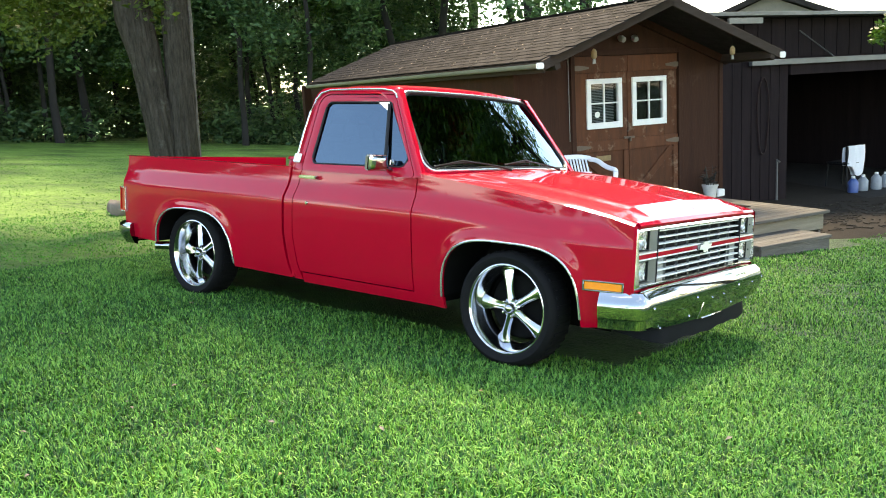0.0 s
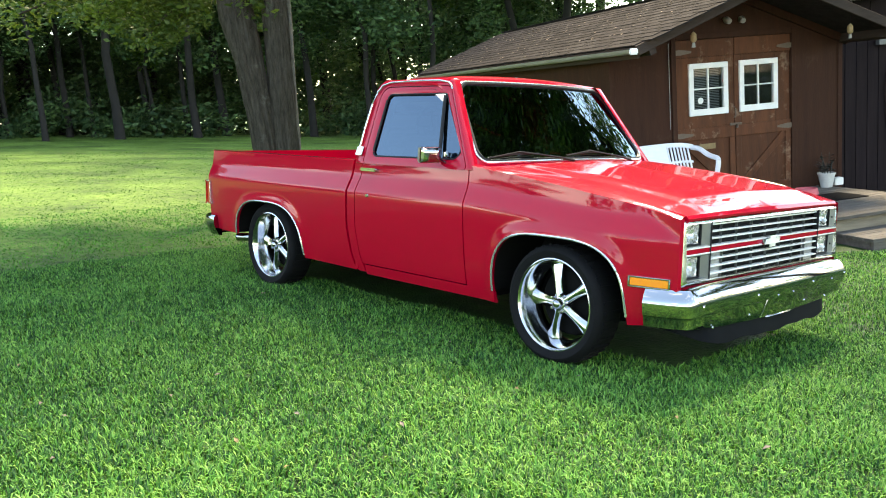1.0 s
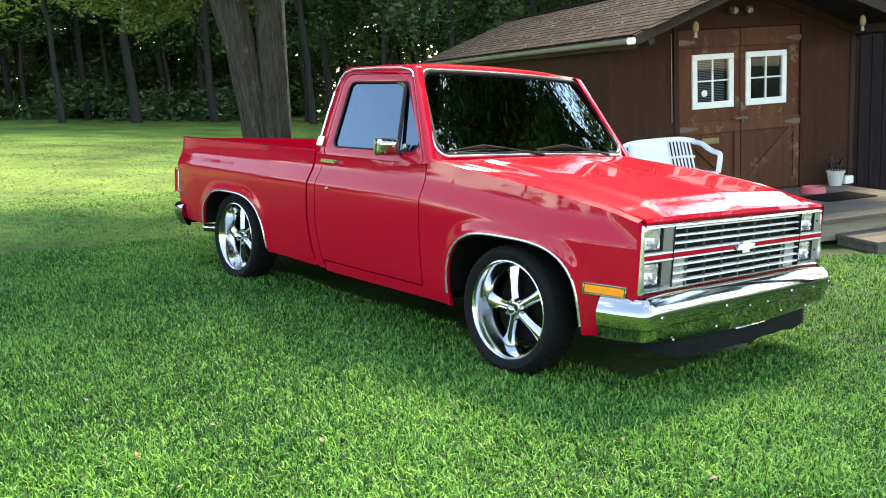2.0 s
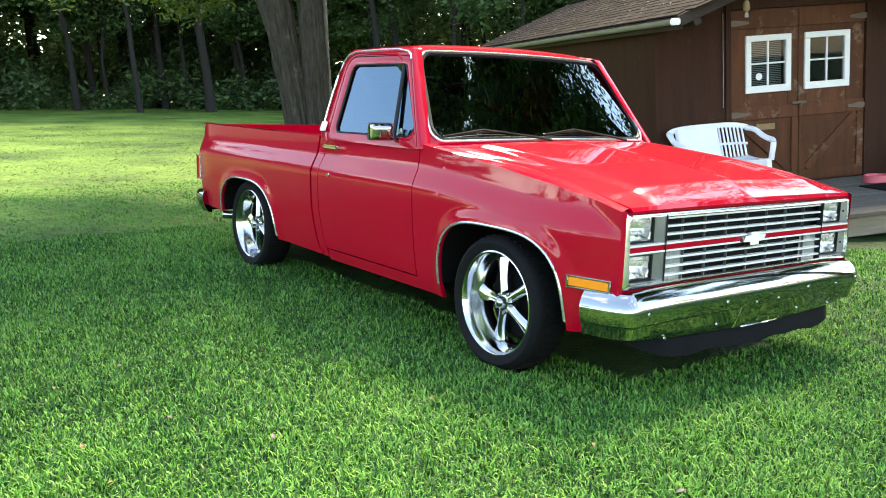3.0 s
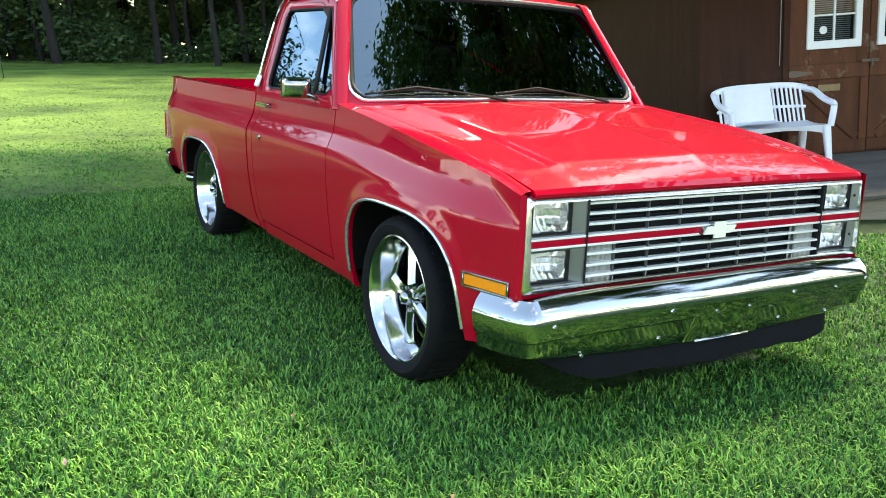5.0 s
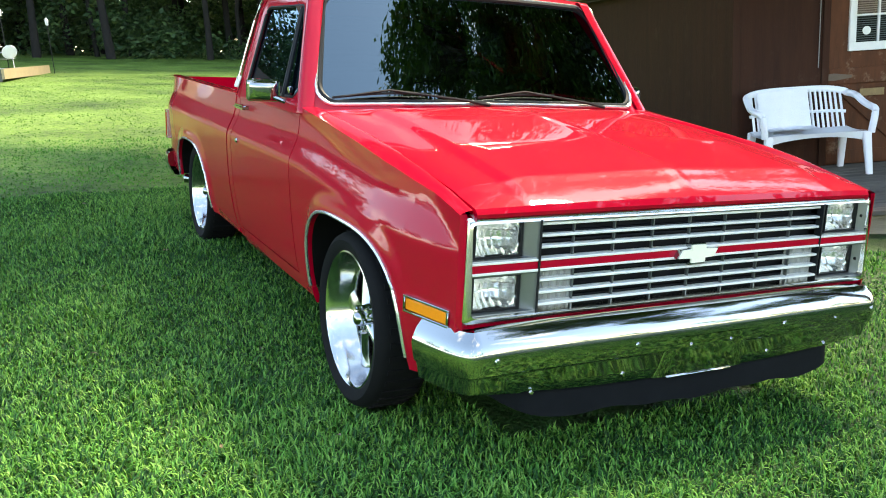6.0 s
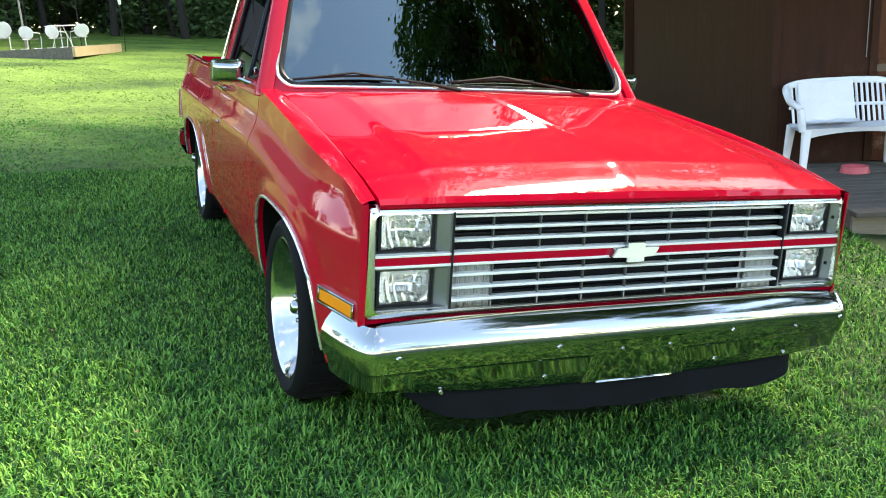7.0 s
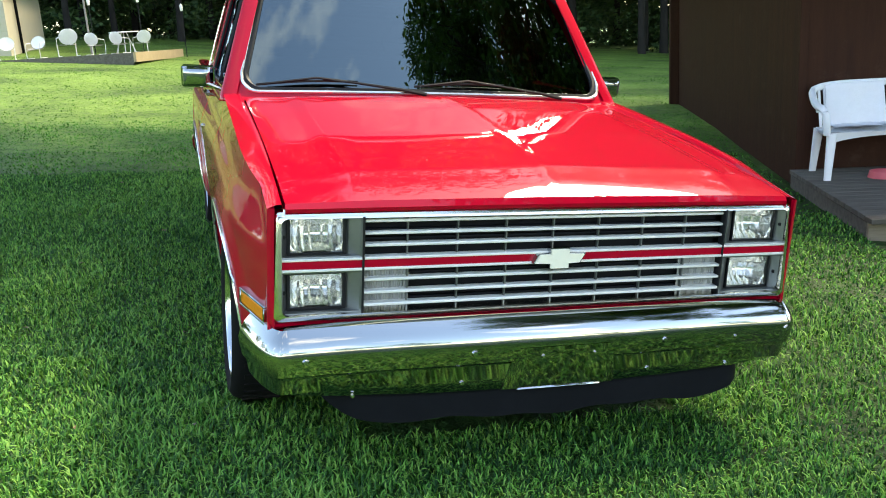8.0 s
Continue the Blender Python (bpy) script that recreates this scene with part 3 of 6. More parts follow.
def ring_geo(a, b, s, ya=0.0, yb=0.0, depth=0.03):
    """The band between two outlines on the sloping cab side, with turned-in edges."""
    n = len(a)
    g = Geo()
    P = [(x, s * (cab_side(x, z, s) + ya), z) for x, z in a]
    M = [((x + x2) / 2, s * (cab_side((x + x2) / 2, (z + z2) / 2, s) + max(ya, yb) + 0.003), (z + z2) / 2) for (x, z), (x2, z2) in zip(a, b)]
    Q = [(x, s * (cab_side(x, z, s) + yb), z) for x, z in b]
    Pi = [(x, s * (abs(y) - depth), z) for x, y, z in P]
    Qi = [(x, s * (abs(y) - depth), z) for x, y, z in Q]
    rows = [Pi, P, M, Q, Qi]
    g.add([p for r in rows for p in r], [(r * n + i, r * n + (i + 1) % n, (r + 1) * n + (i + 1) % n, (r + 1) * n + i) for r in range(4) for i in range(n)])
    return g


win, frm, cbs = round_poly(WINDOW), round_poly(FRAME), round_poly(CABSIDE)
frm_out = [(p[0] + (p[0] + 1.25) * 0.012, p[1] + (0.006 if p[1] > 1.2 else 0)) for p in frm]
doors = [o for o in truck.children if o.name.startswith("door")]
for s in (-1, 1):
    dr = doors[0 if s < 0 else 1]
    part("cab_pillar_and_rail", ring_geo(frm_out, cbs, s, 0.0, -0.012, 0.05), RED, truck, smooth=50)
    part("window_frame", ring_geo(win, frm, s, -0.006, -0.001, 0.035), RED, dr, smooth=50)
    # rubber bead and glass
    bead = Geo().tube([(x, s * (cab_side(x, z, s) - 0.010), z) for x, z in win], 0.008, 6, closed=True)
    part("window_rubber", bead, BLACK, dr)
    inner = [(x, z) for x, z in win]
    lo, hi, fw = cab_side(-1.5, 1.10, s), cab_side(-1.5, 1.51, s), cab_side(-1.0, 1.45, s) - cab_side(-1.5, 1.45, s)
    flat_y = lambda x, z: lo + (hi - lo) * (z - 1.10) / 0.41 + fw * max(0.0, (x + 1.5) / 0.5) * 0.6
    c = (sum(p[0] for p in inner) / len(inner), sum(p[1] for p in inner) / len(inner))
    n = len(inner)
    gl = Geo().add([(c[0], s * (flat_y(*c) - 0.018), c[1])] + [(x, s * (flat_y(x, z) - 0.018), z) for x, z in inner], [(0, 1 + i, 1 + (i + 1) % n) for i in range(n)])
    pane = part("side_window", gl, SIDE_GLASS, dr, "tinted side glass reflecting the sky", smooth=0)
    pane.visible_shadow = False
    # upright between the vent pane and the main pane, with a bright cap
    part("vent_divider", Geo().tube([(-0.985, s * (cab_side(-0.985, 1.10, s) - 0.006), 1.10), (-1.062, s * (cab_side(-1.062, 1.505, s) - 0.006), 1.505)], 0.012, 6), BLACK, dr)
    part("vent_cap", Geo().prism([(-1.145, 1.510), (-1.050, 1.510), (-1.062, 1.455)], s * (cab_side(-1.08, 1.49, s) - 0.002), s * (cab_side(-1.08, 1.49, s) - 0.010)), CHROME, dr)
    part("vent_latch", Geo().box(-0.015, 0.015, -0.02, 0.0, -0.015, 0.02, Matrix.Translation((-0.94, s * (cab_y(1.13) - 0.03), 1.13)), 0.004), CHROME, dr)
    # drip rail: up the rear pillar, along the roof, curling down at the front
    pts = [(-1.790, 1.135), (-1.772, 1.30), (-1.748, 1.45), (-1.722, 1.528), (-1.68, 1.574), (-1.60, 1.594), (-1.30, 1.600), (-1.12, 1.598), (-1.05, 1.586), (-1.02, 1.566), (-1.005, 1.540)]
    part("drip_rail_trim", Geo().tube([(x, s * (cab_side(x, z, s) + (0.012 if x < -1.1 else 0.004)), z) for x, z in pts], 0.0062, 6), BRIGHT, truck, "bright chrome drip-rail trim")
    part("pillar_emblem", Geo().box(-0.034, 0.034, -0.006, 0.006, -0.032, 0.032, Matrix.Translation((-1.785, s * (cab_y(1.128) + 0.012), 1.128)) @ pose(0, 0, 0, s * 20, 0, 0), 0.005), WHITE_EMBLEM, truck, "small white pillar emblem")

# windscreen: u across, v up
def screen(u, v, out=0.0):
    hw = 0.870 + (0.738 - 0.870) * v
    return Vector((-0.632 - 0.365 * v - 0.066 * u * u + out * 0.80, hw * u + 0.012 * v, 1.098 + 0.500 * v - 0.014 * u * u * (1 - v) - 0.012 * u * u * v + out * 0.58))


def uv_outline(ru, rv, n=7, u1=1.0, v0=0.0, v1=1.0):
    out = []
    for cu, cv, a0 in ((u1 - ru, v0 + rv, -90), (u1 - ru, v1 - rv, 0), (-u1 + ru, v1 - rv, 90), (-u1 + ru, v0 + rv, 180)):
        for k in range(n + 1):
            a = radians(a0 + 90 * k / n)
            out.append((cu + ru * math.cos(a), cv + rv * math.sin(a)))
    dense = []
    for p, q in zip(out, out[1:] + out[:1]):
        k = max(1, int(math.hypot((q[0] - p[0]) * 0.8, (q[1] - p[1]) * 0.5) / 0.09))
        dense += [(p[0] + (q[0] - p[0]) * i / k, p[1] + (q[1] - p[1]) * i / k) for i in range(k)]
    return dense


SCREEN_UV = uv_outline(0.10, 0.17)
mid = (0.0, 0.5)
rings = []
for f in (1.0, 0.85, 0.68, 0.5, 0.32, 0.15):
    rings.append([screen(mid[0] + (u - mid[0]) * f, mid[1] + (v - mid[1]) * f) for u, v in SCREEN_UV])
n = len(SCREEN_UV)
g = Geo().add([p for r in rings for p in r] + [screen(*mid)], [(r * n + i, r * n + (i + 1) % n, (r + 1) * n + (i + 1) % n, (r + 1) * n + i) for r in range(5) for i in range(n)] + [(5 * n + i, 5 * n + (i + 1) % n, 6 * n) for i in range(n)])
pane = part("windscreen", g, GLASS, truck, "tinted windscreen reflecting sky and tree")
pane.visible_shadow = False
part("windscreen_trim", Geo().tube([screen(u, v, 0.006) for u, v in SCREEN_UV], 0.0082, 8, closed=True), BRIGHT, truck, "bright chrome windscreen trim")
part("windscreen_rubber", Geo().tube([screen(u * 0.980, 0.5 + (v - 0.5) * 0.966, 0.003) for u, v in SCREEN_UV], 0.012, 6, closed=True), BLACK, truck)


def to_square(u, v):
    # pushes the rounded outline out to the frame's square edge
    k = max(abs(u) / 1.0, abs(v - 0.5) / 0.5)
    return u / k * 1.035, 0.5 + (v - 0.5) / k * 1.12


g = Geo()
A = [screen(u, v, 0.002) for u, v in SCREEN_UV]
B = []
for u, v in SCREEN_UV:
    a, b = to_square(u, v)
    p = screen(a, b, 0.0)
    p.x -= 0.012 * max(0, abs(a) - 1.0) / 0.035
    B.append(p)
g.add(A + B, [(i, (i + 1) % n, n + (i + 1) % n, n + i) for i in range(n)])
part("windscreen_surround", g, RED, truck, smooth=60)
for s in (-1, 1):
    def pillar(u, v, s=s):
        a = screen(s * 1.035, -0.05 + 1.11 * u)
        a.x -= 0.012
        z = 1.050 + 0.556 * u
        b = Vector((-0.676 - 0.350 * u, s * (cab_side(-0.78, z, s) - 0.012), z))
        p = a.lerp(b, v)
        p.y += s * 0.008 * math.sin(math.pi * v)
        return p
    part("windscreen_pillar", Geo().grid(pillar, 14, 5), RED, truck, smooth=60)


def roof(u, v):
    y = -0.812 + 1.624 * v
    k = abs(y) / 0.812
    xf = -1.030 - 0.050 * (y / 0.80) ** 2
    x = xf + (-1.725 - xf) * u
    z = 1.650 - 0.026 * k ** 2 - 0.050 * max(0, k - 0.72) ** 2 / 0.0784
    z -= 0.042 * (1 - min(1, u / 0.16)) ** 2 + 0.050 * max(0, (u - 0.72) / 0.28) ** 2
    return (x, y, z)


part("roof", Geo().grid(roof, 24, 30), RED, truck, smooth=70)


def cab_back(u, v, d=0.0):
    z = 1.595 - 0.60 * v if v <= 1 else 1.595 - 0.60 * v
    return Vector((-1.725 - 0.095 * v + d, (cab_y(max(1.08, z)) - 0.02) * u, z))


BUV = uv_outline(0.08, 0.12, u1=0.80, v0=0.18, v1=0.78)
nb = len(BUV)
sq = []
for u, v in BUV:
    k = max(abs(u) / 0.80, abs(v - 0.48) / 0.30)
    sq.append((u / k * 1.25, min(1.0, max(0.0, 0.48 + (v - 0.48) / k * 1.75))))
g = Geo().add([cab_back(u, v) for u, v in BUV] + [cab_back(u, v) for u, v in sq], [(i, (i + 1) % nb, nb + (i + 1) % nb, nb + i) for i in range(nb)])
g.box(-1.84, -1.81, -0.93, 0.93, 0.30, 1.0)
part("cab_back_panel", g, RED, truck)
g = Geo().add([cab_back(u, v, 0.006) for u, v in BUV], [tuple(range(nb))])
pane = part("rear_window", g, GLASS, truck, smooth=0)
pane.visible_shadow = False
part("rear_window_rubber", Geo().tube([cab_back(u, v) for u, v in BUV], 0.014, 6, closed=True), BLACK, truck)

# bonnet
def hood_edge_z(x):
    return interp(x, [(-0.60, 1.068), (-0.20, 1.032), (0.20, 0.985), (0.45, 0.948), (0.60, 0.925), (0.68, 0.915)])


def hood(u, v):
    x = -0.598 + 1.352 * u
    y = -0.848 + 1.696 * v
    a = abs(y)
    z = hood_edge_z(min(x, 0.64))
    fall = smoothstep(-0.62, -0.25, x)
    ridge = interp(a, [(0.0, 0.049), (0.018, 0.0478), (0.034, 0.0462), (0.30, 0.040), (0.60, 0.034), (0.645, 0.030), (0.695, 0.015), (0.80, 0.006), (0.848, -0.006)])
    z += ridge * (0.38 + 0.62 * smoothstep(-0.565, -0.49, x)) * (0.85 + 0.15 * fall)
    if x > 0.60:
        t = (x - 0.60) / 0.154
        low = 0.884 + 0.004 * (1 - (a / 0.848) ** 2)
        z = z + (low - z) * (0.66 * t + 0.34 * t * t)
    if u > 0.995:
        z -= 0.012
    return (x, y, z)


g = Geo()
us = [i / 80 * 0.13 for i in range(10)] + [0.01625 + i / 40 * 0.84375 for i in range(1, 40)] + [0.86 + 0.14 * i / 16 for i in range(17)]
vs = sorted(set([round(k / 40, 4) for k in range(41)] + [0.5 + e * d / 1.696 for e in (-1, 1) for d in (0.009, 0.018, 0.026, 0.034, 0.64, 0.650, 0.662, 0.675, 0.685, 0.70)]))
g.add([hood(u, v) for u in us for v in vs], [(i * len(vs) + j, (i + 1) * len(vs) + j, (i + 1) * len(vs) + j + 1, i * len(vs) + j + 1) for i in range(len(us) - 1) for j in range(len(vs) - 1)])
e0 = len(g.v)
for j, v in enumerate(vs):       # folded front lip
    x, y, z = hood(1.0, v)
    g.v += [(x - 0.004, y, z - 0.012), (x - 0.05, y, z - 0.014)]
w = len(vs)
last = (len(us) - 1) * w
for j in range(w - 1):
    g.f += [(last + j, last + j + 1, e0 + 2 * j + 2, e0 + 2 * j), (e0 + 2 * j, e0 + 2 * j + 2, e0 + 2 * j + 3, e0 + 2 * j + 1)]
for e in (0, w - 1):             # turned-down sides
    k = len(g.v)
    for i, u in enumerate(us):
        x, y, z = hood(u, vs[e])
        g.v.append((x, y, z - 0.025))
    for i in range(len(us) - 1):
        g.f.append((i * w + e, (i + 1) * w + e, k + i + 1, k + i))
bonnet = part("bonnet", g, RED, truck, smooth=22)

# cowl with its slots and wipers
def cowl(u, v):
    y = -0.90 + 1.80 * v
    p = screen(y / 0.87, -0.035)
    x0 = -0.604
    return (x0 + (p.x - x0) * u, y, hood(0, min(1, max(0, (y + 0.848) / 1.696)))[2] - 0.010 + (p.z - hood(0, min(1, max(0, (y + 0.848) / 1.696)))[2] + 0.010) * u)


cw = part("cowl_panel", Geo().grid(cowl, 6, 26), RED, truck, smooth=60)
for k in range(26):
    v = (0.90 - 0.46 + 0.0165 * k) / 1.80
    a, b = Vector(cowl(0.25, v)), Vector(cowl(0.80, v))
    part("vent_slot", Geo().tube([a + Vector((0, 0, 0.0015)), b + Vector((0, 0, 0.0015))], 0.0045, 4), BLACK, cw)
for py, ty in ((-0.05, -0.62), (0.62, 0.06)):
    a = Vector(cowl(0.6, (py + 0.90) / 1.80)) + Vector((0, 0, 0.02))
    b = screen(ty / 0.85, 0.075, 0.03)
    c = screen((ty + 0.12) / 0.85, 0.085, 0.022)
    wiper = part("wiper_arm", Geo().tube([a, a.lerp(c, 0.25) + Vector((0.008, 0, 0.006)), a.lerp(c, 0.7) + Vector((0.008, 0, 0.006)), c], 0.006, 6, taper=[1.6, 1.3, 0.9, 0.8]), BLACK, truck)
    bl = [screen((ty - 0.16 + 0.43 * k / 10) / 0.85, 0.045 + 0.055 * math.sin(math.pi * k / 10) * 0.3 + 0.03 * k / 10, 0.016) for k in range(11)]
    part("wiper_blade", Geo().tube(bl, 0.006, 6, flat=0.6), BLACK, wiper)
    part("wiper_bridge", Geo().tube([bl[1], (bl[5] + c) / 2 + Vector((0.012, 0, 0.012)), bl[9]], 0.005, 5), BLACK, wiper)

# door mirrors
for s in (-1, 1):
    c = Vector((-0.960, s * 1.025, 1.128))
    g = Geo()
    g.box(-0.030, 0.012, -0.074, 0.074, -0.048, 0.050, Matrix.Translation(c) @ pose(0, 0, 0, 0, 7, s * 14), 0.008)
    mm = Matrix.Translation(c) @ pose(0, 0, 0, 0, 7, s * 14)
    # gently domed back of the mirror head
    g.grid(lambda u, v: tuple(mm @ Vector((0.010 + 0.030 * (1 - (2 * u - 1) ** 4) ** 0.5 * (1 - (2 * v - 1) ** 4) ** 0.5, -0.068 + 0.136 * u, -0.044 + 0.090 * v))), 16, 12)
    mir = part("door_mirror", g, CHROME, truck, "chrome door mirror on a bent arm", smooth=25)
    part("mirror_arm", Geo().tube([c + Vector((0.03, -s * 0.02, -0.020)), c + Vector((0.045, -s * 0.085, -0.045)), c + Vector((0.050, -s * 0.130, -0.060)), c + Vector((0.045, -s * 0.155, -0.066))], 0.010, 7), CHROME, mir)
    part("mirror_foot", Geo().box(-0.03, 0.035, -0.008, 0.008, -0.012, 0.014, Matrix.Translation(c + Vector((0.045, -s * 0.120, -0.066))), 0.006), CHROME, mir)
    part("mirror_glass", Geo().box(-0.0335, -0.0305, -0.066, 0.066, -0.040, 0.043, mm, 0.0), ALLOY, mir)

# ---- nose: surround, grille, lamps ----
SX = 0.752
def rect_ring(y, z0, z1, r, wd):
    o = uv_outline(r / y, r / (z1 - z0), 5)
    return [(u * y, z0 + (z1 - z0) * v) for u, v in o], [(u * (y - wd), z0 + wd + (z1 - z0 - 2 * wd) * v) for u, v in o]


out, inn = rect_ring(0.884, 0.530, 0.868, 0.02, 0.025)
n = len(out)
g = Geo()
slope = lambda z: SX - 0.02 * (z - 0.53) / 0.35
g.add([(slope(z) - 0.014, y, z) for y, z in out] + [(slope(z) - 0.002, y, z) for y, z in out] + [(slope(z) + 0.014, y * 0.6 + y2 * 0.4, z * 0.6 + z2 * 0.4) for (y, z), (y2, z2) in zip(out, inn)] + [(slope(z) + 0.018, y, z) for y, z in inn] + [(slope(z) - 0.03, y, z) for y, z in inn],
      [(r * n + i, r * n + (i + 1) % n, (r + 1) * n + (i + 1) % n, (r + 1) * n + i) for r in range(4) for i in range(n)])
nose = part("grille_surround", g, TRIM, truck, "polished grille surround", smooth=50)
part("lower_filler", Geo().grid(lambda u, v: (0.735 + 0.075 * v - 0.05 * abs(2 * u - 1) ** 6 * v, -0.895 + 1.79 * u, 0.529 - 0.03 * v), 10, 2), RED, truck)
g = Geo().box(0.66, 0.70, -0.612, 0.612, 0.54, 0.87).box(0.60, 0.635, -0.88, 0.88, 0.54, 0.87)
part("radiator_backing", g, GRILLE_BLACK, nose)
for y0, y1 in ((-0.617, 0.617),):
    for z in (0.830, 0.793, 0.757, 0.652, 0.613, 0.575):
        part("grille_bar", Geo().box(slope(z) - 0.03, slope(z) + 0.004, y0, y1, z - 0.0046, z + 0.0046, None, 0.0025), SILVER, nose)
    for k in range(-3, 4):
        for a, b in ((0.722, 0.862), (0.551, 0.683)):
            part("grille_upright", Geo().box(slope(b) - 0.016, slope(b) - 0.003, 0.1595 * k - 0.0022, 0.1595 * k + 0.0022, a, b), GREY_SATIN, nose)
    for k in range(12):
        z = 0.556 + 0.027 * k
        part("mesh_fin", Geo().box(0.695, 0.718, y0, y1, z - 0.003, z + 0.003), GRILLE_BLACK, nose)
band = part("grille_band", Geo().box(slope(0.70) - 0.03, slope(0.70) + 0.006, -0.868, 0.868, 0.690, 0.716, None, 0.002), RED, nose, "red band across the grille")
for z in (0.687, 0.719):
    part("band_edge", Geo().box(slope(z) - 0.028, slope(z) + 0.010, -0.868, 0.868, z - 0.0042, z + 0.0042, None, 0.002), SILVER, band)
# plain badge shape on the band
bow = [(-0.094, -0.015), (-0.034, -0.017), (-0.034, -0.035), (0.034, -0.035), (0.034, -0.017), (0.076, -0.015), (0.094, 0.016), (0.034, 0.018), (0.034, 0.035), (-0.034, 0.035), (-0.034, 0.018), (-0.076, 0.016)]
part("badge_edge", Geo().prism([(0.010 + y * 0.96, 0.702 + z * 0.99) for y, z in bow], SX - 0.01, SX + 0.016, "yz"), CHROME, nose, smooth=20)
part("badge", Geo().prism([(0.010 + y * 0.89, 0.702 + z * 0.87) for y, z in bow], SX - 0.01, SX + 0.022, "yz"), IVORY, nose, "ivory badge shape", smooth=20)
for s in (-1, 1):
    for z0, z1 in ((0.722, 0.850), (0.551, 0.684)):
        zc, h = (z0 + z1) / 2, (z1 - z0)
        # dished bezel round the lamp
        yo0, yo1, yi0, yi1 = 0.620, 0.868, 0.668, 0.838
        O4 = [(yo0, z0), (yo1, z0), (yo1, z1), (yo0, z1)]
        I4 = [(yi0, zc - 0.058), (yi1, zc - 0.058), (yi1, zc + 0.058), (yi0, zc + 0.058)]
        g = Geo()
        g.add([(SX - 0.002, s * y, z) for y, z in O4] + [(SX - 0.004, s * (y + (0.008 if y < 0.7 else -0.008)), z + (0.006 if z < zc else -0.006)) for y, z in O4] + [(SX - 0.040, s * y, z) for y, z in I4] + [(SX - 0.055, s * y, z) for y, z in I4],
              [(r * 4 + i, r * 4 + (i + 1) % 4, (r + 1) * 4 + (i + 1) % 4, (r + 1) * 4 + i) for r in range(3) for i in range(4)])
        bez = part("lamp_bezel", g, GREY_SATIN, nose, "satin grey lamp bezel", smooth=15)
        g = Geo()
        for a, b, c, d in ((yi0, yi1, zc + 0.053, zc + 0.058), (yi0, yi1, zc - 0.058, zc - 0.053), (yi0, yi0 + 0.005, zc - 0.053, zc + 0.053), (yi1 - 0.005, yi1, zc - 0.053, zc + 0.053)):
            g.box(SX - 0.050, SX - 0.028, s * a, s * b, c, d, None, 0.002)
        part("lamp_gasket", g, BLACK, bez)
        # sealed-beam lamp: dished mirror behind a ribbed front glass
        def dish(u, v, s=s, zc=zc):
            y, z = -0.083 + 0.166 * u, -0.056 + 0.112 * v
            return (SX - 0.098 + 0.056 * min(1.0, (y / 0.085) ** 2 + (z / 0.062) ** 2) + 0.0016 * math.sin(44 * u) + 0.0012 * math.sin(25 * v), s * (0.753 + y), zc + z)
        lamp = part("headlamp", Geo().grid(dish, 48, 16), REFLECTOR, bez, "rectangular headlamp, clear glass")
        lens = part("headlamp_glass", Geo().grid(lambda u, v: (SX - 0.034 + 0.010 * math.sin(math.pi * u) * math.sin(math.pi * v) + 0.0008 * math.sin(60 * u), s * (0.670 + 0.166 * u), zc - 0.056 + 0.112 * v), 60, 6), LENS_GLASS, bez)
        lens.visible_shadow = False
        part("aim_screw", Geo().lathe([(0.0, 0.006), (0.006, 0.006), (0.006, 0.0)], 10, "x", Matrix.Translation((SX - 0.022, s * 0.850, zc))), BLACK, bez)
    pk = Geo().grid(lambda u, v: (0.722 + 0.003 * math.sin(90 * u), s * (0.470 + 0.142 * u), 0.553 + 0.128 * v), 48, 3)
    part("parking_lamp", pk, LAMP_CLEAR, nose, "clear ribbed parking lamp behind the lower grille")
    part("divider_post", Geo().box(SX - 0.03, SX + 0.002, s * 0.616, s * 0.621, 0.552, 0.846, None, 0.001), BLACK, nose)

# ---- front bumper ----
def bumper_x(y):
    a = abs(y) / 0.972
    return 0.872 - 0.045 * a ** 2.2 - 0.235 * max(0, (a - 0.88) / 0.12) ** 2.6 * 1.0


PROFILE = [(-0.105, 0.530), (-0.075, 0.550), (-0.042, 0.548), (-0.018, 0.522), (-0.005, 0.495), (0.000, 0.476), (-0.003, 0.455), (-0.008, 0.430), (-0.013, 0.412), (-0.021, 0.407), (-0.024, 0.400), (-0.034, 0.352), (-0.047, 0.312), (-0.057, 0.300), (-0.080, 0.297)]


def along(u):
    # evenly spaced steps round the wrapped ends
    t = -1 + 2 * u
    return math.copysign(0.972 * (1 - (1 - abs(t)) ** 1.55), t)


g = Geo()
ys = [along(k / 60) for k in range(61)]
for k, y in enumerate(ys):
    e = 0.001
    dx = (bumper_x(min(0.9719, y + e)) - bumper_x(max(-0.9719, y - e))) / (2 * e)
    nrm = Vector((1, -dx, 0)).normalized() if abs(y) < 0.971 else Vector((0.25, math.copysign(1, y), 0)).normalized()
    for d, z in PROFILE:
        g.v.append((bumper_x(y) + nrm.x * d, y + nrm.y * d * 1.0, z - 0.010 - 0.024 * (abs(y) / 0.972) ** 4 + (0.060 * (abs(y) / 0.972) ** 3 if z < 0.33 else 0.0)))
w = len(PROFILE)
g.f += [(i * w + j, (i + 1) * w + j, (i + 1) * w + j + 1, i * w + j + 1) for i in range(60) for j in range(w - 1)]
bumper = part("front_bumper", g, CHROME, truck, "chrome front bumper with bolt heads and plate recess", smooth=35)
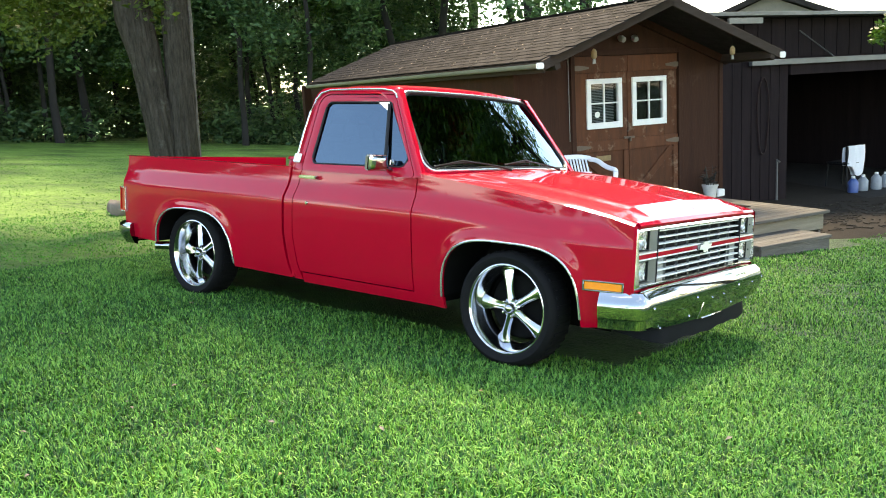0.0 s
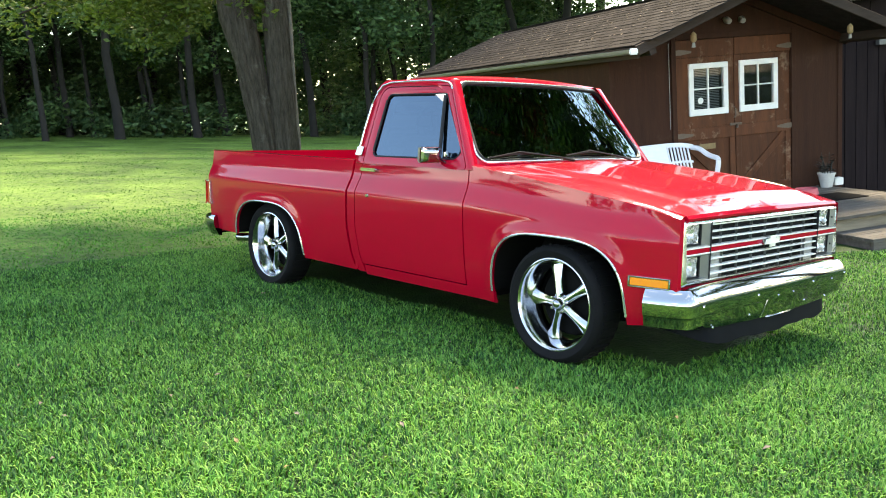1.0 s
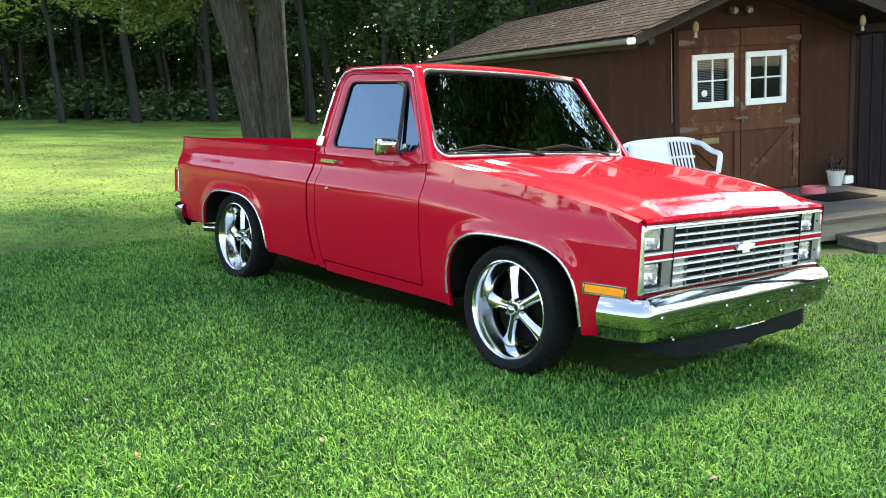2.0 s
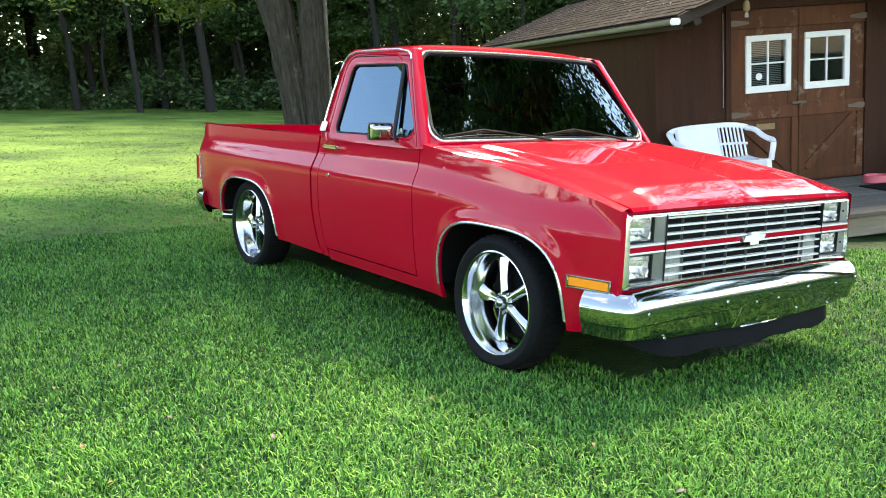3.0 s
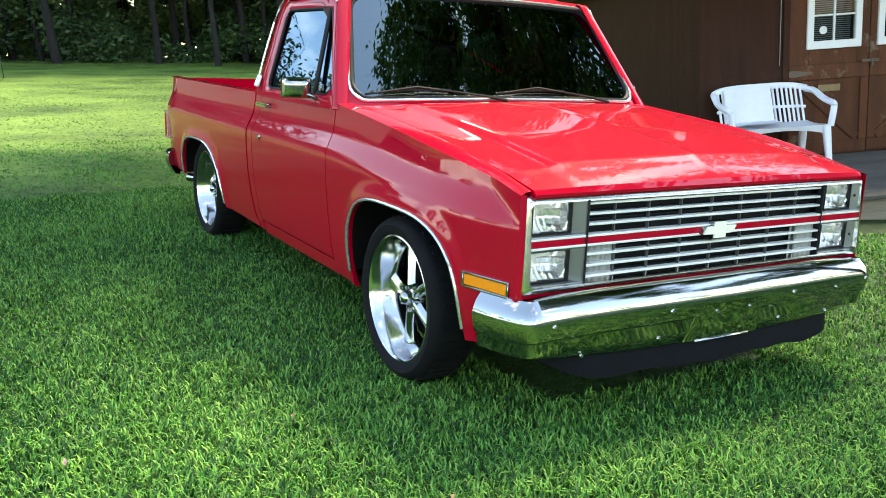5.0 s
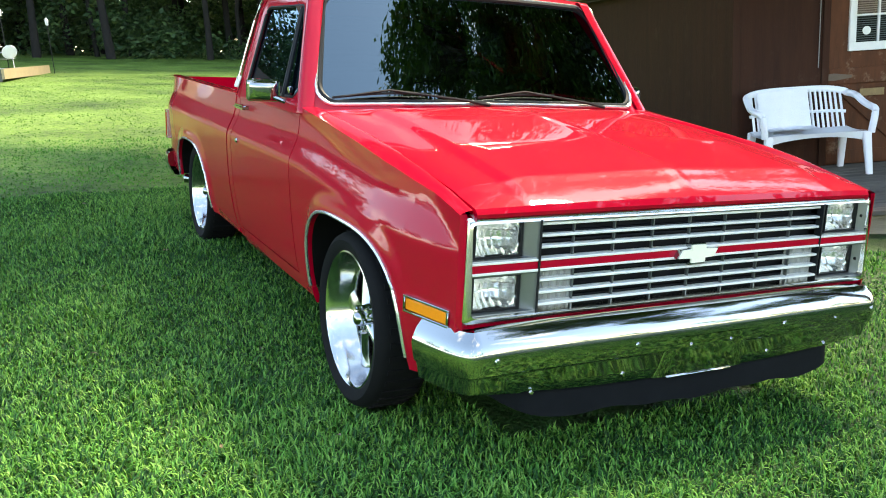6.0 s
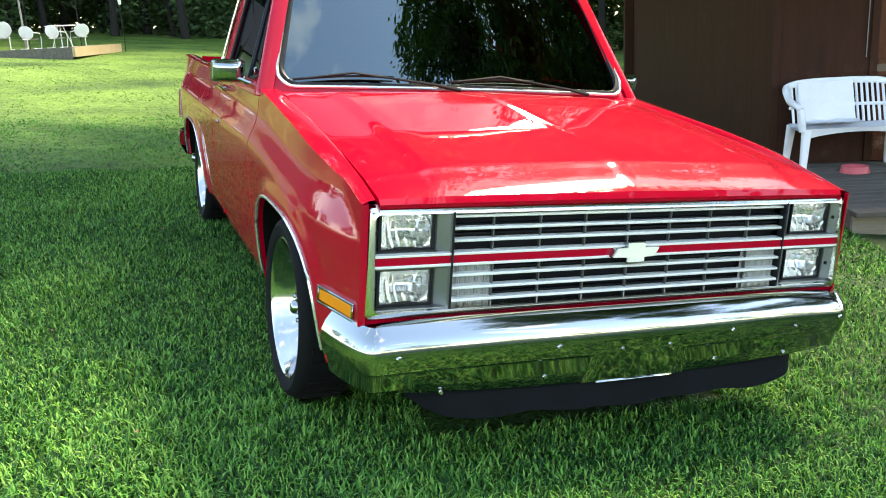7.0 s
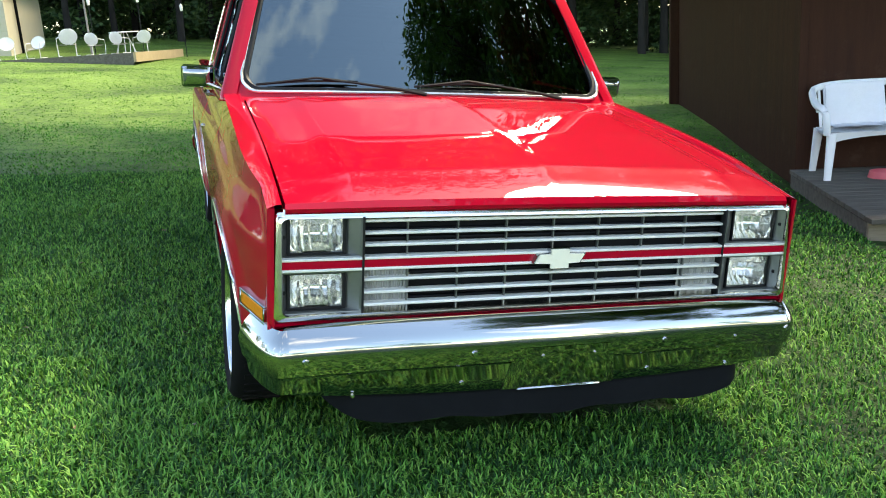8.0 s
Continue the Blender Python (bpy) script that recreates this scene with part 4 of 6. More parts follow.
# plate pad standing proud in the middle
g = Geo().grid(lambda u, v: (0.8645 - 0.040 * v - (0.035 if u < 0.001 or u > 0.999 else 0.0) + 0.006 * math.sin(math.pi * min(1, max(0, u * 8 if u < .5 else (1 - u) * 8)) / 2), 0.012 - 0.182 + 0.364 * u - (0.5 - u) * 0.06 * v, 0.448 - 0.150 * v), 24, 8)
part("plate_pad", g, CHROME, bumper, smooth=30)
part("plate_pad_lip", Geo().box(0.812, 0.836, -0.132, 0.158, 0.292, 0.301, None, 0.004), ALLOY, bumper)
for y, z, r in ((-0.80, 0.460, 0.011), (-0.292, 0.452, 0.011), (0.362, 0.455, 0.011), (0.850, 0.470, 0.010), (-0.318, 0.344, 0.009), (0.326, 0.345, 0.009), (0.640, 0.336, 0.008), (-0.655, 0.325, 0.008), (-0.064, 0.426, 0.007), (0.114, 0.426, 0.007), (0.640, 0.448, 0.006)):
    off = interp(z, [(0.300, -0.057), (0.312, -0.047), (0.352, -0.034), (0.400, -0.024), (0.412, -0.013), (0.455, -0.003), (0.476, 0.0)])
    part("bolt_head", Geo().lathe([(0.0, 0.007), (r * 0.7, 0.006), (r, 0.0)], 10, "x", Matrix.Translation((bumper_x(y) + off, y, z - 0.010 - 0.024 * (abs(y) / 0.972) ** 4))), ALLOY, bumper)
# flexible lip under the bumper
def dam(u, v, d=0.0):
    q = 2 * u - 1
    e = abs(q)
    return (0.812 - 0.05 * e ** 2 - 0.20 * max(0.0, (e - 0.80) / 0.20) ** 2 + 0.012 * v - d, 0.03 + 0.80 * q, 0.335 - (0.128 - 0.075 * max(0.0, (e - 0.72) / 0.28) ** 1.6 + 0.005 * math.sin(17 * u) + 0.004 * math.sin(41 * u)) * v)


g = Geo().grid(lambda u, v: dam(u, v), 48, 6).grid(lambda u, v: dam(u, v, 0.010), 48, 6)
part("air_dam", g, DAM, truck, "black flexible air dam")

# ---- tail ----
g = Geo().grid(lambda u, v: (-3.888 - 0.012 * math.sin(math.pi * v), -0.80 + 1.60 * u, 0.44 + 0.62 * v), 10, 8)
g.box(-3.885, -3.85, -0.80, 0.80, 0.44, 1.06)
part("tailgate", g, RED, truck)
part("bed_floor", Geo().box(-3.86, -1.90, -0.83, 0.83, 0.700, 0.720), RED, truck)
part("bed_front_wall", Geo().box(-1.905, -1.885, -0.86, 0.86, 0.56, 1.055, None, 0.006), RED, truck)
for s in (-1, 1):
    tl = part("tail_lamp", Geo().box(-3.906, -3.838, s * 0.83, s * 0.966, 0.612, 0.800, None, 0.008), RED_LENS, truck, "red tail lamp wrapping the corner")
    g = Geo()
    for a, b, c, d in ((-3.909, -3.830, 0.800, 0.808), (-3.909, -3.830, 0.604, 0.612), (-3.838, -3.830, 0.612, 0.800)):
        g.box(a, b, s * 0.825, s * 0.971, c, d, None, 0.002)
    part("tail_lamp_frame", g, BRIGHT, tl)
g = Geo()
sec = [(-0.085, 0.508), (-0.02, 0.512), (-0.004, 0.495), (0.0, 0.470), (-0.002, 0.430), (-0.022, 0.385), (-0.050, 0.338), (-0.085, 0.330)]
half_line = [(-3.745, 0.990), (-3.80, 0.996), (-3.86, 0.994), (-3.92, 0.978), (-3.975, 0.935), (-4.01, 0.870), (-4.03, 0.77), (-4.04, 0.50), (-4.045, 0.20)]
line = [Vector((x, -y, 0)) for x, y in half_line] + [Vector((x, y, 0)) for x, y in reversed(half_line)]
for i, p in enumerate(line):
    q = line[min(i + 1, len(line) - 1)] - line[max(i - 1, 0)]
    nrm = Vector((-q.y, q.x, 0)).normalized()
    for d, z in sec:
        g.v.append((p.x + nrm.x * d, p.y + nrm.y * d, z))
w = len(sec)
g.f += [(i * w + j, (i + 1) * w + j, (i + 1) * w + j + 1, i * w + j + 1) for i in range(len(line) - 1) for j in range(w - 1)] + [tuple(range(w)), tuple((len(line) - 1) * w + j for j in range(w))]
part("rear_bumper", g, CHROME, truck, "chrome rear bumper", smooth=35)
part("exhaust_tip", Geo().lathe([(0.028, -0.16), (0.034, -0.16), (0.034, 0.02), (0.028, 0.02)], 18, "y", Matrix.Translation((-3.38, -0.80, 0.345)) @ pose(0, 0, 0, 0, 0, -50)), CHROME, truck, "chrome exhaust tip")

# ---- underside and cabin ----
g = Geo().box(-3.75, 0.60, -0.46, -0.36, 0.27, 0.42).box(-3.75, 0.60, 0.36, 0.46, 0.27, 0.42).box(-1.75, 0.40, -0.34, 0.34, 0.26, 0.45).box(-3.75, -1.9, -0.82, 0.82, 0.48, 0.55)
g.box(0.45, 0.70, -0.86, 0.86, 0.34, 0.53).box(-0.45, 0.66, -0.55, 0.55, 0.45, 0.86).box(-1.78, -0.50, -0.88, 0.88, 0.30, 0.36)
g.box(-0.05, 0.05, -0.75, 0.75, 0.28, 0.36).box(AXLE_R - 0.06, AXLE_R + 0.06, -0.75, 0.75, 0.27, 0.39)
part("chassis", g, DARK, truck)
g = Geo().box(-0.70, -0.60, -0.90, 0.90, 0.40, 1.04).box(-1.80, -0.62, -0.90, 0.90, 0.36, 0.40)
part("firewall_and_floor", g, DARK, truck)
g = Geo().box(-1.02, -0.68, -0.86, 0.86, 0.84, 1.055, None, 0.03)
part("dashboard", g, DASH, truck)
seat = part("bench_seat", Geo().box(-1.66, -1.15, -0.72, 0.72, 0.62, 0.80, None, 0.05).box(-1.74, -1.58, -0.72, 0.72, 0.74, 1.20, pose(-0.02, 0, 0), 0.05), CLOTH_GREY, truck)
wm = Matrix.Translation((-1.10, 0.38, 1.06)) @ pose(0, 0, 0, 0, -62)
part("steering_wheel", Geo().tube([wm @ Vector((0.19 * math.cos(a), 0.19 * math.sin(a), 0)) for a in [2 * math.pi * k / 28 for k in range(28)]], 0.013, 7, closed=True).tube([wm @ Vector((-0.19, 0, 0)), wm @ Vector((0.19, 0, -0.01))], 0.014, 6).tube([wm @ Vector((0, 0, 0.02)), wm @ Vector((0, 0, -0.32))], 0.025, 8), BLACK, truck)
part("rear_view_mirror", Geo().box(-1.075, -1.055, -0.11, 0.11, 1.505, 1.555, None, 0.008), BLACK, truck)
part("headliner", Geo().grid(lambda u, v: tuple(Vector(roof(u, v)) - Vector((0, 0, 0.03))), 8, 10), CLOTH_GREY, truck)

# ---- wheels: polished five-spoke rims ----
def wheel_parts(m):
    """Outward face at -y before m is applied."""
    tyre_prof = [(0.258, 0.085), (0.268, 0.100), (0.300, 0.108), (0.322, 0.095), (0.333, 0.070), (0.335, 0.0), (0.333, -0.075), (0.324, -0.098), (0.302, -0.112), (0.272, -0.106), (0.262, -0.098), (0.254, -0.088)]
    rim_prof = [(0.250, 0.10), (0.235, 0.08), (0.215, 0.06), (0.213, 0.012), (0.218, 0.002), (0.221, -0.004), (0.224, -0.010), (0.236, -0.050), (0.246, -0.086), (0.252, -0.096), (0.256, -0.100), (0.262, -0.098), (0.264, -0.090), (0.262, -0.082)]
    wheel = part("wheel", Geo().lathe(rim_prof, 56, "y", m), ALLOY, truck, "polished five-spoke alloy wheel with low black tyre", smooth=50)
    tg = Geo().lathe(tyre_prof, 56, "y", m)
    tyre = part("tyre", tg, RUBBER, wheel, "low-profile black tyre", smooth=40)
    g = Geo()
    for k in range(40):
        a = 2 * math.pi * k / 40
        g.box(-0.010, 0.010, -0.07, 0.07, 0.333, 0.339, m @ Matrix.Rotation(a, 4, "Y"))
    part("tread", g, RUBBER, tyre, smooth=0)
    part("brake_drum", Geo().lathe([(0.0, 0.035), (0.17, 0.04), (0.19, 0.055), (0.20, 0.09)], 40, "y", m), DARK, wheel)
    for k in range(5):
        a = 2 * math.pi * k / 5 - 0.30
        def spoke(u, v, a=a):
            r = 0.040 + 0.180 * u
            half = 0.027 - 0.004 * math.sin(math.pi * u) + 0.022 * u ** 2.5
            q = -1 + 2 * v
            deep = -0.030 + 0.026 * u - 0.022 * (1 - q * q)
            p = Vector((half * q, deep + 0.010, r))
            return m @ (Matrix.Rotation(a, 4, "Y") @ p)
        def back(u, v, a=a):
            r = 0.040 + 0.180 * u
            half = 0.027 - 0.004 * math.sin(math.pi * u) + 0.022 * u ** 2.5
            p = Vector((half * (-1 + 2 * v), 0.004 + 0.024 * u, r))
            return m @ (Matrix.Rotation(a, 4, "Y") @ p)
        g = Geo().grid(spoke, 10, 8).grid(back, 10, 2)
        for e in (0, 1):
            g.grid(lambda u, v: Vector(spoke(u, e)).lerp(Vector(back(u, e)), v), 10, 1)
        part("spoke", g, ALLOY, wheel, smooth=45)
    part("hub_plate", Geo().lathe([(0.0, -0.040), (0.036, -0.040), (0.058, -0.030), (0.064, 0.01)], 30, "y", m), ALLOY, wheel)
    part("centre_cap", Geo().lathe([(0.0, -0.078), (0.014, -0.077), (0.024, -0.070), (0.029, -0.056), (0.031, -0.036)], 24, "y", m), CHROME, wheel)
    for k in range(5):
        a = 2 * math.pi * (k + 0.5) / 5 - 0.30
        part("lug_nut", Geo().lathe([(0.0, -0.058), (0.008, -0.057), (0.011, -0.050), (0.011, -0.020)], 8, "y", m @ Matrix.Translation((0.050 * math.sin(a), 0, 0.050 * math.cos(a)))), CHROME, wheel)
    return wheel


for x in (0.0, AXLE_R):
    for s in (-1, 1):
        m = Matrix.Translation((x, s * (0.862 if x > -1 else 0.815), 0.335))
        if s > 0:
            m = m @ Matrix.Rotation(math.pi, 4, "Z")
        wheel_parts(m)


for ob in truck.children_recursive:
    co = np.empty(len(ob.data.vertices) * 3, np.float32)
    ob.data.vertices.foreach_get("co", co)
    behind = co[0::3] < -1.9
    co[0::3][behind] = -1.9 + (co[0::3][behind] + 1.9) * 1.016
    ob.data.vertices.foreach_set("co", co)
    ob.data.update()

GRASS_NEAR, GRASS_MID, GRASS_FAR = 590000, 120000, 36000

# ---- ground ----
def ground_mesh():
    """One sheet of lawn, finest where the camera passes, reaching the horizon."""
    def axis(near0, near1, step, far):
        a = list(np.arange(near0, near1 + 1e-6, step))
        lo, hi, d = near0, near1, step
        while hi < far:
            d *= 1.28
            hi += d
            lo -= d
            a = [lo] + a + [hi]
        return a
    xs, ys = axis(-9, 6, 0.25, 900), axis(-7, 8, 0.25, 900)
    v = [(x, y, lawn_z(x, y)) for x in xs for y in ys]
    w = len(ys)
    f = [(i * w + j, (i + 1) * w + j, (i + 1) * w + j + 1, i * w + j + 1) for i in range(len(xs) - 1) for j in range(w - 1)]
    return Geo().add(v, f)


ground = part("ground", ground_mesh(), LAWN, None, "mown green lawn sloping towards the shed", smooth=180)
tagged(ground, category="ground", kind="structure")


def scatter_blades(name, count, region, length, width, seed, keep=None, mat=None):
    """Grass blades, each a bent leaf of three triangles, in one mesh."""
    rng = np.random.default_rng(seed)
    x = rng.uniform(region[0], region[1], count)
    y = rng.uniform(region[2], region[3], count)
    if keep is not None:
        k = keep(x, y)
        x, y = x[k], y[k]
    n = len(x)
    z = np.array([lawn_z(a, b) for a, b in zip(x, y)]) - 0.004
    ang = rng.uniform(0, 2 * np.pi, n)
    tuft = 0.75 + 0.5 * np.array([noise.noise((a * 2.2, b * 2.2, 1.7)) for a, b in zip(x, y)])
    ln = length * rng.uniform(0.55, 1.25, n) * tuft
    wd = width * rng.uniform(0.7, 1.3, n)
    lean = rng.uniform(0.25, 1.15, n) * ln
    ca, sa = np.cos(ang), np.sin(ang)
    px, py = -sa * wd / 2, ca * wd / 2
    V = np.zeros((n, 5, 3), np.float32)
    V[:, 0] = np.stack([x - px, y - py, z], 1)
    V[:, 1] = np.stack([x + px, y + py, z], 1)
    mx, my = x + ca * lean * 0.35, y + sa * lean * 0.35
    V[:, 2] = np.stack([mx + px * 0.8, my + py * 0.8, z + ln * 0.6], 1)
    V[:, 3] = np.stack([mx - px * 0.8, my - py * 0.8, z + ln * 0.6], 1)
    V[:, 4] = np.stack([x + ca * lean, y + sa * lean, z + ln * np.sqrt(np.clip(1 - (lean / ln) ** 2 * 0.55, 0.2, 1))], 1)
    base = (np.arange(n) * 5)[:, None]
    quads = (base + np.array([[0, 1, 2, 3]])).ravel()
    tris = (base + np.array([[3, 2, 4]])).ravel()
    me = bpy.data.meshes.new(name)
    me.vertices.add(n * 5)
    me.vertices.foreach_set("co", V.ravel())
    me.loops.add(n * 7)
    me.loops.foreach_set("vertex_index", np.concatenate([quads, tris]).astype(np.int32))
    me.polygons.add(n * 2)
    me.polygons.foreach_set("loop_start", np.concatenate([np.arange(n) * 4, n * 4 + np.arange(n) * 3]).astype(np.int32))
    me.update(calc_edges=True)
    me.validate()
    me.materials.append(mat or BLADES)
    return new(name, me)


def off_deck(x, y):
    """True where grass can grow: not under shed, deck or garage."""
    sx, sy = x + 3.41, y - 4.235
    s, o = sx * 0.402 + sy * 0.916, sx * 0.916 - sy * 0.402
    covered = ((s > -0.05) & (s < 3.2) & (o < 2.62)) | ((o < 0.0) & (s > -0.02)) | ((s > 2.75) & (o < 2.4 - (s - 2.75) * 0.15))
    tread = ((np.abs(x) < 0.16) | (np.abs(x + 2.985) < 0.16)) & (np.abs(np.abs(y + 0.02) - 0.86) < 0.11)
    return ~covered & ~tread


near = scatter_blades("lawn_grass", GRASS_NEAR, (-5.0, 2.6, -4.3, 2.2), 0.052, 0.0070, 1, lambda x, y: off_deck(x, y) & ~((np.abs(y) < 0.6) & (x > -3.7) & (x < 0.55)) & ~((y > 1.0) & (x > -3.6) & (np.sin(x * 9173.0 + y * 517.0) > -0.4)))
tagged(near, "short mown green grass with clover tufts", "grass", kind="stuff")
mid_g = scatter_blades("lawn_grass", GRASS_MID, (-9.0, 4.5, -6.0, 7.5), 0.030, 0.0140, 2, lambda x, y: off_deck(x, y) & ~((x > -5.0) & (x < 2.6) & (y > -4.3) & (y < 2.2)), mat=YARD)
tagged(mid_g, "short mown green grass with clover tufts", "grass", kind="stuff")
side_g = scatter_blades("lawn_grass", 75000, (-2.4, 4.2, 2.2, 6.4), 0.045, 0.0095, 5, lambda x, y: off_deck(x, y))
tagged(side_g, "short mown green grass with clover tufts", "grass", kind="stuff")
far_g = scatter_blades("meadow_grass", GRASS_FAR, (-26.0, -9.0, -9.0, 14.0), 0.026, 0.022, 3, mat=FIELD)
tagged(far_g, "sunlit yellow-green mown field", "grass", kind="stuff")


# ---- shed: gable front with double doors ----
# Own axes: x along the gable front, y into the shed, z up; floor of the deck at z = 0.
SHED = Matrix.Translation((-3.41, 4.235, -0.10)) @ Matrix(((0.402, -0.916, 0, 0), (0.916, 0.402, 0, 0), (0, 0, 1, 0), (0, 0, 0, 1)))
SW, SL, EAVE, RIDGE, OVER = 3.49, 7.6, 1.97, 2.67, 0.90
shed = group_empty("shed", SHED, "dark brown weathered wooden shed with shingled gable roof", "shed")


def gable_z(x):
    return RIDGE - 0.06 - (RIDGE - EAVE) * abs(x - SW / 2) / (SW / 2 + 0.15)


DX0, DX1, DTOP = 0.925, 2.665, 2.03
g = Geo()
T = 0.10
def front_piece(x0, x1, z0):
    xs = [x0, x1] if not (x0 < SW / 2 < x1) else [x0, SW / 2, x1]
    return [(x0, z0), (x1, z0)] + [(x, gable_z(x)) for x in reversed(xs)]
for a, b, z0 in ((0.0, DX0, -0.25), (DX0, DX1, DTOP), (DX1, SW, -0.25)):
    o = front_piece(a, b, z0)
    g.add([(x, 0.0, z) for x, z in o] + [(x, T, z) for x, z in o], [tuple(range(len(o))), tuple(range(len(o), 2 * len(o)))] + [(i, (i + 1) % len(o), len(o) + (i + 1) % len(o), len(o) + i) for i in range(len(o))])
part("front_wall", g, SIDING, shed, smooth=0)
part("side_wall", Geo().box(0.0, T, T + 0.002, SL, -0.30, gable_z(0) + 0.02), SIDING, shed, smooth=0)
part("side_wall", Geo().box(SW - T, SW, T + 0.002, SL, -0.30, gable_z(SW) + 0.02), SIDING, shed, smooth=0)
o = front_piece(0.0, SW, -0.30)
part("rear_wall", Geo().prism(o, SL, SL + T), SIDING, shed, smooth=0)
# added unseen dark board: keeps stray light from showing through the door panes
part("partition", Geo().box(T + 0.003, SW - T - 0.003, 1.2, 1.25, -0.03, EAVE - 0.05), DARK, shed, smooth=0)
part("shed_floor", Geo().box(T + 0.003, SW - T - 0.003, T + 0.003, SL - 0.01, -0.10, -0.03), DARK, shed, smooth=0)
# panel seams and corner boards
for x, y0, y1 in ((-0.012, -0.012, 0.075), (SW - 0.063, -0.012, -0.0005)):
    part("corner_board", Geo().box(x, x + 0.075, y0, y1 if x < 0 else -0.0005, -0.27, gable_z(max(0, x)) - 0.02, None, 0.004), SIDING, shed, smooth=0)

part("corner_post", Geo().box(-0.15, -0.002, SL - 0.02, SL + 0.13, -0.35, gable_z(0) - 0.03, None, 0.006), SIDING, shed, smooth=0)

# roof: two boarded slopes, shingles laid in courses on the slope that shows
PITCH = math.atan2(RIDGE - EAVE, SW / 2 + 0.15)
RUN = (SW / 2 + 0.17) / math.cos(PITCH)
Y0, Y1 = -OVER, SL - 0.46
def slope_m(side):
    """From (along the ridge, down the slope, up from the boards)."""
    c, s_ = math.cos(PITCH), math.sin(PITCH)
    return Matrix(((0, side * c, side * s_, SW / 2), (1, 0, 0, Y0), (0, -s_, c, RIDGE), (0, 0, 0, 1)))
roof_l = part("roof", Geo().box(0, Y1 - Y0, 0, RUN, -0.05, 0.0, slope_m(-1)), FASCIA, shed, "grey-brown shingled roof slope", smooth=0)
roof_r = part("roof", Geo().box(0, Y1 - Y0, 0, RUN, -0.05, 0.0, slope_m(1)), SHINGLE, shed, smooth=0)
part("ridge_cap", Geo().box(-0.09, 0.09, Y0, Y1, RIDGE + 0.010, RIDGE + 0.030, Matrix.Translation((SW / 2, 0, 0)), 0.008), SHINGLE, shed, smooth=0)
for sd_ in (-1, 1):
    part("barge_board", Geo().box(-0.035, -0.002, 0.0, RUN + 0.02, -0.10, 0.012, slope_m(sd_), 0.004), FASCIA, shed, "weathered barge board", smooth=0)
    part("soffit_rafter", Geo().box(0.86, 0.92, 0.1, RUN - 0.05, -0.15, -0.052, slope_m(sd_)), SIDING, shed, smooth=0)
    part("gable_lookout", Geo().box(-0.06 + 0.03, 0.86, RUN - 0.20, RUN - 0.12, -0.16, -0.052, slope_m(sd_)), FASCIA, shed, smooth=0)
part("eave_fascia", Geo().box(0, Y1 - Y0, RUN + 0.001, RUN + 0.025, -0.13, 0.0, slope_m(-1)), FASCIA, shed, smooth=0)
gx = SW / 2 - (SW / 2 + 0.17) - 0.055
gut = Geo().grid(lambda u, v: (gx + 0.05 * math.cos(math.pi * (1 + v)), Y0 - 0.02 + (Y1 - Y0) * u, EAVE - 0.035 + 0.055 * math.sin(math.pi * (1 + v))), 4, 8)
gut.grid(lambda u, v: (gx + 0.044 * math.cos(math.pi * (1 + v)), Y0 - 0.02 + (Y1 - Y0) * u, EAVE - 0.035 + 0.049 * math.sin(math.pi * (1 + v))), 4, 8)
gutter = part("gutter", gut, GUTTER, shed, "pale grey gutter along the eave")
part("gutter_end", Geo().box(gx - 0.055, gx + 0.055, Y0 - 0.05, Y0 - 0.02, EAVE - 0.095, EAVE - 0.025, None, 0.012), WHITE, gutter, "white gutter end cap")
part("eave_end_cap", Geo().box(SW + 0.10, SW + 0.21, Y0 - 0.05, Y0 - 0.01, EAVE - 0.09, EAVE - 0.01, None, 0.012), WHITE, shed, "white eave end cap")

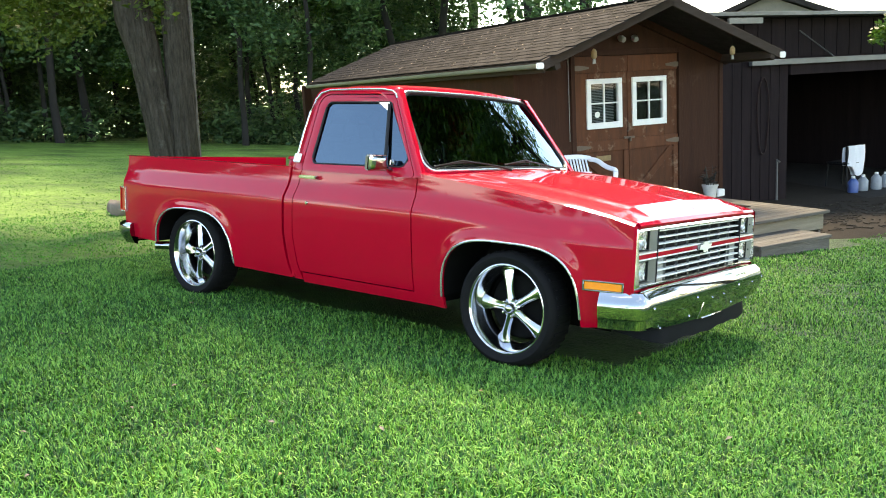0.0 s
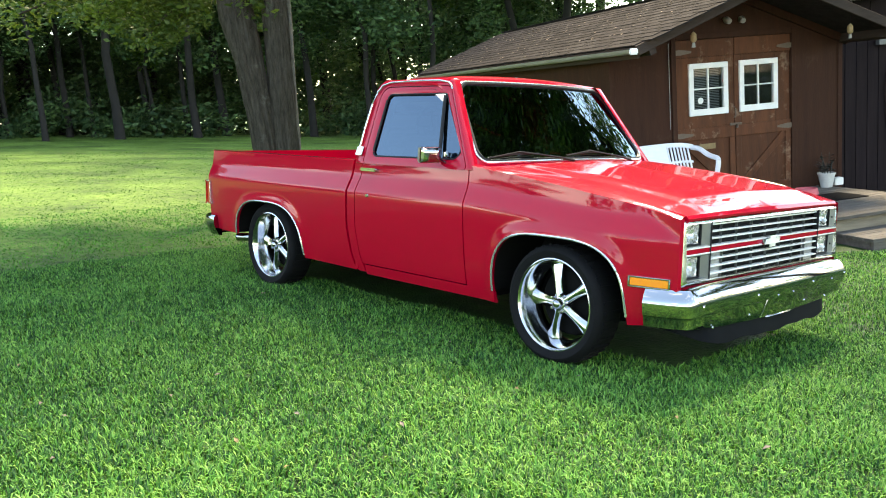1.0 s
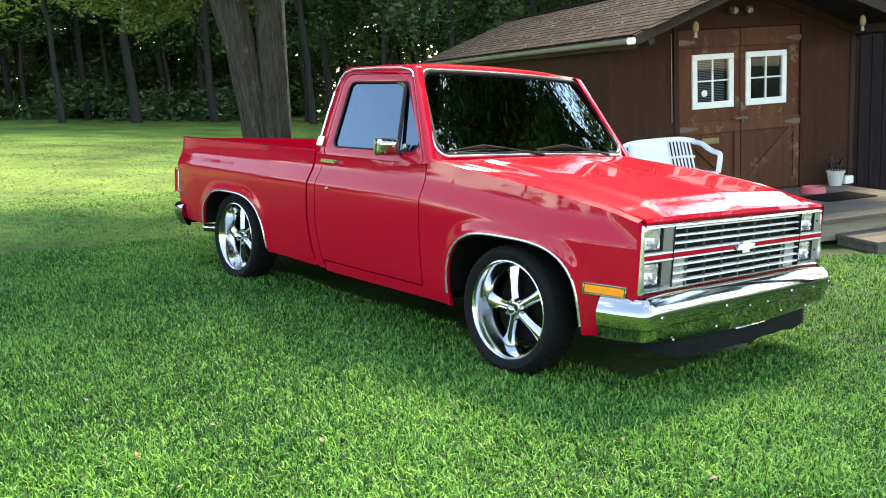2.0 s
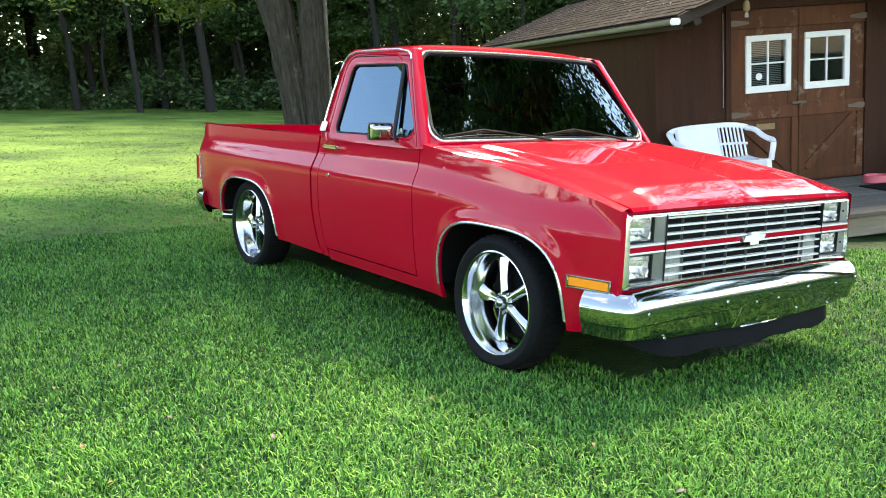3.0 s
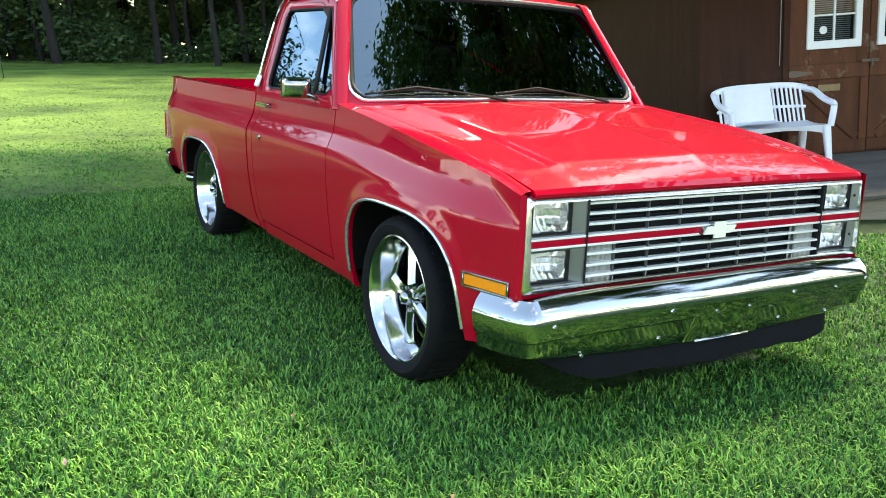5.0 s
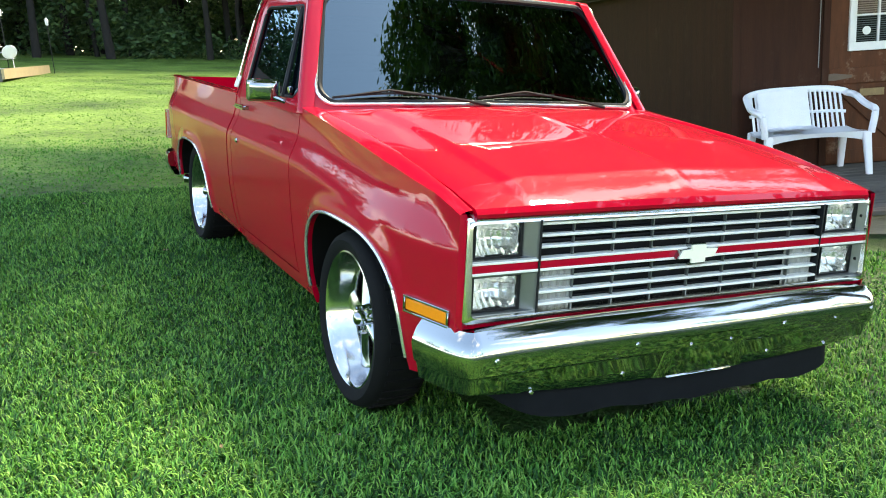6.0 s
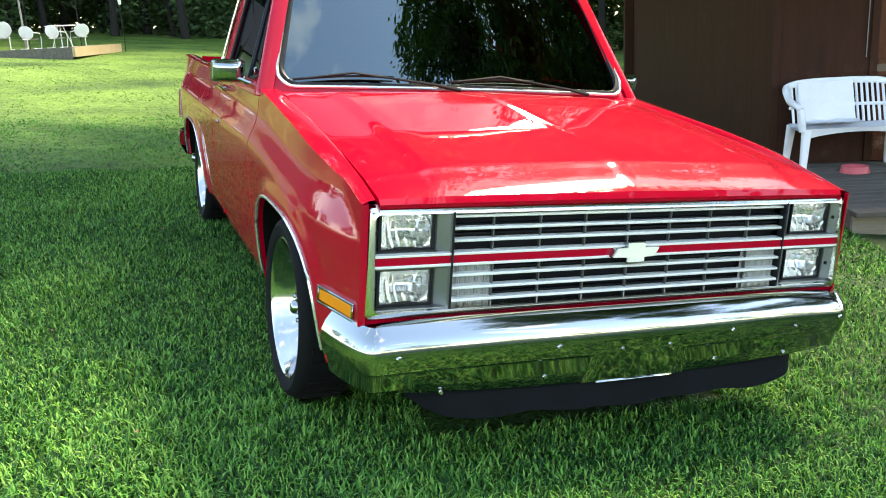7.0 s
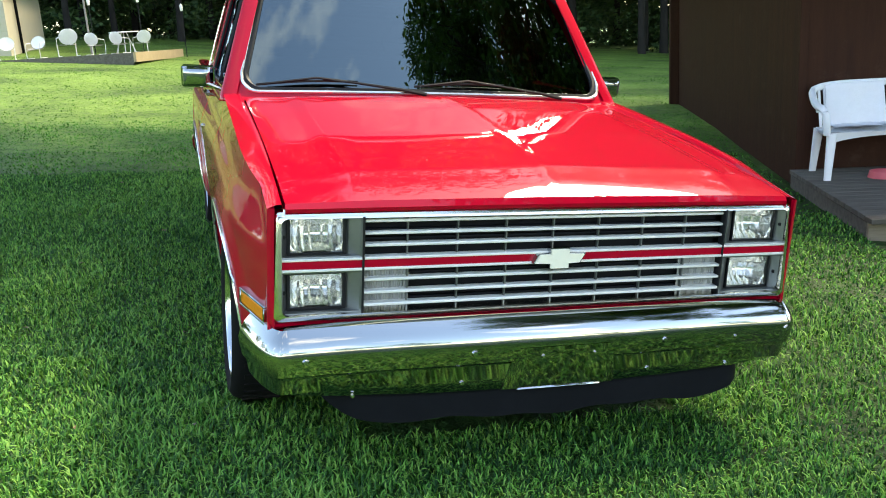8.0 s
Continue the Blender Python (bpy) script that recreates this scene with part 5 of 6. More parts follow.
# double doors: each leaf is framed boards with a brace and a white window
leafs = []
for k, (a, b) in enumerate(((DX0 + 0.006, 1.788), (1.796, DX1 - 0.006))):
    leaf = part("door_leaf", Geo().box(a, b, 0.012, 0.045, 0.0, 0.86, None, 0.003), DOORWOOD, shed, "worn brown plank door leaf with a white four-light window", smooth=0)
    leafs.append((leaf, a, b))
    wx0, wx1, wz0, wz1 = ((1.111, 1.690), (1.866, 2.457))[k] + (1.085, 1.735)
    # boards round the window opening
    for p, q, r, t in ((a, wx0 + 0.03, 0.862, DTOP - 0.22), (wx1 - 0.03, b, 0.862, DTOP - 0.22), (wx0 + 0.031, wx1 - 0.031, 0.862, wz0 + 0.03), (wx0 + 0.031, wx1 - 0.031, wz1 - 0.03, DTOP - 0.22)):
        part("board", Geo().box(p, q, 0.012, 0.045, r, t, None, 0.003), DOORWOOD, leaf, smooth=0)
    part("top_rail", Geo().box(a, b, 0.000, 0.045, DTOP - 0.218, DTOP - 0.004, None, 0.004), DOORWOOD, leaf, smooth=0)
    part("lock_rail", Geo().box(a, b, -0.008, 0.0118, 0.78, 0.93, None, 0.004), DOORWOOD, leaf, smooth=0)
    part("bottom_rail", Geo().box(a, b, -0.008, 0.0118, 0.02, 0.14, None, 0.004), DOORWOOD, leaf, smooth=0)
    part("stile", Geo().box(a, a + 0.085, -0.008, 0.0118, 0.141, 0.779, None, 0.004), DOORWOOD, leaf, smooth=0)
    part("stile", Geo().box(b - 0.085, b, -0.008, 0.0118, 0.141, 0.779, None, 0.004), DOORWOOD, leaf, smooth=0)
    p0, p1 = (Vector((a + 0.10, 0, 0.76)), Vector((b - 0.10, 0, 0.16))) if k == 0 else (Vector((a + 0.10, 0, 0.16)), Vector((b - 0.10, 0, 0.76)))
    d = p1 - p0
    ang = math.atan2(d.z, d.x)
    part("brace", Geo().box(0, d.length, -0.006, 0.0116, -0.045, 0.045, Matrix.Translation(p0) @ Matrix.Rotation(-ang, 4, "Y"), 0.004), DOORWOOD, leaf, smooth=0)
    # white frame, glazing bars and panes
    fr = Geo()
    fw = 0.068
    for p, q, r, t in ((wx0, wx1, wz1 - fw, wz1), (wx0, wx1, wz0, wz0 + fw + 0.012), (wx0, wx0 + fw, wz0 + fw + 0.012, wz1 - fw), (wx1 - fw, wx1, wz0 + fw + 0.012, wz1 - fw)):
        fr.box(p, q, -0.016, 0.040, r, t, None, 0.005)
    wf = part("window_frame", fr, WHITE, leaf, "white painted window frame", smooth=0)
    cx, cz = (wx0 + wx1) / 2, (wz0 + wz1) / 2 + 0.006
    part("glazing_bar", Geo().box(cx - 0.009, cx + 0.009, -0.004, 0.030, wz0 + fw + 0.012, wz1 - fw, None, 0.003), WHITE, wf, smooth=0)
    part("glazing_bar", Geo().box(wx0 + fw, cx - 0.010, -0.003, 0.028, cz - 0.009, cz + 0.009, None, 0.003), WHITE, wf, smooth=0)
    part("glazing_bar", Geo().box(cx + 0.010, wx1 - fw, -0.003, 0.028, cz - 0.009, cz + 0.009, None, 0.003), WHITE, wf, smooth=0)
    for p, q in ((wx0 + fw, cx - 0.010), (cx + 0.010, wx1 - fw)):
        for r, t in ((wz0 + fw + 0.012, cz - 0.010), (cz + 0.010, wz1 - fw)):
            pn = part("pane", Geo().add([(p, 0.012, r), (q, 0.012, r), (q, 0.012, t), (p, 0.012, t)], [(0, 1, 2, 3)]), CLEAR, wf, smooth=0)
            pn.visible_shadow = False
    if k == 0:
        bl = Geo()
        for j in range(24):
            zz = wz0 + fw + 0.02 + 0.0205 * j
            bl.box(wx0 + fw, wx1 - fw, 0.090, 0.104, zz, zz + 0.008, None)
        part("window_blind", bl, BLIND, wf, "grey slatted blind behind the panes", smooth=0)
        part("round_sticker", Geo().lathe([(0.0, 0.0), (0.040, 0.0), (0.040, 0.004)], 20, "y", Matrix.Translation((wx0 + 0.175, 0.004, wz0 + 0.185))), WHITE, wf, "round white sticker on the glass")
    hx = a + 0.02 if k == 0 else b - 0.02
    for hz in (0.85, 1.88):
        e = 1 if k == 0 else -1
        part("strap_hinge", Geo().prism([(hx - 0.03 * e, hz - 0.03), (hx + 0.03 * e, hz - 0.035), (hx + 0.20 * e, hz - 0.012), (hx + 0.20 * e, hz + 0.012), (hx + 0.03 * e, hz + 0.035), (hx - 0.03 * e, hz + 0.03)], -0.016, -0.010), PALE_METAL, leaf, "worn steel strap hinge", smooth=0)
part("notice_plate", Geo().box(1.24, 1.48, -0.013, -0.0085, 0.655, 0.725, None, 0.002), STRAW, leafs[0][0], "small cream notice plate", smooth=0)
part("hasp", Geo().box(1.70, 1.88, -0.030, -0.012, 0.925, 0.955, None, 0.004).box(1.785, 1.815, -0.05, -0.012, 0.885, 0.945, None, 0.008), PALE_METAL, leafs[1][0], "steel hasp with padlock", smooth=0)
part("door_pull", Geo().tube([(1.77, -0.012, 1.02), (1.77, -0.045, 1.05), (1.77, -0.045, 1.13), (1.77, -0.012, 1.16)], 0.008, 6), PALE_METAL, leafs[0][0])
for x0, x1, z0, z1 in ((DX0 - 0.07, DX0 - 0.002, 0.0, DTOP + 0.07), (DX1 + 0.002, DX1 + 0.07, 0.0, DTOP + 0.07), (DX0 - 0.001, DX1 + 0.001, DTOP + 0.001, DTOP + 0.07)):
    part("door_casing", Geo().box(x0, x1, -0.022, -0.001, z0, z1, None, 0.003), SIDING, shed, smooth=0)
part("wall_cable", Geo().tube([(DX0 - 0.10, -0.012, 2.0), (DX0 - 0.10, -0.012, 1.4), (DX0 - 0.102, -0.012, 0.95)], 0.005, 5), GUTTER, shed)
for x in (1.30, 1.52):
    part("flood_lamp", Geo().lathe([(0.0, -0.07), (0.035, -0.06), (0.045, 0.0), (0.02, 0.05), (0.0, 0.055)], 16, "y", Matrix.Translation((x - 0.02 + 0.35, -0.08, 2.24)) @ pose(0, 0, 0, 25, 0, 10 if x < 1.4 else -12)), GUTTER, shed, "small grey floodlight under the gable")
# shingles: one object each on the slope that shows, the rest joined
tab = Geo().box(0.004, 0.326, 0.0, 0.30, 0.0, 0.011)
proto = None
joined = Geo()
COURSES, TABS = 15, 27
made = 0
rnd = random.Random(4)
slope_l = slope_m(-1)
for c in range(COURSES):
    for k in range(TABS):
        a = 0.333 * k - (0.166 if c % 2 else 0.0)
        if a > Y1 - Y0 - 0.1:
            continue
        down = RUN + 0.02 - 0.30 - (RUN - 0.20) / (COURSES - 1) * c
        m = slope_l @ Matrix.Translation((a + rnd.uniform(-0.003, 0.003), down + rnd.uniform(-0.007, 0.007), 0.004 + rnd.uniform(0, 0.003))) @ Matrix.Rotation(radians(2.1), 4, "X")
        if a < 0.333 * 20 - 0.1 and made < 300:
            if proto is None:
                proto = part("shingle", tab, SHINGLE, roof_l, smooth=0)
                proto.matrix_local = m
            else:
                ob = new("shingle", proto.data)
                ob.parent = roof_l
                ob.matrix_local = m
            made += 1
        else:
            joined.add([m @ Vector(p) for p in tab.v], tab.f)
litter = Geo()
for k in range(170):
    a, d, q, w = rnd.uniform(0.1, 7.5), rnd.uniform(0.1, RUN - 0.1), rnd.uniform(0, 6.28), rnd.uniform(0.015, 0.035)
    m = slope_l @ Matrix.Translation((a, d, 0.030)) @ Matrix.Rotation(q, 4, "Z")
    litter.add([m @ Vector(p) for p in ((-w, 0, 0), (0, w * 0.5, 0.006), (w, 0, 0.002), (0, -w * 0.5, 0.008))], [(0, 1, 2, 3)])
tagged(part("roof_litter", litter, STONE, shed, "pale dead leaves on the shingles", smooth=0), kind="stuff")
tagged(part("far_shingles", joined, SHINGLE, roof_l, smooth=0), kind="stuff")

# ---- deck ----
deck = group_empty("deck", SHED, "low weathered grey plank deck before the shed", "deck")
yy = -0.012
while yy > -2.02:
    part("plank", Geo().box(-0.06, 3.15, yy - 0.131, yy, -0.038, 0.0, None, 0.004), DECK, deck, smooth=0)
    yy -= 0.142
part("rim_joist", Geo().box(-0.05, -0.012, -2.02, -0.02, -0.30, -0.042, None, 0.004), DECK, deck, smooth=0)
part("front_joist", Geo().box(-0.05, 3.14, -2.05, -2.012, -0.24, -0.042, None, 0.004), RIM_WOOD, deck, smooth=0)
part("end_joist", Geo().box(3.10, 3.14, -2.01, -0.02, -0.42, -0.042, None, 0.004), DECK, deck, smooth=0)
part("support", Geo().box(0.2, 3.0, -1.9, -0.2, -0.50, -0.30), DARK, deck, smooth=0)
step = group_empty("step", SHED, "weathered grey timber step below the deck", "step")
for j in range(4):
    part("plank", Geo().box(1.45, 2.58, -2.062 - 0.142 * j - 0.136, -2.062 - 0.142 * j, -0.21, -0.172, None, 0.004), DECK, step, smooth=0)
part("riser", Geo().box(1.47, 2.56, -2.61, -2.57, -0.46, -0.212, None, 0.004), DECK, step, smooth=0)
part("side_board", Geo().box(1.47, 1.51, -2.565, -2.07, -0.44, -0.212, None, 0.004), DECK, step, smooth=0)
part("side_board", Geo().box(2.52, 2.56, -2.565, -2.07, -0.46, -0.212, None, 0.004), DECK, step, smooth=0)
mat = tagged(part("door_mat", Geo().box(2.05, 2.75, -1.25, -0.75, 0.001, 0.012, None, 0.004), DARK, None, "dark door mat lying on the deck"), category="mat")
mat.matrix_world = SHED
# plastic garden bench with a towel over its back
bench = group_empty("garden_bench", SHED @ Matrix.Translation((0.06, -0.64, 0.0)), "white moulded plastic garden bench on the deck", "bench")
BW, BD, SH = 1.02, 0.50, 0.40
g = Geo().grid(lambda u, v: (0.04 + (BW - 0.08) * u, 0.06 + (BD - 0.10) * v, SH - 0.02 * math.sin(math.pi * u) * 0.4 - 0.015 * math.sin(math.pi * v)), 14, 8).grid(lambda u, v: (0.04 + (BW - 0.08) * u, 0.06 + (BD - 0.10) * v, SH - 0.022 - 0.02 * math.sin(math.pi * u) * 0.4 - 0.015 * math.sin(math.pi * v)), 14, 8)
part("seat", g, PLASTIC_WHITE, bench)
part("apron", Geo().grid(lambda u, v: (0.05 + (BW - 0.10) * u, 0.035 + 0.02 * v, SH - 0.005 - (0.10 - 0.065 * math.sin(math.pi * u) ** 0.6) * v), 20, 3).grid(lambda u, v: (0.05 + (BW - 0.10) * u, 0.055 + 0.02 * v, SH - 0.005 - (0.10 - 0.065 * math.sin(math.pi * u) ** 0.6) * v), 20, 3), PLASTIC_WHITE, bench)
for x, y, lx, ly in ((0.06, 0.05, -0.03, -0.03), (BW - 0.06, 0.05, 0.03, -0.03), (0.07, BD - 0.04, -0.02, 0.07), (BW - 0.07, BD - 0.04, 0.02, 0.07)):
    g = Geo()
    def leg(u, v, x=x, y=y, lx=lx, ly=ly):
        a = v * 2 * math.pi
        r = 0.040 - 0.012 * u
        return (x + lx * u + r * math.copysign(abs(math.cos(a)) ** 0.6, math.cos(a)), y + ly * u + r * 0.8 * math.copysign(abs(math.sin(a)) ** 0.6, math.sin(a)), SH - 0.01 - (SH - 0.01) * u)
    g.grid(leg, 6, 14)
    part("leg", g, PLASTIC_WHITE, bench)
def back_pt(x, t, off=0.0):
    """Back of the bench: t from the seat to the top rail."""
    e = abs(x - BW / 2) / (BW / 2)
    return (x, BD - 0.06 + 0.12 * t - 0.10 * max(0, e - 0.75) ** 2 / 0.0625 * 0.6 + off, SH + (0.36 - 0.05 * e ** 4) * t)
top = [back_pt(0.02 + (BW - 0.04) * k / 24, 1.0) for k in range(25)]
part("top_rail", Geo().tube(top, 0.030, 8, flat=0.7), PLASTIC_WHITE, bench)
for k in range(19):
    x = 0.08 + (BW - 0.16) * k / 18
    part("slat", Geo().tube([back_pt(x, 0.0), back_pt(x, 0.45), back_pt(x, 0.97)], 0.013, 6, flat=1.0), PLASTIC_WHITE, bench)
part("cross_rail", Geo().tube([back_pt(0.05 + (BW - 0.10) * k / 16, 0.42) for k in range(17)], 0.016, 6), PLASTIC_WHITE, bench)
for x, e in ((0.03, -1), (BW - 0.03, 1)):
    arm = [(x, BD + 0.03, SH + 0.31), (x + 0.04 * e, BD - 0.08, SH + 0.30), (x + 0.055 * e, BD - 0.22, SH + 0.225), (x + 0.055 * e, BD - 0.36, SH + 0.20), (x + 0.045 * e, 0.055, SH + 0.195), (x + 0.03 * e, 0.025, SH + 0.15), (x + 0.01 * e, 0.04, SH - 0.02)]
    for _ in range(3):           # round the bends off
        arm = [arm[0]] + [tuple(p * w + q * (1 - w) for p, q in zip(a, b)) for a, b in zip(arm, arm[1:]) for w in (0.75, 0.25)] + [arm[-1]]
    part("armrest", Geo().tube(arm, 0.031, 9, flat=1.0), PLASTIC_WHITE, bench)
towel_g = Geo()
def towel(u, v, lift=0.0):
    x = 0.13 + 0.48 * u
    w = 0.012 * math.sin(9 * u + 3 * v) + 0.008 * noise.noise((u * 6, v * 6, 2.0))
    if v < 0.28:
        t = 1.03 - 0.35 * (0.28 - v) / 0.28
        p = back_pt(x, t, 0.030 + lift)
        return (p[0], p[1] + w * 0.3, p[2] + 0.012 * (v > 0.24))
    if v < 0.72:
        t = 1.03 - 1.0 * (v - 0.28) / 0.44
        p = back_pt(x, t, -0.032 - lift)
        return (p[0], p[1] + w, p[2] + 0.010)
    q = (v - 0.72) / 0.28
    return (x, BD - 0.09 - 0.22 * q, SH + 0.018 + lift + abs(w) * 0.6)
towel_g.grid(lambda u, v: towel(u, v), 24, 44).grid(lambda u, v: towel(u, v, 0.006), 24, 44)
tw = part("towel", towel_g, TOWEL, None, "white towel draped over the garden bench", smooth=70)
tagged(tw, category="towel")
tw.matrix_world = SHED @ Matrix.Translation((0.06, -0.64, 0.0))

# potted plant, bowl, block
pot = group_empty("flower_pot", SHED @ Matrix.Translation((3.05, -0.22, 0.0)) @ Matrix.Scale(0.85, 4), "grey-white flower pot with a dark spindly plant on the deck", "flower pot")
part("pot", Geo().lathe([(0.0, 0.0), (0.085, 0.0), (0.125, 0.20), (0.135, 0.20), (0.135, 0.225), (0.118, 0.225), (0.112, 0.18), (0.0, 0.18)], 28), POT, pot)
g = Geo()
rnd = random.Random(8)
for k in range(9):
    a = rnd.uniform(0, 6.28)
    h = rnd.uniform(0.18, 0.36)
    b = Vector((0.05 * math.cos(a), 0.05 * math.sin(a), 0.18))
    t = b + Vector((0.10 * math.cos(a) * rnd.random(), 0.10 * math.sin(a) * rnd.random(), h))
    g.tube([b, b.lerp(t, 0.5) + Vector((0.01, 0, 0.02)), t], 0.006, 5, taper=[1.2, 1, 0.5])
    for j in range(7):
        p = b.lerp(t, 0.25 + 0.11 * j)
        q = rnd.uniform(0, 6.28)
        w = Vector((math.cos(q), math.sin(q), rnd.uniform(-0.4, 0.6))) * 0.085
        s2 = Vector((-math.sin(q), math.cos(q), 0)) * 0.024
        g.add([p, p + w * 0.5 + s2, p + w, p + w * 0.5 - s2], [(0, 1, 2, 3)])
part("plant", g, material("dark_plant", (0.010, 0.014, 0.011), rough=0.6, var=0.3), pot, "dark spindly plant", smooth=0)
blk = tagged(part("white_block", Geo().box(-0.07, 0.07, -0.05, 0.05, 0.0, 0.10, None, 0.01), WHITE, None, "small white block lying on the deck"), category="block")
blk.matrix_world = SHED @ Matrix.Translation((3.28, -0.16, 0.0))
bowl = tagged(part("pet_bowl", Geo().lathe([(0.0, 0.015), (0.10, 0.015), (0.12, 0.07), (0.135, 0.075), (0.15, 0.0), (0.0, 0.0)], 28), PINK, None, "faded pink plastic bowl on the deck by the door"), category="bowl")
bowl.matrix_world = SHED @ Matrix.Translation((2.44, -0.54, 0.002))
dish = tagged(part("pet_dish", Geo().lathe([(0.0, 0.012), (0.08, 0.012), (0.10, 0.05), (0.11, 0.055), (0.125, 0.0), (0.0, 0.0)], 24), PINK, None, "small faded pink dish under the bench"), category="bowl")
dish.matrix_world = SHED @ Matrix.Translation((0.56, -0.56, 0.002))
for x, z in ((0.655, 0.0), (2.895, 0.0)):
    orn = group_empty("hanging_ornament", SHED @ Matrix.Translation((x, -0.78, gable_z(min(SW, x)) + 0.015)), "small straw-coloured hanging ornament under the eave", "ornament", "ornaments under the gable")
    part("cord", Geo().tube([(0, 0, 0.0), (0, 0, -0.14)], 0.003, 5), BLACK, orn)
    part("body", Geo().lathe([(0.0, -0.13), (0.02, -0.145), (0.034, -0.17), (0.036, -0.23), (0.022, -0.25), (0.0, -0.255)], 10), STRAW, orn)
    part("tail", Geo().prism([(-0.014, -0.255), (0.014, -0.255), (0.022, -0.31), (-0.022, -0.31)], -0.008, 0.008), GUTTER, orn)

# ---- garage beside the shed ----
garage = group_empty("garage", SHED @ Matrix.Translation((0, 1.0, 0)), "dark board garage with a wide open front and tin roof edge", "garage")
FZ = -0.50
part("front_wall", Geo().box(4.05, 5.95, 0.0, 0.10, FZ, 1.90), GARAGE, garage, smooth=0)
for k in range(9):
    part("wall_board", Geo().box(4.07 + 0.21 * k, 4.265 + 0.21 * k, -0.014, -0.0005, FZ, 1.88, None, 0.003), GARAGE, garage, smooth=0)
part("upper_wall", Geo().box(4.05, 11.5, 0.05, 0.15, 1.902, 2.565), GARAGE, garage, smooth=0)
for k in range(24):
    part("wall_board", Geo().box(4.07 + 0.31 * k, 4.36 + 0.31 * k, 0.036, 0.0495, 1.93, 2.555, None, 0.003), GARAGE, garage, smooth=0)
part("header_beam", Geo().box(5.955, 11.5, -0.06, 0.045, 1.635, 1.86, None, 0.006), GARAGE, garage, smooth=0)
part("lintel_flashing", Geo().box(5.0, 11.5, -0.14, -0.062, 1.81, 1.90, None, 0.004), TIN, garage, "pale tin flashing over the opening", smooth=0)
part("side_wall", Geo().box(4.05, 4.15, 0.102, 6.0, FZ, 2.42), GARAGE, garage, smooth=0)
part("side_wall", Geo().box(11.4, 11.5, 0.152, 6.0, FZ, 2.5), GARAGE, garage, smooth=0)
part("rear_wall", Geo().box(4.05, 11.5, 6.002, 6.1, FZ, 2.5), GARAGE, garage, smooth=0)
part("roof", Geo().box(3.7, 11.8, -0.35, 6.4, 2.57, 2.61, None, 0.004), TIN, garage, smooth=0)
part("roof_edge", Geo().box(3.7, 11.8, -0.38, -0.352, 2.565, 2.625, None, 0.004), TIN, garage, "pale tin roof edge", smooth=0)
part("fascia_board", Geo().box(4.30, 5.01, -0.345, -0.30, 2.45, 2.54, None, 0.004), GUTTER, garage, smooth=0)
part("floor", Geo().box(4.16, 11.39, -0.6, 5.99, FZ - 0.15, FZ + 0.01), CONCRETE, garage, smooth=0)
part("stay_wire", Geo().tube([(6.25, 0.03, 2.35), (7.0, -0.10, 1.87)], 0.010, 5), TIN, garage)
hose = tagged(part("garden_hose", Geo().tube([(5.35 + 0.13 * math.cos(a) * (1 + 0.1 * math.sin(3 * a)), -0.035 - 0.012 * k, 1.0 + 0.62 * math.sin(a)) for k in range(2) for a in [2 * math.pi * j / 30 for j in range(30)]], 0.011, 6), material("faded_hose", (0.020, 0.008, 0.008), rough=0.95, var=0.3), None, "looped garden hose hanging on the dark garage wall"), category="hose")
hose.matrix_world = SHED @ Matrix.Translation((0, 1.0, 0))
pipe = tagged(part("stand_pipe", Geo().tube([(5.62, -0.10, FZ - 0.1), (5.62, -0.10, 0.28)], 0.017, 8).tube([(5.62, -0.10, 0.26), (5.62, -0.16, 0.24)], 0.014, 7), TIN, None, "grey water pipe standing before the garage wall"), category="pipe")
pipe.matrix_world = SHED @ Matrix.Translation((0, 1.0, 0))
# behind it, the gable of another roof
annex = group_empty("outbuilding", Matrix.Translation((-5.5, 19.7, -0.72)) @ Matrix.Rotation(radians(20), 4, "Z"), "grey outbuilding gable seen above the garage roof", "building")
part("roof", Geo().prism([(-3.6, 2.9), (0.0, 4.35), (3.6, 2.9), (3.6, 3.05), (0.0, 4.5), (-3.6, 3.05)], -0.3, 5), SHINGLE, annex, smooth=0)
part("wall", Geo().prism([(-3.2, -0.4), (3.2, -0.4), (3.2, 3.0), (0.0, 4.33), (-3.2, 3.0)], 0, 4.8), GUTTER, annex, smooth=0)
# clutter in and before the garage
GI = SHED @ Matrix.Translation((0, 1.0, FZ + 0.012))
ch = group_empty("covered_chair", GI @ Matrix.Translation((8.36, 0.75, 0)) @ Matrix.Rotation(math.pi, 4, "Z"), "dark chair with a white cloth over its back inside the garage", "chair")
part("seat", Geo().box(-0.24, 0.24, -0.24, 0.24, 0.42, 0.47, None, 0.02), BLACK, ch)
for x in (-0.2, 0.2):
    for y in (-0.2, 0.2):
        part("leg", Geo().tube([(x, y, 0.43), (x * 1.15, y * 1.15, 0.0)], 0.016, 6), BLACK, ch)
part("backrest", Geo().box(-0.23, 0.23, 0.18, 0.22, 0.47, 0.77, None, 0.015), BLACK, ch)
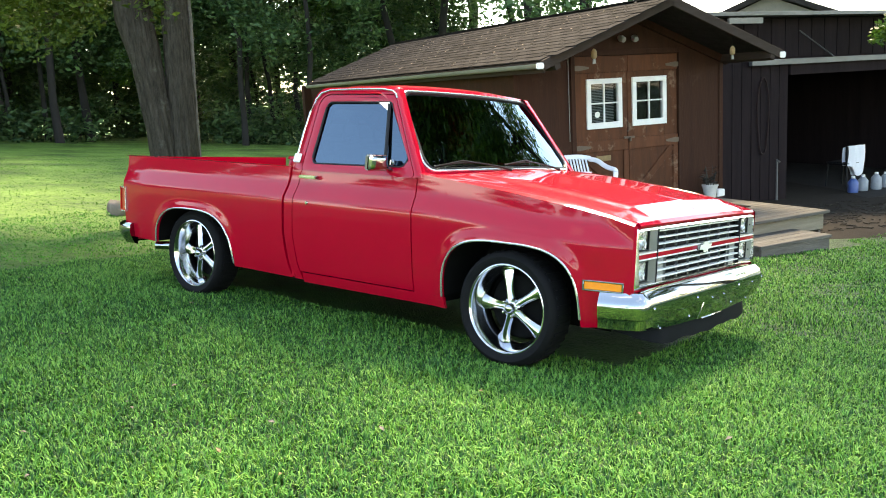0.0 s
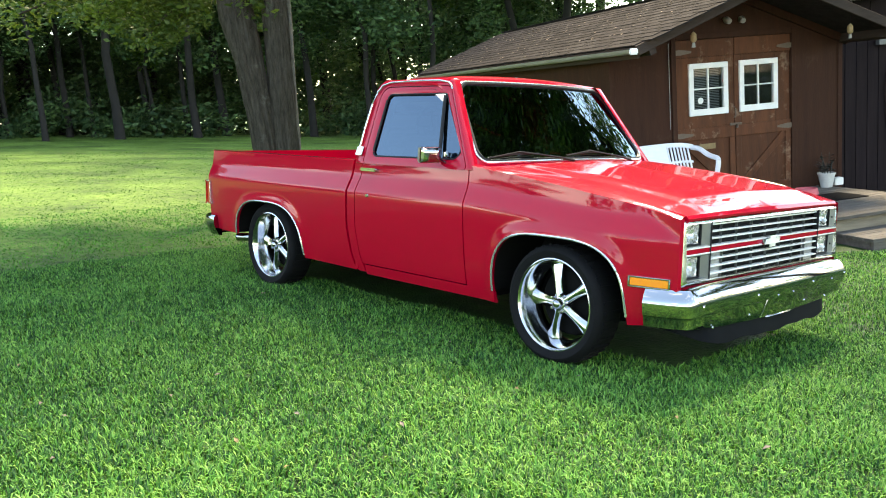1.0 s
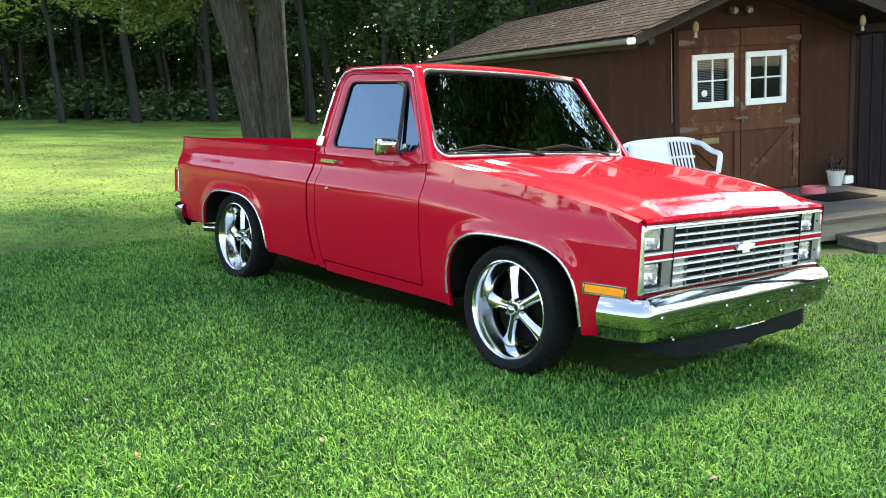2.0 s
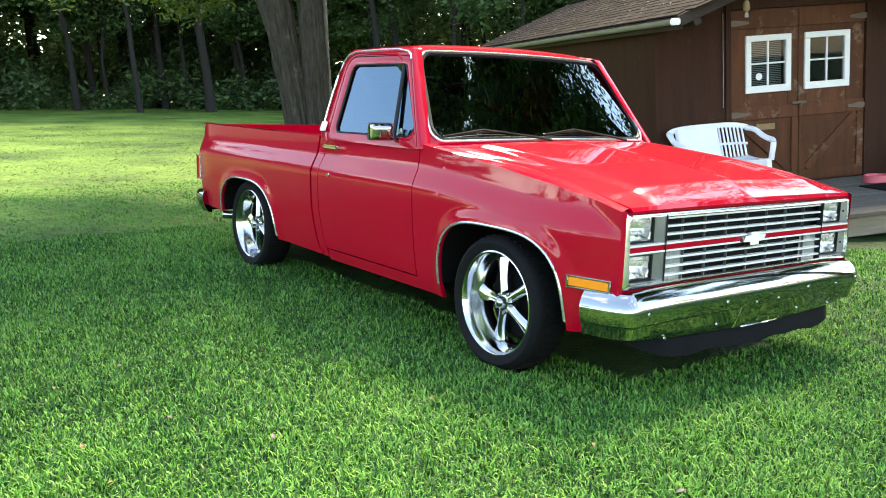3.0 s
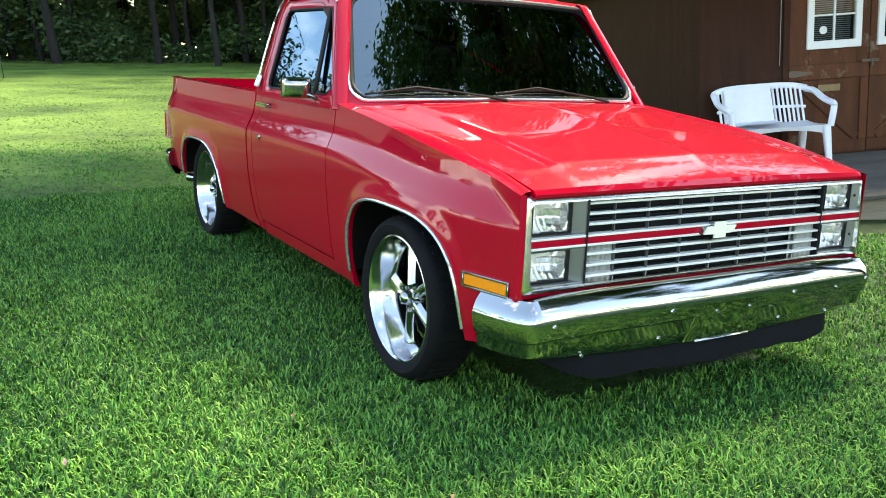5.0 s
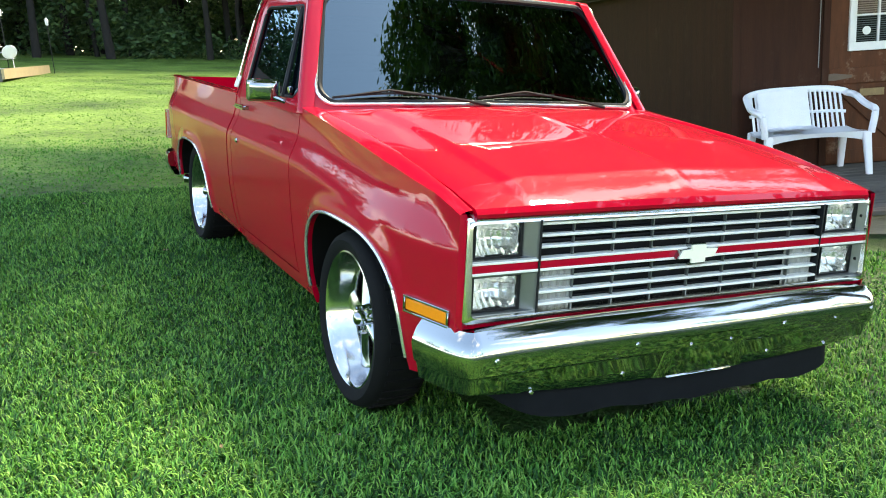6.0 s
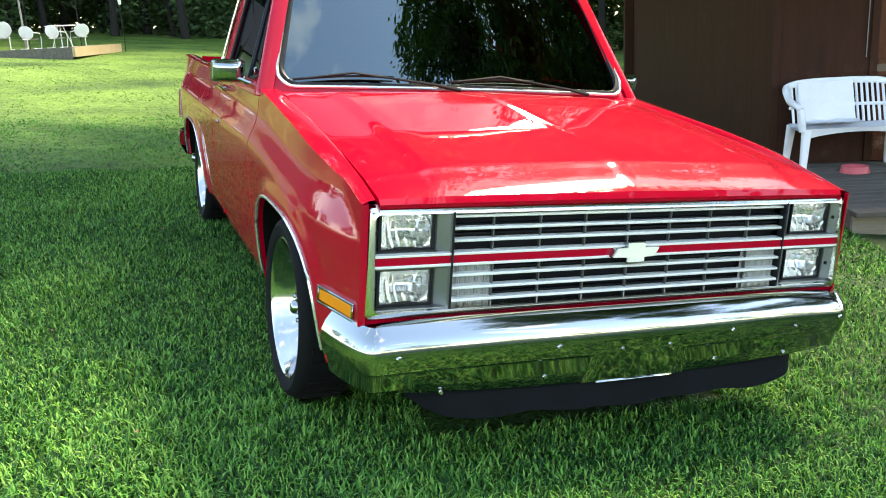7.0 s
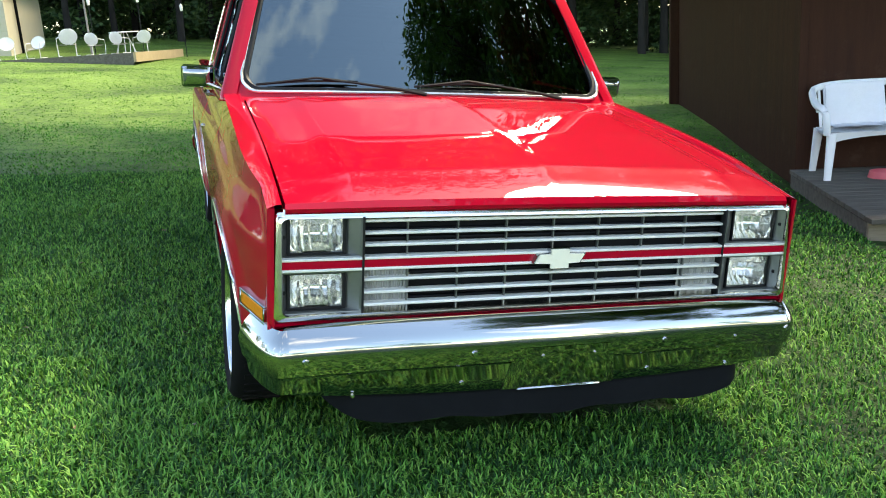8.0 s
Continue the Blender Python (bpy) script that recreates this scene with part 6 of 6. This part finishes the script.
cl = tagged(part("white_cloth", Geo().grid(lambda u, v: (-0.27 + 0.54 * u + 0.03 * math.sin(7 * v), (0.145 if v < 0.5 else 0.245) + 0.02 * math.sin(11 * u), 0.79 - 0.52 * abs(v - 0.5) * 2 * (0.9 + 0.2 * math.sin(5 * u))), 16, 20).grid(lambda u, v: (-0.27 + 0.54 * u + 0.03 * math.sin(7 * v), (0.139 if v < 0.5 else 0.251) + 0.02 * math.sin(11 * u), 0.793 - 0.52 * abs(v - 0.5) * 2 * (0.9 + 0.2 * math.sin(5 * u))), 16, 20), TOWEL, None, "white cloth hung over a chair in the garage", smooth=70), category="cloth")
cl.matrix_world = GI @ Matrix.Translation((8.36, 0.75, -0.02)) @ Matrix.Rotation(math.pi, 4, "Z") @ Matrix.Diagonal((0.78, 1, 1, 1))
for k, (x, y, h, mt) in enumerate(((7.66, 0.02, 0.27, BLUE), (7.96, 0.05, 0.27, JUG), (8.28, 0.02, 0.29, JUG), (8.62, 0.08, 0.26, JUG), (8.95, 0.03, 0.29, JUG))):
    j = group_empty("plastic_jug", GI @ Matrix.Translation((x, y, 0)), "blue plastic jug on the garage floor" if mt is BLUE else "milky plastic jug on the garage floor", "jug", "jugs in the garage")
    part("body", Geo().lathe([(0.0, 0.0), (0.085, 0.0), (0.09, 0.02), (0.09, h * 0.7), (0.04, h * 0.93), (0.03, h * 0.95), (0.03, h), (0.0, h)], 20), mt, j)
    part("cap", Geo().lathe([(0.0, h + 0.022), (0.034, h + 0.02), (0.034, h - 0.02)], 14), WHITE, j)
bx = tagged(part("blue_tub", Geo().lathe([(0.0, 0.0), (0.08, 0.0), (0.10, 0.13), (0.108, 0.13), (0.108, 0.145), (0.09, 0.14), (0.075, 0.02), (0.0, 0.02)], 20), BLUE, None, "small blue plastic tub standing by the deck"), category="tub")
bx.matrix_world = SHED @ Matrix.Translation((3.75, -1.2, lawn_z(-0.80, 8.15) + 0.10))
dirt = part("dirt_patch", Geo().grid(lambda u, v: (lambda x, y: (x, y, lawn_z(x, y) + 0.012 * math.sin(math.pi * u) * math.sin(math.pi * v) + 0.004))(*(SHED @ Vector((3.05 + 8.3 * u, -2.1 + 8.0 * v - 0.35 * math.sin(9 * u) * (1 - v), 0)))[:2]), 40, 36), DIRT, None, "bare dark dirt littered with bark before the garage", smooth=180)
tagged(dirt, category="ground", kind="structure")
rnd = random.Random(12)
chips = Geo()
for k in range(420):
    s_, o_ = rnd.uniform(3.15, 6.8), rnd.uniform(-1.9, 0.3)
    w = SHED @ Vector((s_, o_, 0))
    z = lawn_z(w.x, w.y) + 0.012
    a = rnd.uniform(0, 3.14)
    chips.box(-0.05, 0.05 * rnd.uniform(0.3, 1.8), -0.012, 0.012, 0, 0.010, Matrix.Translation((w.x, w.y, z)) @ Matrix.Rotation(a, 4, "Z"))
tagged(part("bark_litter", chips, BARK, None, "scattered bark and sticks on the dirt", smooth=0), category="litter", kind="stuff")


# ---- trees ----
def leaf_cloud(name, centres, radii, count, size, mat, seed, parent=None, flat=0.75):
    """Many small leaves gathered in clumps: each leaf a folded lozenge."""
    rng = np.random.default_rng(seed)
    centres, radii = np.array(centres, float), np.array(radii, float)
    w = radii ** 2
    pick = rng.choice(len(centres), count, p=w / w.sum())
    d = rng.normal(size=(count, 3))
    d /= np.linalg.norm(d, axis=1)[:, None]
    r = rng.uniform(0.35, 1.0, count) ** 0.6 * (1 + 0.22 * rng.normal(size=count))
    P = centres[pick] + d * (radii[pick] * r)[:, None] * np.array([1, 1, flat])
    a = rng.normal(size=(count, 3)) * np.array([1, 1, 0.55])
    a /= np.linalg.norm(a, axis=1)[:, None]
    b = np.cross(a, rng.normal(size=(count, 3)))
    b /= np.linalg.norm(b, axis=1)[:, None]
    s = size * rng.uniform(0.6, 1.35, count)[:, None]
    n = np.cross(a, b)
    V = np.stack([P - a * s, P + b * s * 0.45 + n * s * 0.12, P + a * s, P - b * s * 0.45 + n * s * 0.12], 1).astype(np.float32)
    me = bpy.data.meshes.new(name)
    me.vertices.add(count * 4)
    me.vertices.foreach_set("co", V.ravel())
    me.loops.add(count * 4)
    me.loops.foreach_set("vertex_index", np.arange(count * 4, dtype=np.int32))
    me.polygons.add(count)
    me.polygons.foreach_set("loop_start", np.arange(count, dtype=np.int32) * 4)
    me.update(calc_edges=True)
    me.materials.append(mat)
    ob = new(name, me)
    if parent:
        ob.parent = parent
    return ob


def limb(g, a, b, r0, r1, rnd, n=6, wob=0.06, sides=9):
    """A crooked tapering limb from a to b."""
    a, b = Vector(a), Vector(b)
    L = (b - a).length
    pts, tp = [], []
    for k in range(n + 1):
        t = k / n
        o = Vector((rnd.uniform(-1, 1), rnd.uniform(-1, 1), rnd.uniform(-0.4, 0.4))) * (wob * L * math.sin(math.pi * t))
        pts.append(a.lerp(b, t) + o)
        tp.append((r0 + (r1 - r0) * t) / r0 * (1.25 if t == 0 else 1.0))
    g.tube(pts, r0, sides, taper=tp)
    return pts


def make_tree(name, m, label, height, trunk_r, crown_z, crown_r, leaves, leaf_size, seed, bark=None, leaf=None, trunks=((0, 0, 0, 0),), limbs=9, clumps=26, group="", tight=1.0):
    rnd = random.Random(seed)
    t = group_empty(name, m, label, "tree", group)
    g = Geo()
    ends = []
    for ox, oy, lx, ly in trunks:
        top = Vector((ox + lx, oy + ly, height * 0.72))
        pts = limb(g, (ox, oy, -0.35), top, trunk_r, trunk_r * 0.30, rnd, 9, 0.018, 14)
        for k in range(limbs):
            f = rnd.uniform(0.0, 1.0)
            z0 = crown_z - crown_r * 0.7 + (height * 0.72 - crown_z + crown_r * 0.7) * f
            z0 = max(0.28 * height, min(z0, height * 0.70))
            base = Vector((ox, oy, 0)).lerp(Vector((top.x, top.y, 0)), z0 / (height * 0.72))
            base.z = z0
            a = 2 * math.pi * (k + rnd.uniform(-0.3, 0.3)) / limbs
            ln = crown_r * rnd.uniform(0.55, 0.95)
            end = base + Vector((math.cos(a) * ln, math.sin(a) * ln, rnd.uniform(0.15, 0.6) * ln))
            br = limb(g, base, end, trunk_r * 0.30, trunk_r * 0.07, rnd, 5, 0.10, 6)
            ends += [br[3], br[-1]]
            for j in range(2):
                e2 = br[3] + Vector((rnd.uniform(-1, 1), rnd.uniform(-1, 1), rnd.uniform(-0.2, 0.7))) * ln * 0.45
                limb(g, br[3], e2, trunk_r * 0.10, trunk_r * 0.03, rnd, 3, 0.1, 5)
                ends.append(e2)
    part("trunk", g, bark or BARK, t, smooth=60)
    C = [tuple(e) for e in ends]
    R_ = [crown_r * rnd.uniform(0.16, 0.30) for _ in ends]
    for k in range(clumps):
        a, q = rnd.uniform(0, 6.283), rnd.uniform(-0.75, 1.0)
        rr = crown_r * math.sqrt(max(0.05, 1 - q * q)) * rnd.uniform(0.45, 0.95)
        C.append((rr * math.cos(a), rr * math.sin(a), crown_z + q * (height - crown_z) * 0.95))
        R_.append(crown_r * rnd.uniform(0.18, 0.34))
    leaf_cloud("crown", C, [r * tight for r in R_], leaves, leaf_size, leaf or LEAF, seed, t)
    return t


# the double-trunked tree behind the truck's bed
near_tree = make_tree("tree", Matrix.Translation((-6.95, 1.75, lawn_z(-6.95, 1.75))), "large double-trunked tree with furrowed grey bark on the lawn", 12.0, 0.13, 7.6, 4.2, 34000, 0.085, 21, trunks=((-0.09, -0.13, -0.33, -0.48), (0.03, 0.05, 0.11, 0.16)), limbs=9, clumps=24)
def bark_sheet(x0, y0, lx, ly, prof, seed_, top):
    """A furrowed trunk skin: ridges run up it, broken here and there."""
    def fn(u, v):
        z = -0.35 + (top + 0.35) * v
        a = 2 * math.pi * u
        r = interp(z, prof)
        k = noise.noise((math.cos(a) * 5.5 + seed_, math.sin(a) * 5.5, z * 0.9))
        k2 = noise.noise((math.cos(a) * 13 + seed_, math.sin(a) * 13, z * 2.6))
        r *= 1 + 0.20 * (0.6 - 2 * abs(k)) + 0.09 * k2 + 0.10 * math.exp(-max(0, z) * 3.0) * math.cos(5 * a + seed_)
        lz = z * smoothstep(0.2, 2.2, z)
        return (x0 + lx * lz + r * math.cos(a), y0 + ly * lz + r * math.sin(a), z)
    return Geo().grid(fn, 84, 90, wrap=True)


part("lower_bark", bark_sheet(-0.09, -0.13, -0.035, -0.051, [(-0.35, 0.235), (0.2, 0.185), (1.2, 0.172), (4.5, 0.15)], 1.3, 5.0), BARK, near_tree, smooth=180)
part("lower_bark", bark_sheet(0.03, 0.05, 0.012, 0.017, [(-0.35, 0.225), (0.2, 0.178), (1.2, 0.162), (4.5, 0.14)], 7.9, 5.0), BARK, near_tree, smooth=180)
part("pale_vine", Geo().tube([(0.15, 0.18, -0.3), (0.14, 0.19, 0.8), (0.15, 0.21, 1.7), (0.18, 0.24, 2.6), (0.17, 0.25, 4.6)], 0.030, 7, taper=[1.2, 1, 0.9, 0.9, 0.7]), DECK, near_tree, "pale dried vine stem up the trunk")
g = Geo()
low = []
rnd = random.Random(3)
for tip in ((-1.0, -1.15, 2.5), (-1.5, -1.0, 2.8), (-0.7, -0.9, 2.65), (-1.9, -1.5, 3.0), (-1.2, -1.7, 2.8), (-0.1, -0.05, 2.75), (-2.4, -2.3, 2.9)):
    pts = limb(g, (-0.25, -0.3, 3.6), tip, 0.05, 0.012, rnd, 5, 0.08, 6)
    low += [pts[3], pts[4], pts[5]]
br = part("low_branch", g, BARK, near_tree, smooth=60)
leaf_cloud("hanging_leaves", [tuple(p) for p in low], [0.40] * len(low), 5600, 0.045, LEAF_LIT, 31, near_tree)
# tall tree near the garage, whose crown hangs over the yard
make_tree("tree", Matrix.Translation((4.2, 9.9, lawn_z(4.2, 9.9))), "tall leafy tree beside the garage", 20.5, 0.34, 11.5, 5.8, 115000, 0.108, 22, limbs=17, clumps=60, tight=0.74)
make_tree("tree", Matrix.Translation((0.8, 14.5, lawn_z(0.8, 14.5))), "tall dark tree behind the garage", 19.0, 0.30, 11.0, 5.0, 24000, 0.12, 27, limbs=12, clumps=30)
twigs = leaf_cloud("overhanging_leaves", [tuple(SHED @ Vector(p)) for p in ((7.05, 0.2, 2.12), (7.25, 0.2, 2.30), (7.35, 0.1, 2.50), (7.5, 0.3, 2.2))], [0.14, 0.18, 0.16, 0.25], 420, 0.05, LEAF, 41)
tagged(twigs, "leafy low twigs hanging beside the garage", "foliage", kind="stuff")

# forest round the field: a few tree shapes, set out again and again
FOREST = "forest trees"
shapes = []
for k in range(4):
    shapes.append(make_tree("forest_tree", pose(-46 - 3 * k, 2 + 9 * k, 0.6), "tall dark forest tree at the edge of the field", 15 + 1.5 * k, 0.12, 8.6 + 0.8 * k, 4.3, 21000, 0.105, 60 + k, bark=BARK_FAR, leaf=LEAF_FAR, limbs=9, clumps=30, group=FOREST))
rnd = random.Random(17)
spots = []
for ring, (rad, step_deg) in enumerate(((41, 5.2), (47, 5.0), (56, 4.8))):
    a = 119.0
    while a < 222:
        if a > 193 and ring > 1:
            break
        spots.append((rad + rnd.uniform(-2, 2) - (6 if a < 128 else 0) - (10 if a < 118 else 0), a + rnd.uniform(-1.2, 1.2)))
        a += step_deg
# open woods the other way round, behind the camera's start
for rad, step_deg in ((80, 8.0),):
    a = 228.0
    while a < 438:
        spots.append((rad + rnd.uniform(-4, 4), a + rnd.uniform(-2, 2)))
        a += step_deg
for i, (rad, a) in enumerate(spots):
    x, y = rad * math.cos(radians(a)), rad * math.sin(radians(a))
    sc = rnd.uniform(0.85, 1.25) * (1.4 if rad > 53 and a < 193 else 1.0) * (0.36 if 193 < a < 225 else 1.9 if a < 131 else 1.55 if a < 165 else 1.35 if a < 193 else 1.0)
    m = Matrix.Translation((x, y, lawn_z(x, y) - 0.1)) @ Matrix.Rotation(rnd.uniform(0, 6.28), 4, "Z")
    copy_thing(shapes[i % 4], m @ Matrix.Scale(sc, 4))
for k, sh in enumerate(shapes):
    a = 150 + 9 * k
    x, y = 45 * math.cos(radians(a)), 45 * math.sin(radians(a))
    sh.matrix_world = Matrix.Translation((x, y, lawn_z(x, y) - 0.1))
# brush at the forest's foot, leaves hanging over it, and the dark depth behind, with trunks between
rnd = random.Random(23)


def polar(rad, a, z):
    x, y = rad * math.cos(radians(a)), rad * math.sin(radians(a))
    return (x, y, lawn_z(x, y) + z)


C, R_ = [], []
for k in range(420):
    a = rnd.uniform(118, 208)
    rad = rnd.uniform(43, 60)
    C.append(polar(rad - (7 if a < 128 else 0), a, rnd.uniform(0.0, 1.0 + (rad - 43) * 0.32 if a < 175 else 3.4)))
    R_.append(rnd.uniform(0.6, 1.7))
for k in range(330):
    a = rnd.uniform(128, 208)
    C.append(polar(rnd.uniform(43, 60), a, rnd.uniform(4.2, 9.0)))
    R_.append(rnd.uniform(1.0, 2.3))
brush = leaf_cloud("forest_undergrowth", C, R_, 180000, 0.16, LEAF_FAR, 71)
C, R_ = [], []
for k in range(26):
    a = rnd.uniform(128, 196)
    C.append(polar(rnd.uniform(42, 54), a, rnd.uniform(4.0, 8.5)))
    R_.append(rnd.uniform(0.7, 1.5))
for k in range(16):
    a = rnd.uniform(126, 160)
    C.append(polar(rnd.uniform(58, 61), a, rnd.uniform(1.2, 3.8)))
    R_.append(rnd.uniform(0.5, 1.0))
# the LEAF colour, not LEAF_FAR, stands in for sun on these clumps
sunlit = leaf_cloud("sunlit_boughs", C, R_, 16000, 0.15, LEAF, 73)
tagged(sunlit, "sunlit green boughs among the dark forest trees", "foliage", kind="stuff")
C, R_ = [], []
for k in range(560):
    a = rnd.uniform(119, 216)
    C.append(polar(rnd.uniform(62, 74), a, rnd.uniform(0.5, 3.2 if a < 131 else 13.0 if a < 190 else 7.5)))
    R_.append(rnd.uniform(1.8, 3.4))
for k in range(230):
    a = rnd.uniform(119, 216)
    C.append(polar(rnd.uniform(61, 66), a, rnd.uniform(0.2, 2.6)))
    R_.append(rnd.uniform(1.2, 2.2))
deep = leaf_cloud("deep_forest", C, R_, 75000, 0.45, LEAF_FAR, 72)
# slim bare trunks standing in the forest's edge
for k in range(24):
    a = rnd.uniform(119, 192)
    rad = rnd.uniform(43, 60)
    if k == 0:
        slim = group_empty("slim_tree", pose(0, 0, 0), "slim dark bare-limbed tree at the forest edge", "tree", "slim forest trees")
        g = Geo()
        limb(g, (0, 0, -0.3), (0.5, 0.2, 16), 0.15, 0.06, rnd, 8, 0.015, 9)
        for j in range(7):
            z = rnd.uniform(3.5, 13)
            q = rnd.uniform(0, 6.28)
            limb(g, (0.03 * z, 0.012 * z, z), (0.03 * z + 1.6 * math.cos(q), 1.6 * math.sin(q), z + rnd.uniform(-0.3, 0.9)), 0.04, 0.012, rnd, 4, 0.08, 5)
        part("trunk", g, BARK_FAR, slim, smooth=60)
        slim.matrix_world = Matrix.Translation(polar(rad, a, -0.1))
    else:
        copy_thing(slim, Matrix.Translation(polar(rad, a, -0.1)) @ Matrix.Rotation(rnd.uniform(0, 6.28), 4, "Z") @ Matrix.Scale(rnd.uniform(0.8, 1.5), 4))
tagged(deep, "dark deep forest behind the first trees", "forest", kind="stuff")
tagged(brush, "dense dark undergrowth along the forest edge", "undergrowth", kind="stuff")

# ---- far end of the field: plank terrace with white garden chairs, cream house ----
TZ = 1.22
terrace = group_empty("terrace", pose(-24.6, -2.9, 0, 0, 0, 0), "low pale plank terrace with a bare lumber edge", "terrace")
for k in range(20):
    part("plank", Geo().box(-3.2, 2.1, -2.6 + 0.20 * k, -2.6 + 0.20 * k + 0.19, TZ - 0.04, TZ, pose(0, 0, 0, 0, 0, -14), 0.0), DECK, terrace, smooth=0)
part("edge_board", Geo().box(2.10, 2.16, -2.6, 1.4, TZ - 0.30, TZ + 0.01, pose(0, 0, 0, 0, 0, -14)), DECK, terrace, smooth=0)
part("end_board", Geo().box(-3.2, 2.16, 1.405, 1.47, TZ - 0.24, TZ + 0.02, pose(0, 0, 0, 0, 0, -14)), PALE_WOOD, terrace, smooth=0)


def garden_chair(m):
    c = group_empty("garden_chair", m, "white metal shell-back garden chair on the terrace", "chair", "white chairs on the terrace")
    part("seat", Geo().grid(lambda u, v: (-0.26 + 0.52 * u, -0.24 + 0.48 * v, 0.42 - 0.03 * math.sin(math.pi * u)), 8, 6).grid(lambda u, v: (-0.26 + 0.52 * u, -0.24 + 0.48 * v, 0.40 - 0.03 * math.sin(math.pi * u)), 8, 6), WHITE, c)
    part("shell_back", Geo().grid(lambda u, v: (-0.30 * math.cos(math.pi * v) * math.sqrt(max(0.02, 1 - (2 * u - 1) ** 2 * 0.9)), 0.24 + 0.14 * u + 0.05 * abs(math.cos(math.pi * v)) * -1, 0.40 + 0.52 * u), 10, 10).grid(lambda u, v: (-0.30 * math.cos(math.pi * v) * math.sqrt(max(0.02, 1 - (2 * u - 1) ** 2 * 0.9)), 0.26 + 0.14 * u + 0.05 * abs(math.cos(math.pi * v)) * -1, 0.40 + 0.52 * u), 10, 10), WHITE, c)
    for e in (-1, 1):
        part("arm", Geo().tube([(0.28 * e, 0.24, 0.66), (0.31 * e, 0.05, 0.64), (0.31 * e, -0.22, 0.62), (0.30 * e, -0.30, 0.40), (0.29 * e, -0.26, 0.02), (0.29 * e, 0.30, 0.02)], 0.018, 6), WHITE, c)
    return c


first = garden_chair(pose(-23.9, -3.82, TZ, 0, 0, -75) @ Matrix.Scale(0.82, 4))
for x, y, rz in ((-24.1, -3.12, -115), (-24.3, -2.46, -120), (-24.2, -1.84, -70), (-24.6, -4.75, 70), (-23.6, -5.35, 95)):
    copy_thing(first, pose(x, y, TZ, 0, 0, rz) @ Matrix.Scale(0.82, 4))
tb = group_empty("garden_table", pose(-25.0, -2.35, TZ), "small white garden table on the terrace", "table")
part("tabletop", Geo().lathe([(0.0, 0.62), (0.42, 0.62), (0.43, 0.60), (0.0, 0.59)], 24), WHITE, tb)
for k in range(3):
    a = 2.094 * k
    part("leg", Geo().tube([(0.08 * math.cos(a), 0.08 * math.sin(a), 0.6), (0.32 * math.cos(a), 0.32 * math.sin(a), 0.0)], 0.015, 6), WHITE, tb)
for x, y in ((-25.2, -1.85), (-25.6, -3.25), (-26.9, -0.6)):
    tp = group_empty("garden_torch", pose(x, y, TZ if x > -26.5 else lawn_z(x, y)), "tall garden torch with a pale top", "torch", "torches round the terrace")
    part("pole", Geo().tube([(0, 0, -0.05), (0, 0, 1.45)], 0.014, 6), BLACK, tp)
    part("canister", Geo().lathe([(0.0, 1.43), (0.04, 1.45), (0.055, 1.60), (0.02, 1.66), (0.0, 1.67)], 12), WHITE, tp)
um = group_empty("parasol_pole", pose(-24.9, -3.30, TZ), "grey parasol pole standing on the terrace", "pole")
part("pole", Geo().tube([(0, 0, 0), (-0.12, -0.05, 2.9)], 0.028, 8), GUTTER, um)
house = group_empty("house", pose(-26.2, -5.65, 0.6), "cream-sided house at the end of the field", "house")
part("wall", Geo().box(-8.0, 0.0, -9.0, 0.0, 0.0, 3.4), CREAM, house, smooth=0)
for k in range(14):
    part("siding_board", Geo().box(0.001, 0.014, -9.0, 0.0, 0.40 + 0.21 * k, 0.60 + 0.21 * k, None, 0.004), CREAM, house, smooth=0)
part("downpipe", Geo().tube([(-1.7, 0.07, 3.3), (-1.9, 0.07, 0.3)], 0.045, 8), DARK, house)
part("roof", Geo().prism([(-8.6, 3.3), (0.6, 3.3), (-4.0, 5.6)], -9.6, 0.6), SHINGLE, house, smooth=0)
# fieldstones lying on the grass behind the truck
rnd = random.Random(5)
for x, y, r in ((-8.80, 1.82, 0.12), (-8.42, 1.66, 0.14)):
    g = Geo().grid(lambda u, v: (lambda th, ph: (lambda q: (q * math.sin(ph) * math.cos(th), q * math.sin(ph) * math.sin(th) * 0.85, q * math.cos(ph) * 0.95))(r * (1 + 0.22 * noise.noise((3 * math.cos(th) * math.sin(ph) + x, 3 * math.sin(th) * math.sin(ph), 3 * math.cos(ph))))))(2 * math.pi * u, 0.001 + 3.139 * v), 14, 10)
    st = tagged(part("fieldstone", g, STONE, None, "pale rounded fieldstone lying on the lawn", smooth=60), category="stone", group="stones on the lawn")
    st.matrix_world = pose(x, y, lawn_z(x, y) + r * 0.55)
# fallen pale leaves on the lawn and the shed roof
rnd = random.Random(6)
for k in range(30):
    x, y = rnd.uniform(-5.0, 1.6), rnd.uniform(-3.6, -1.1)
    a = rnd.uniform(0, 6.28)
    w = rnd.uniform(0.012, 0.022)
    g = Geo().add([(-w, 0, 0.0), (-w * 0.2, w * 0.5, 0.006), (w, 0, 0.004), (-w * 0.2, -w * 0.5, 0.008), (-w, 0, -0.002), (-w * 0.2, w * 0.5, 0.004), (w, 0, 0.002), (-w * 0.2, -w * 0.5, 0.006)], [(0, 1, 2, 3), (7, 6, 5, 4)])
    lf = tagged(part("fallen_leaf", g, STONE if k % 3 else STRAW, None, "pale fallen leaf on the grass", smooth=0), category="leaf", group="fallen leaves")
    lf.matrix_world = pose(x, y, lawn_z(x, y) + 0.032, rnd.uniform(-20, 20), rnd.uniform(-20, 20), math.degrees(a))
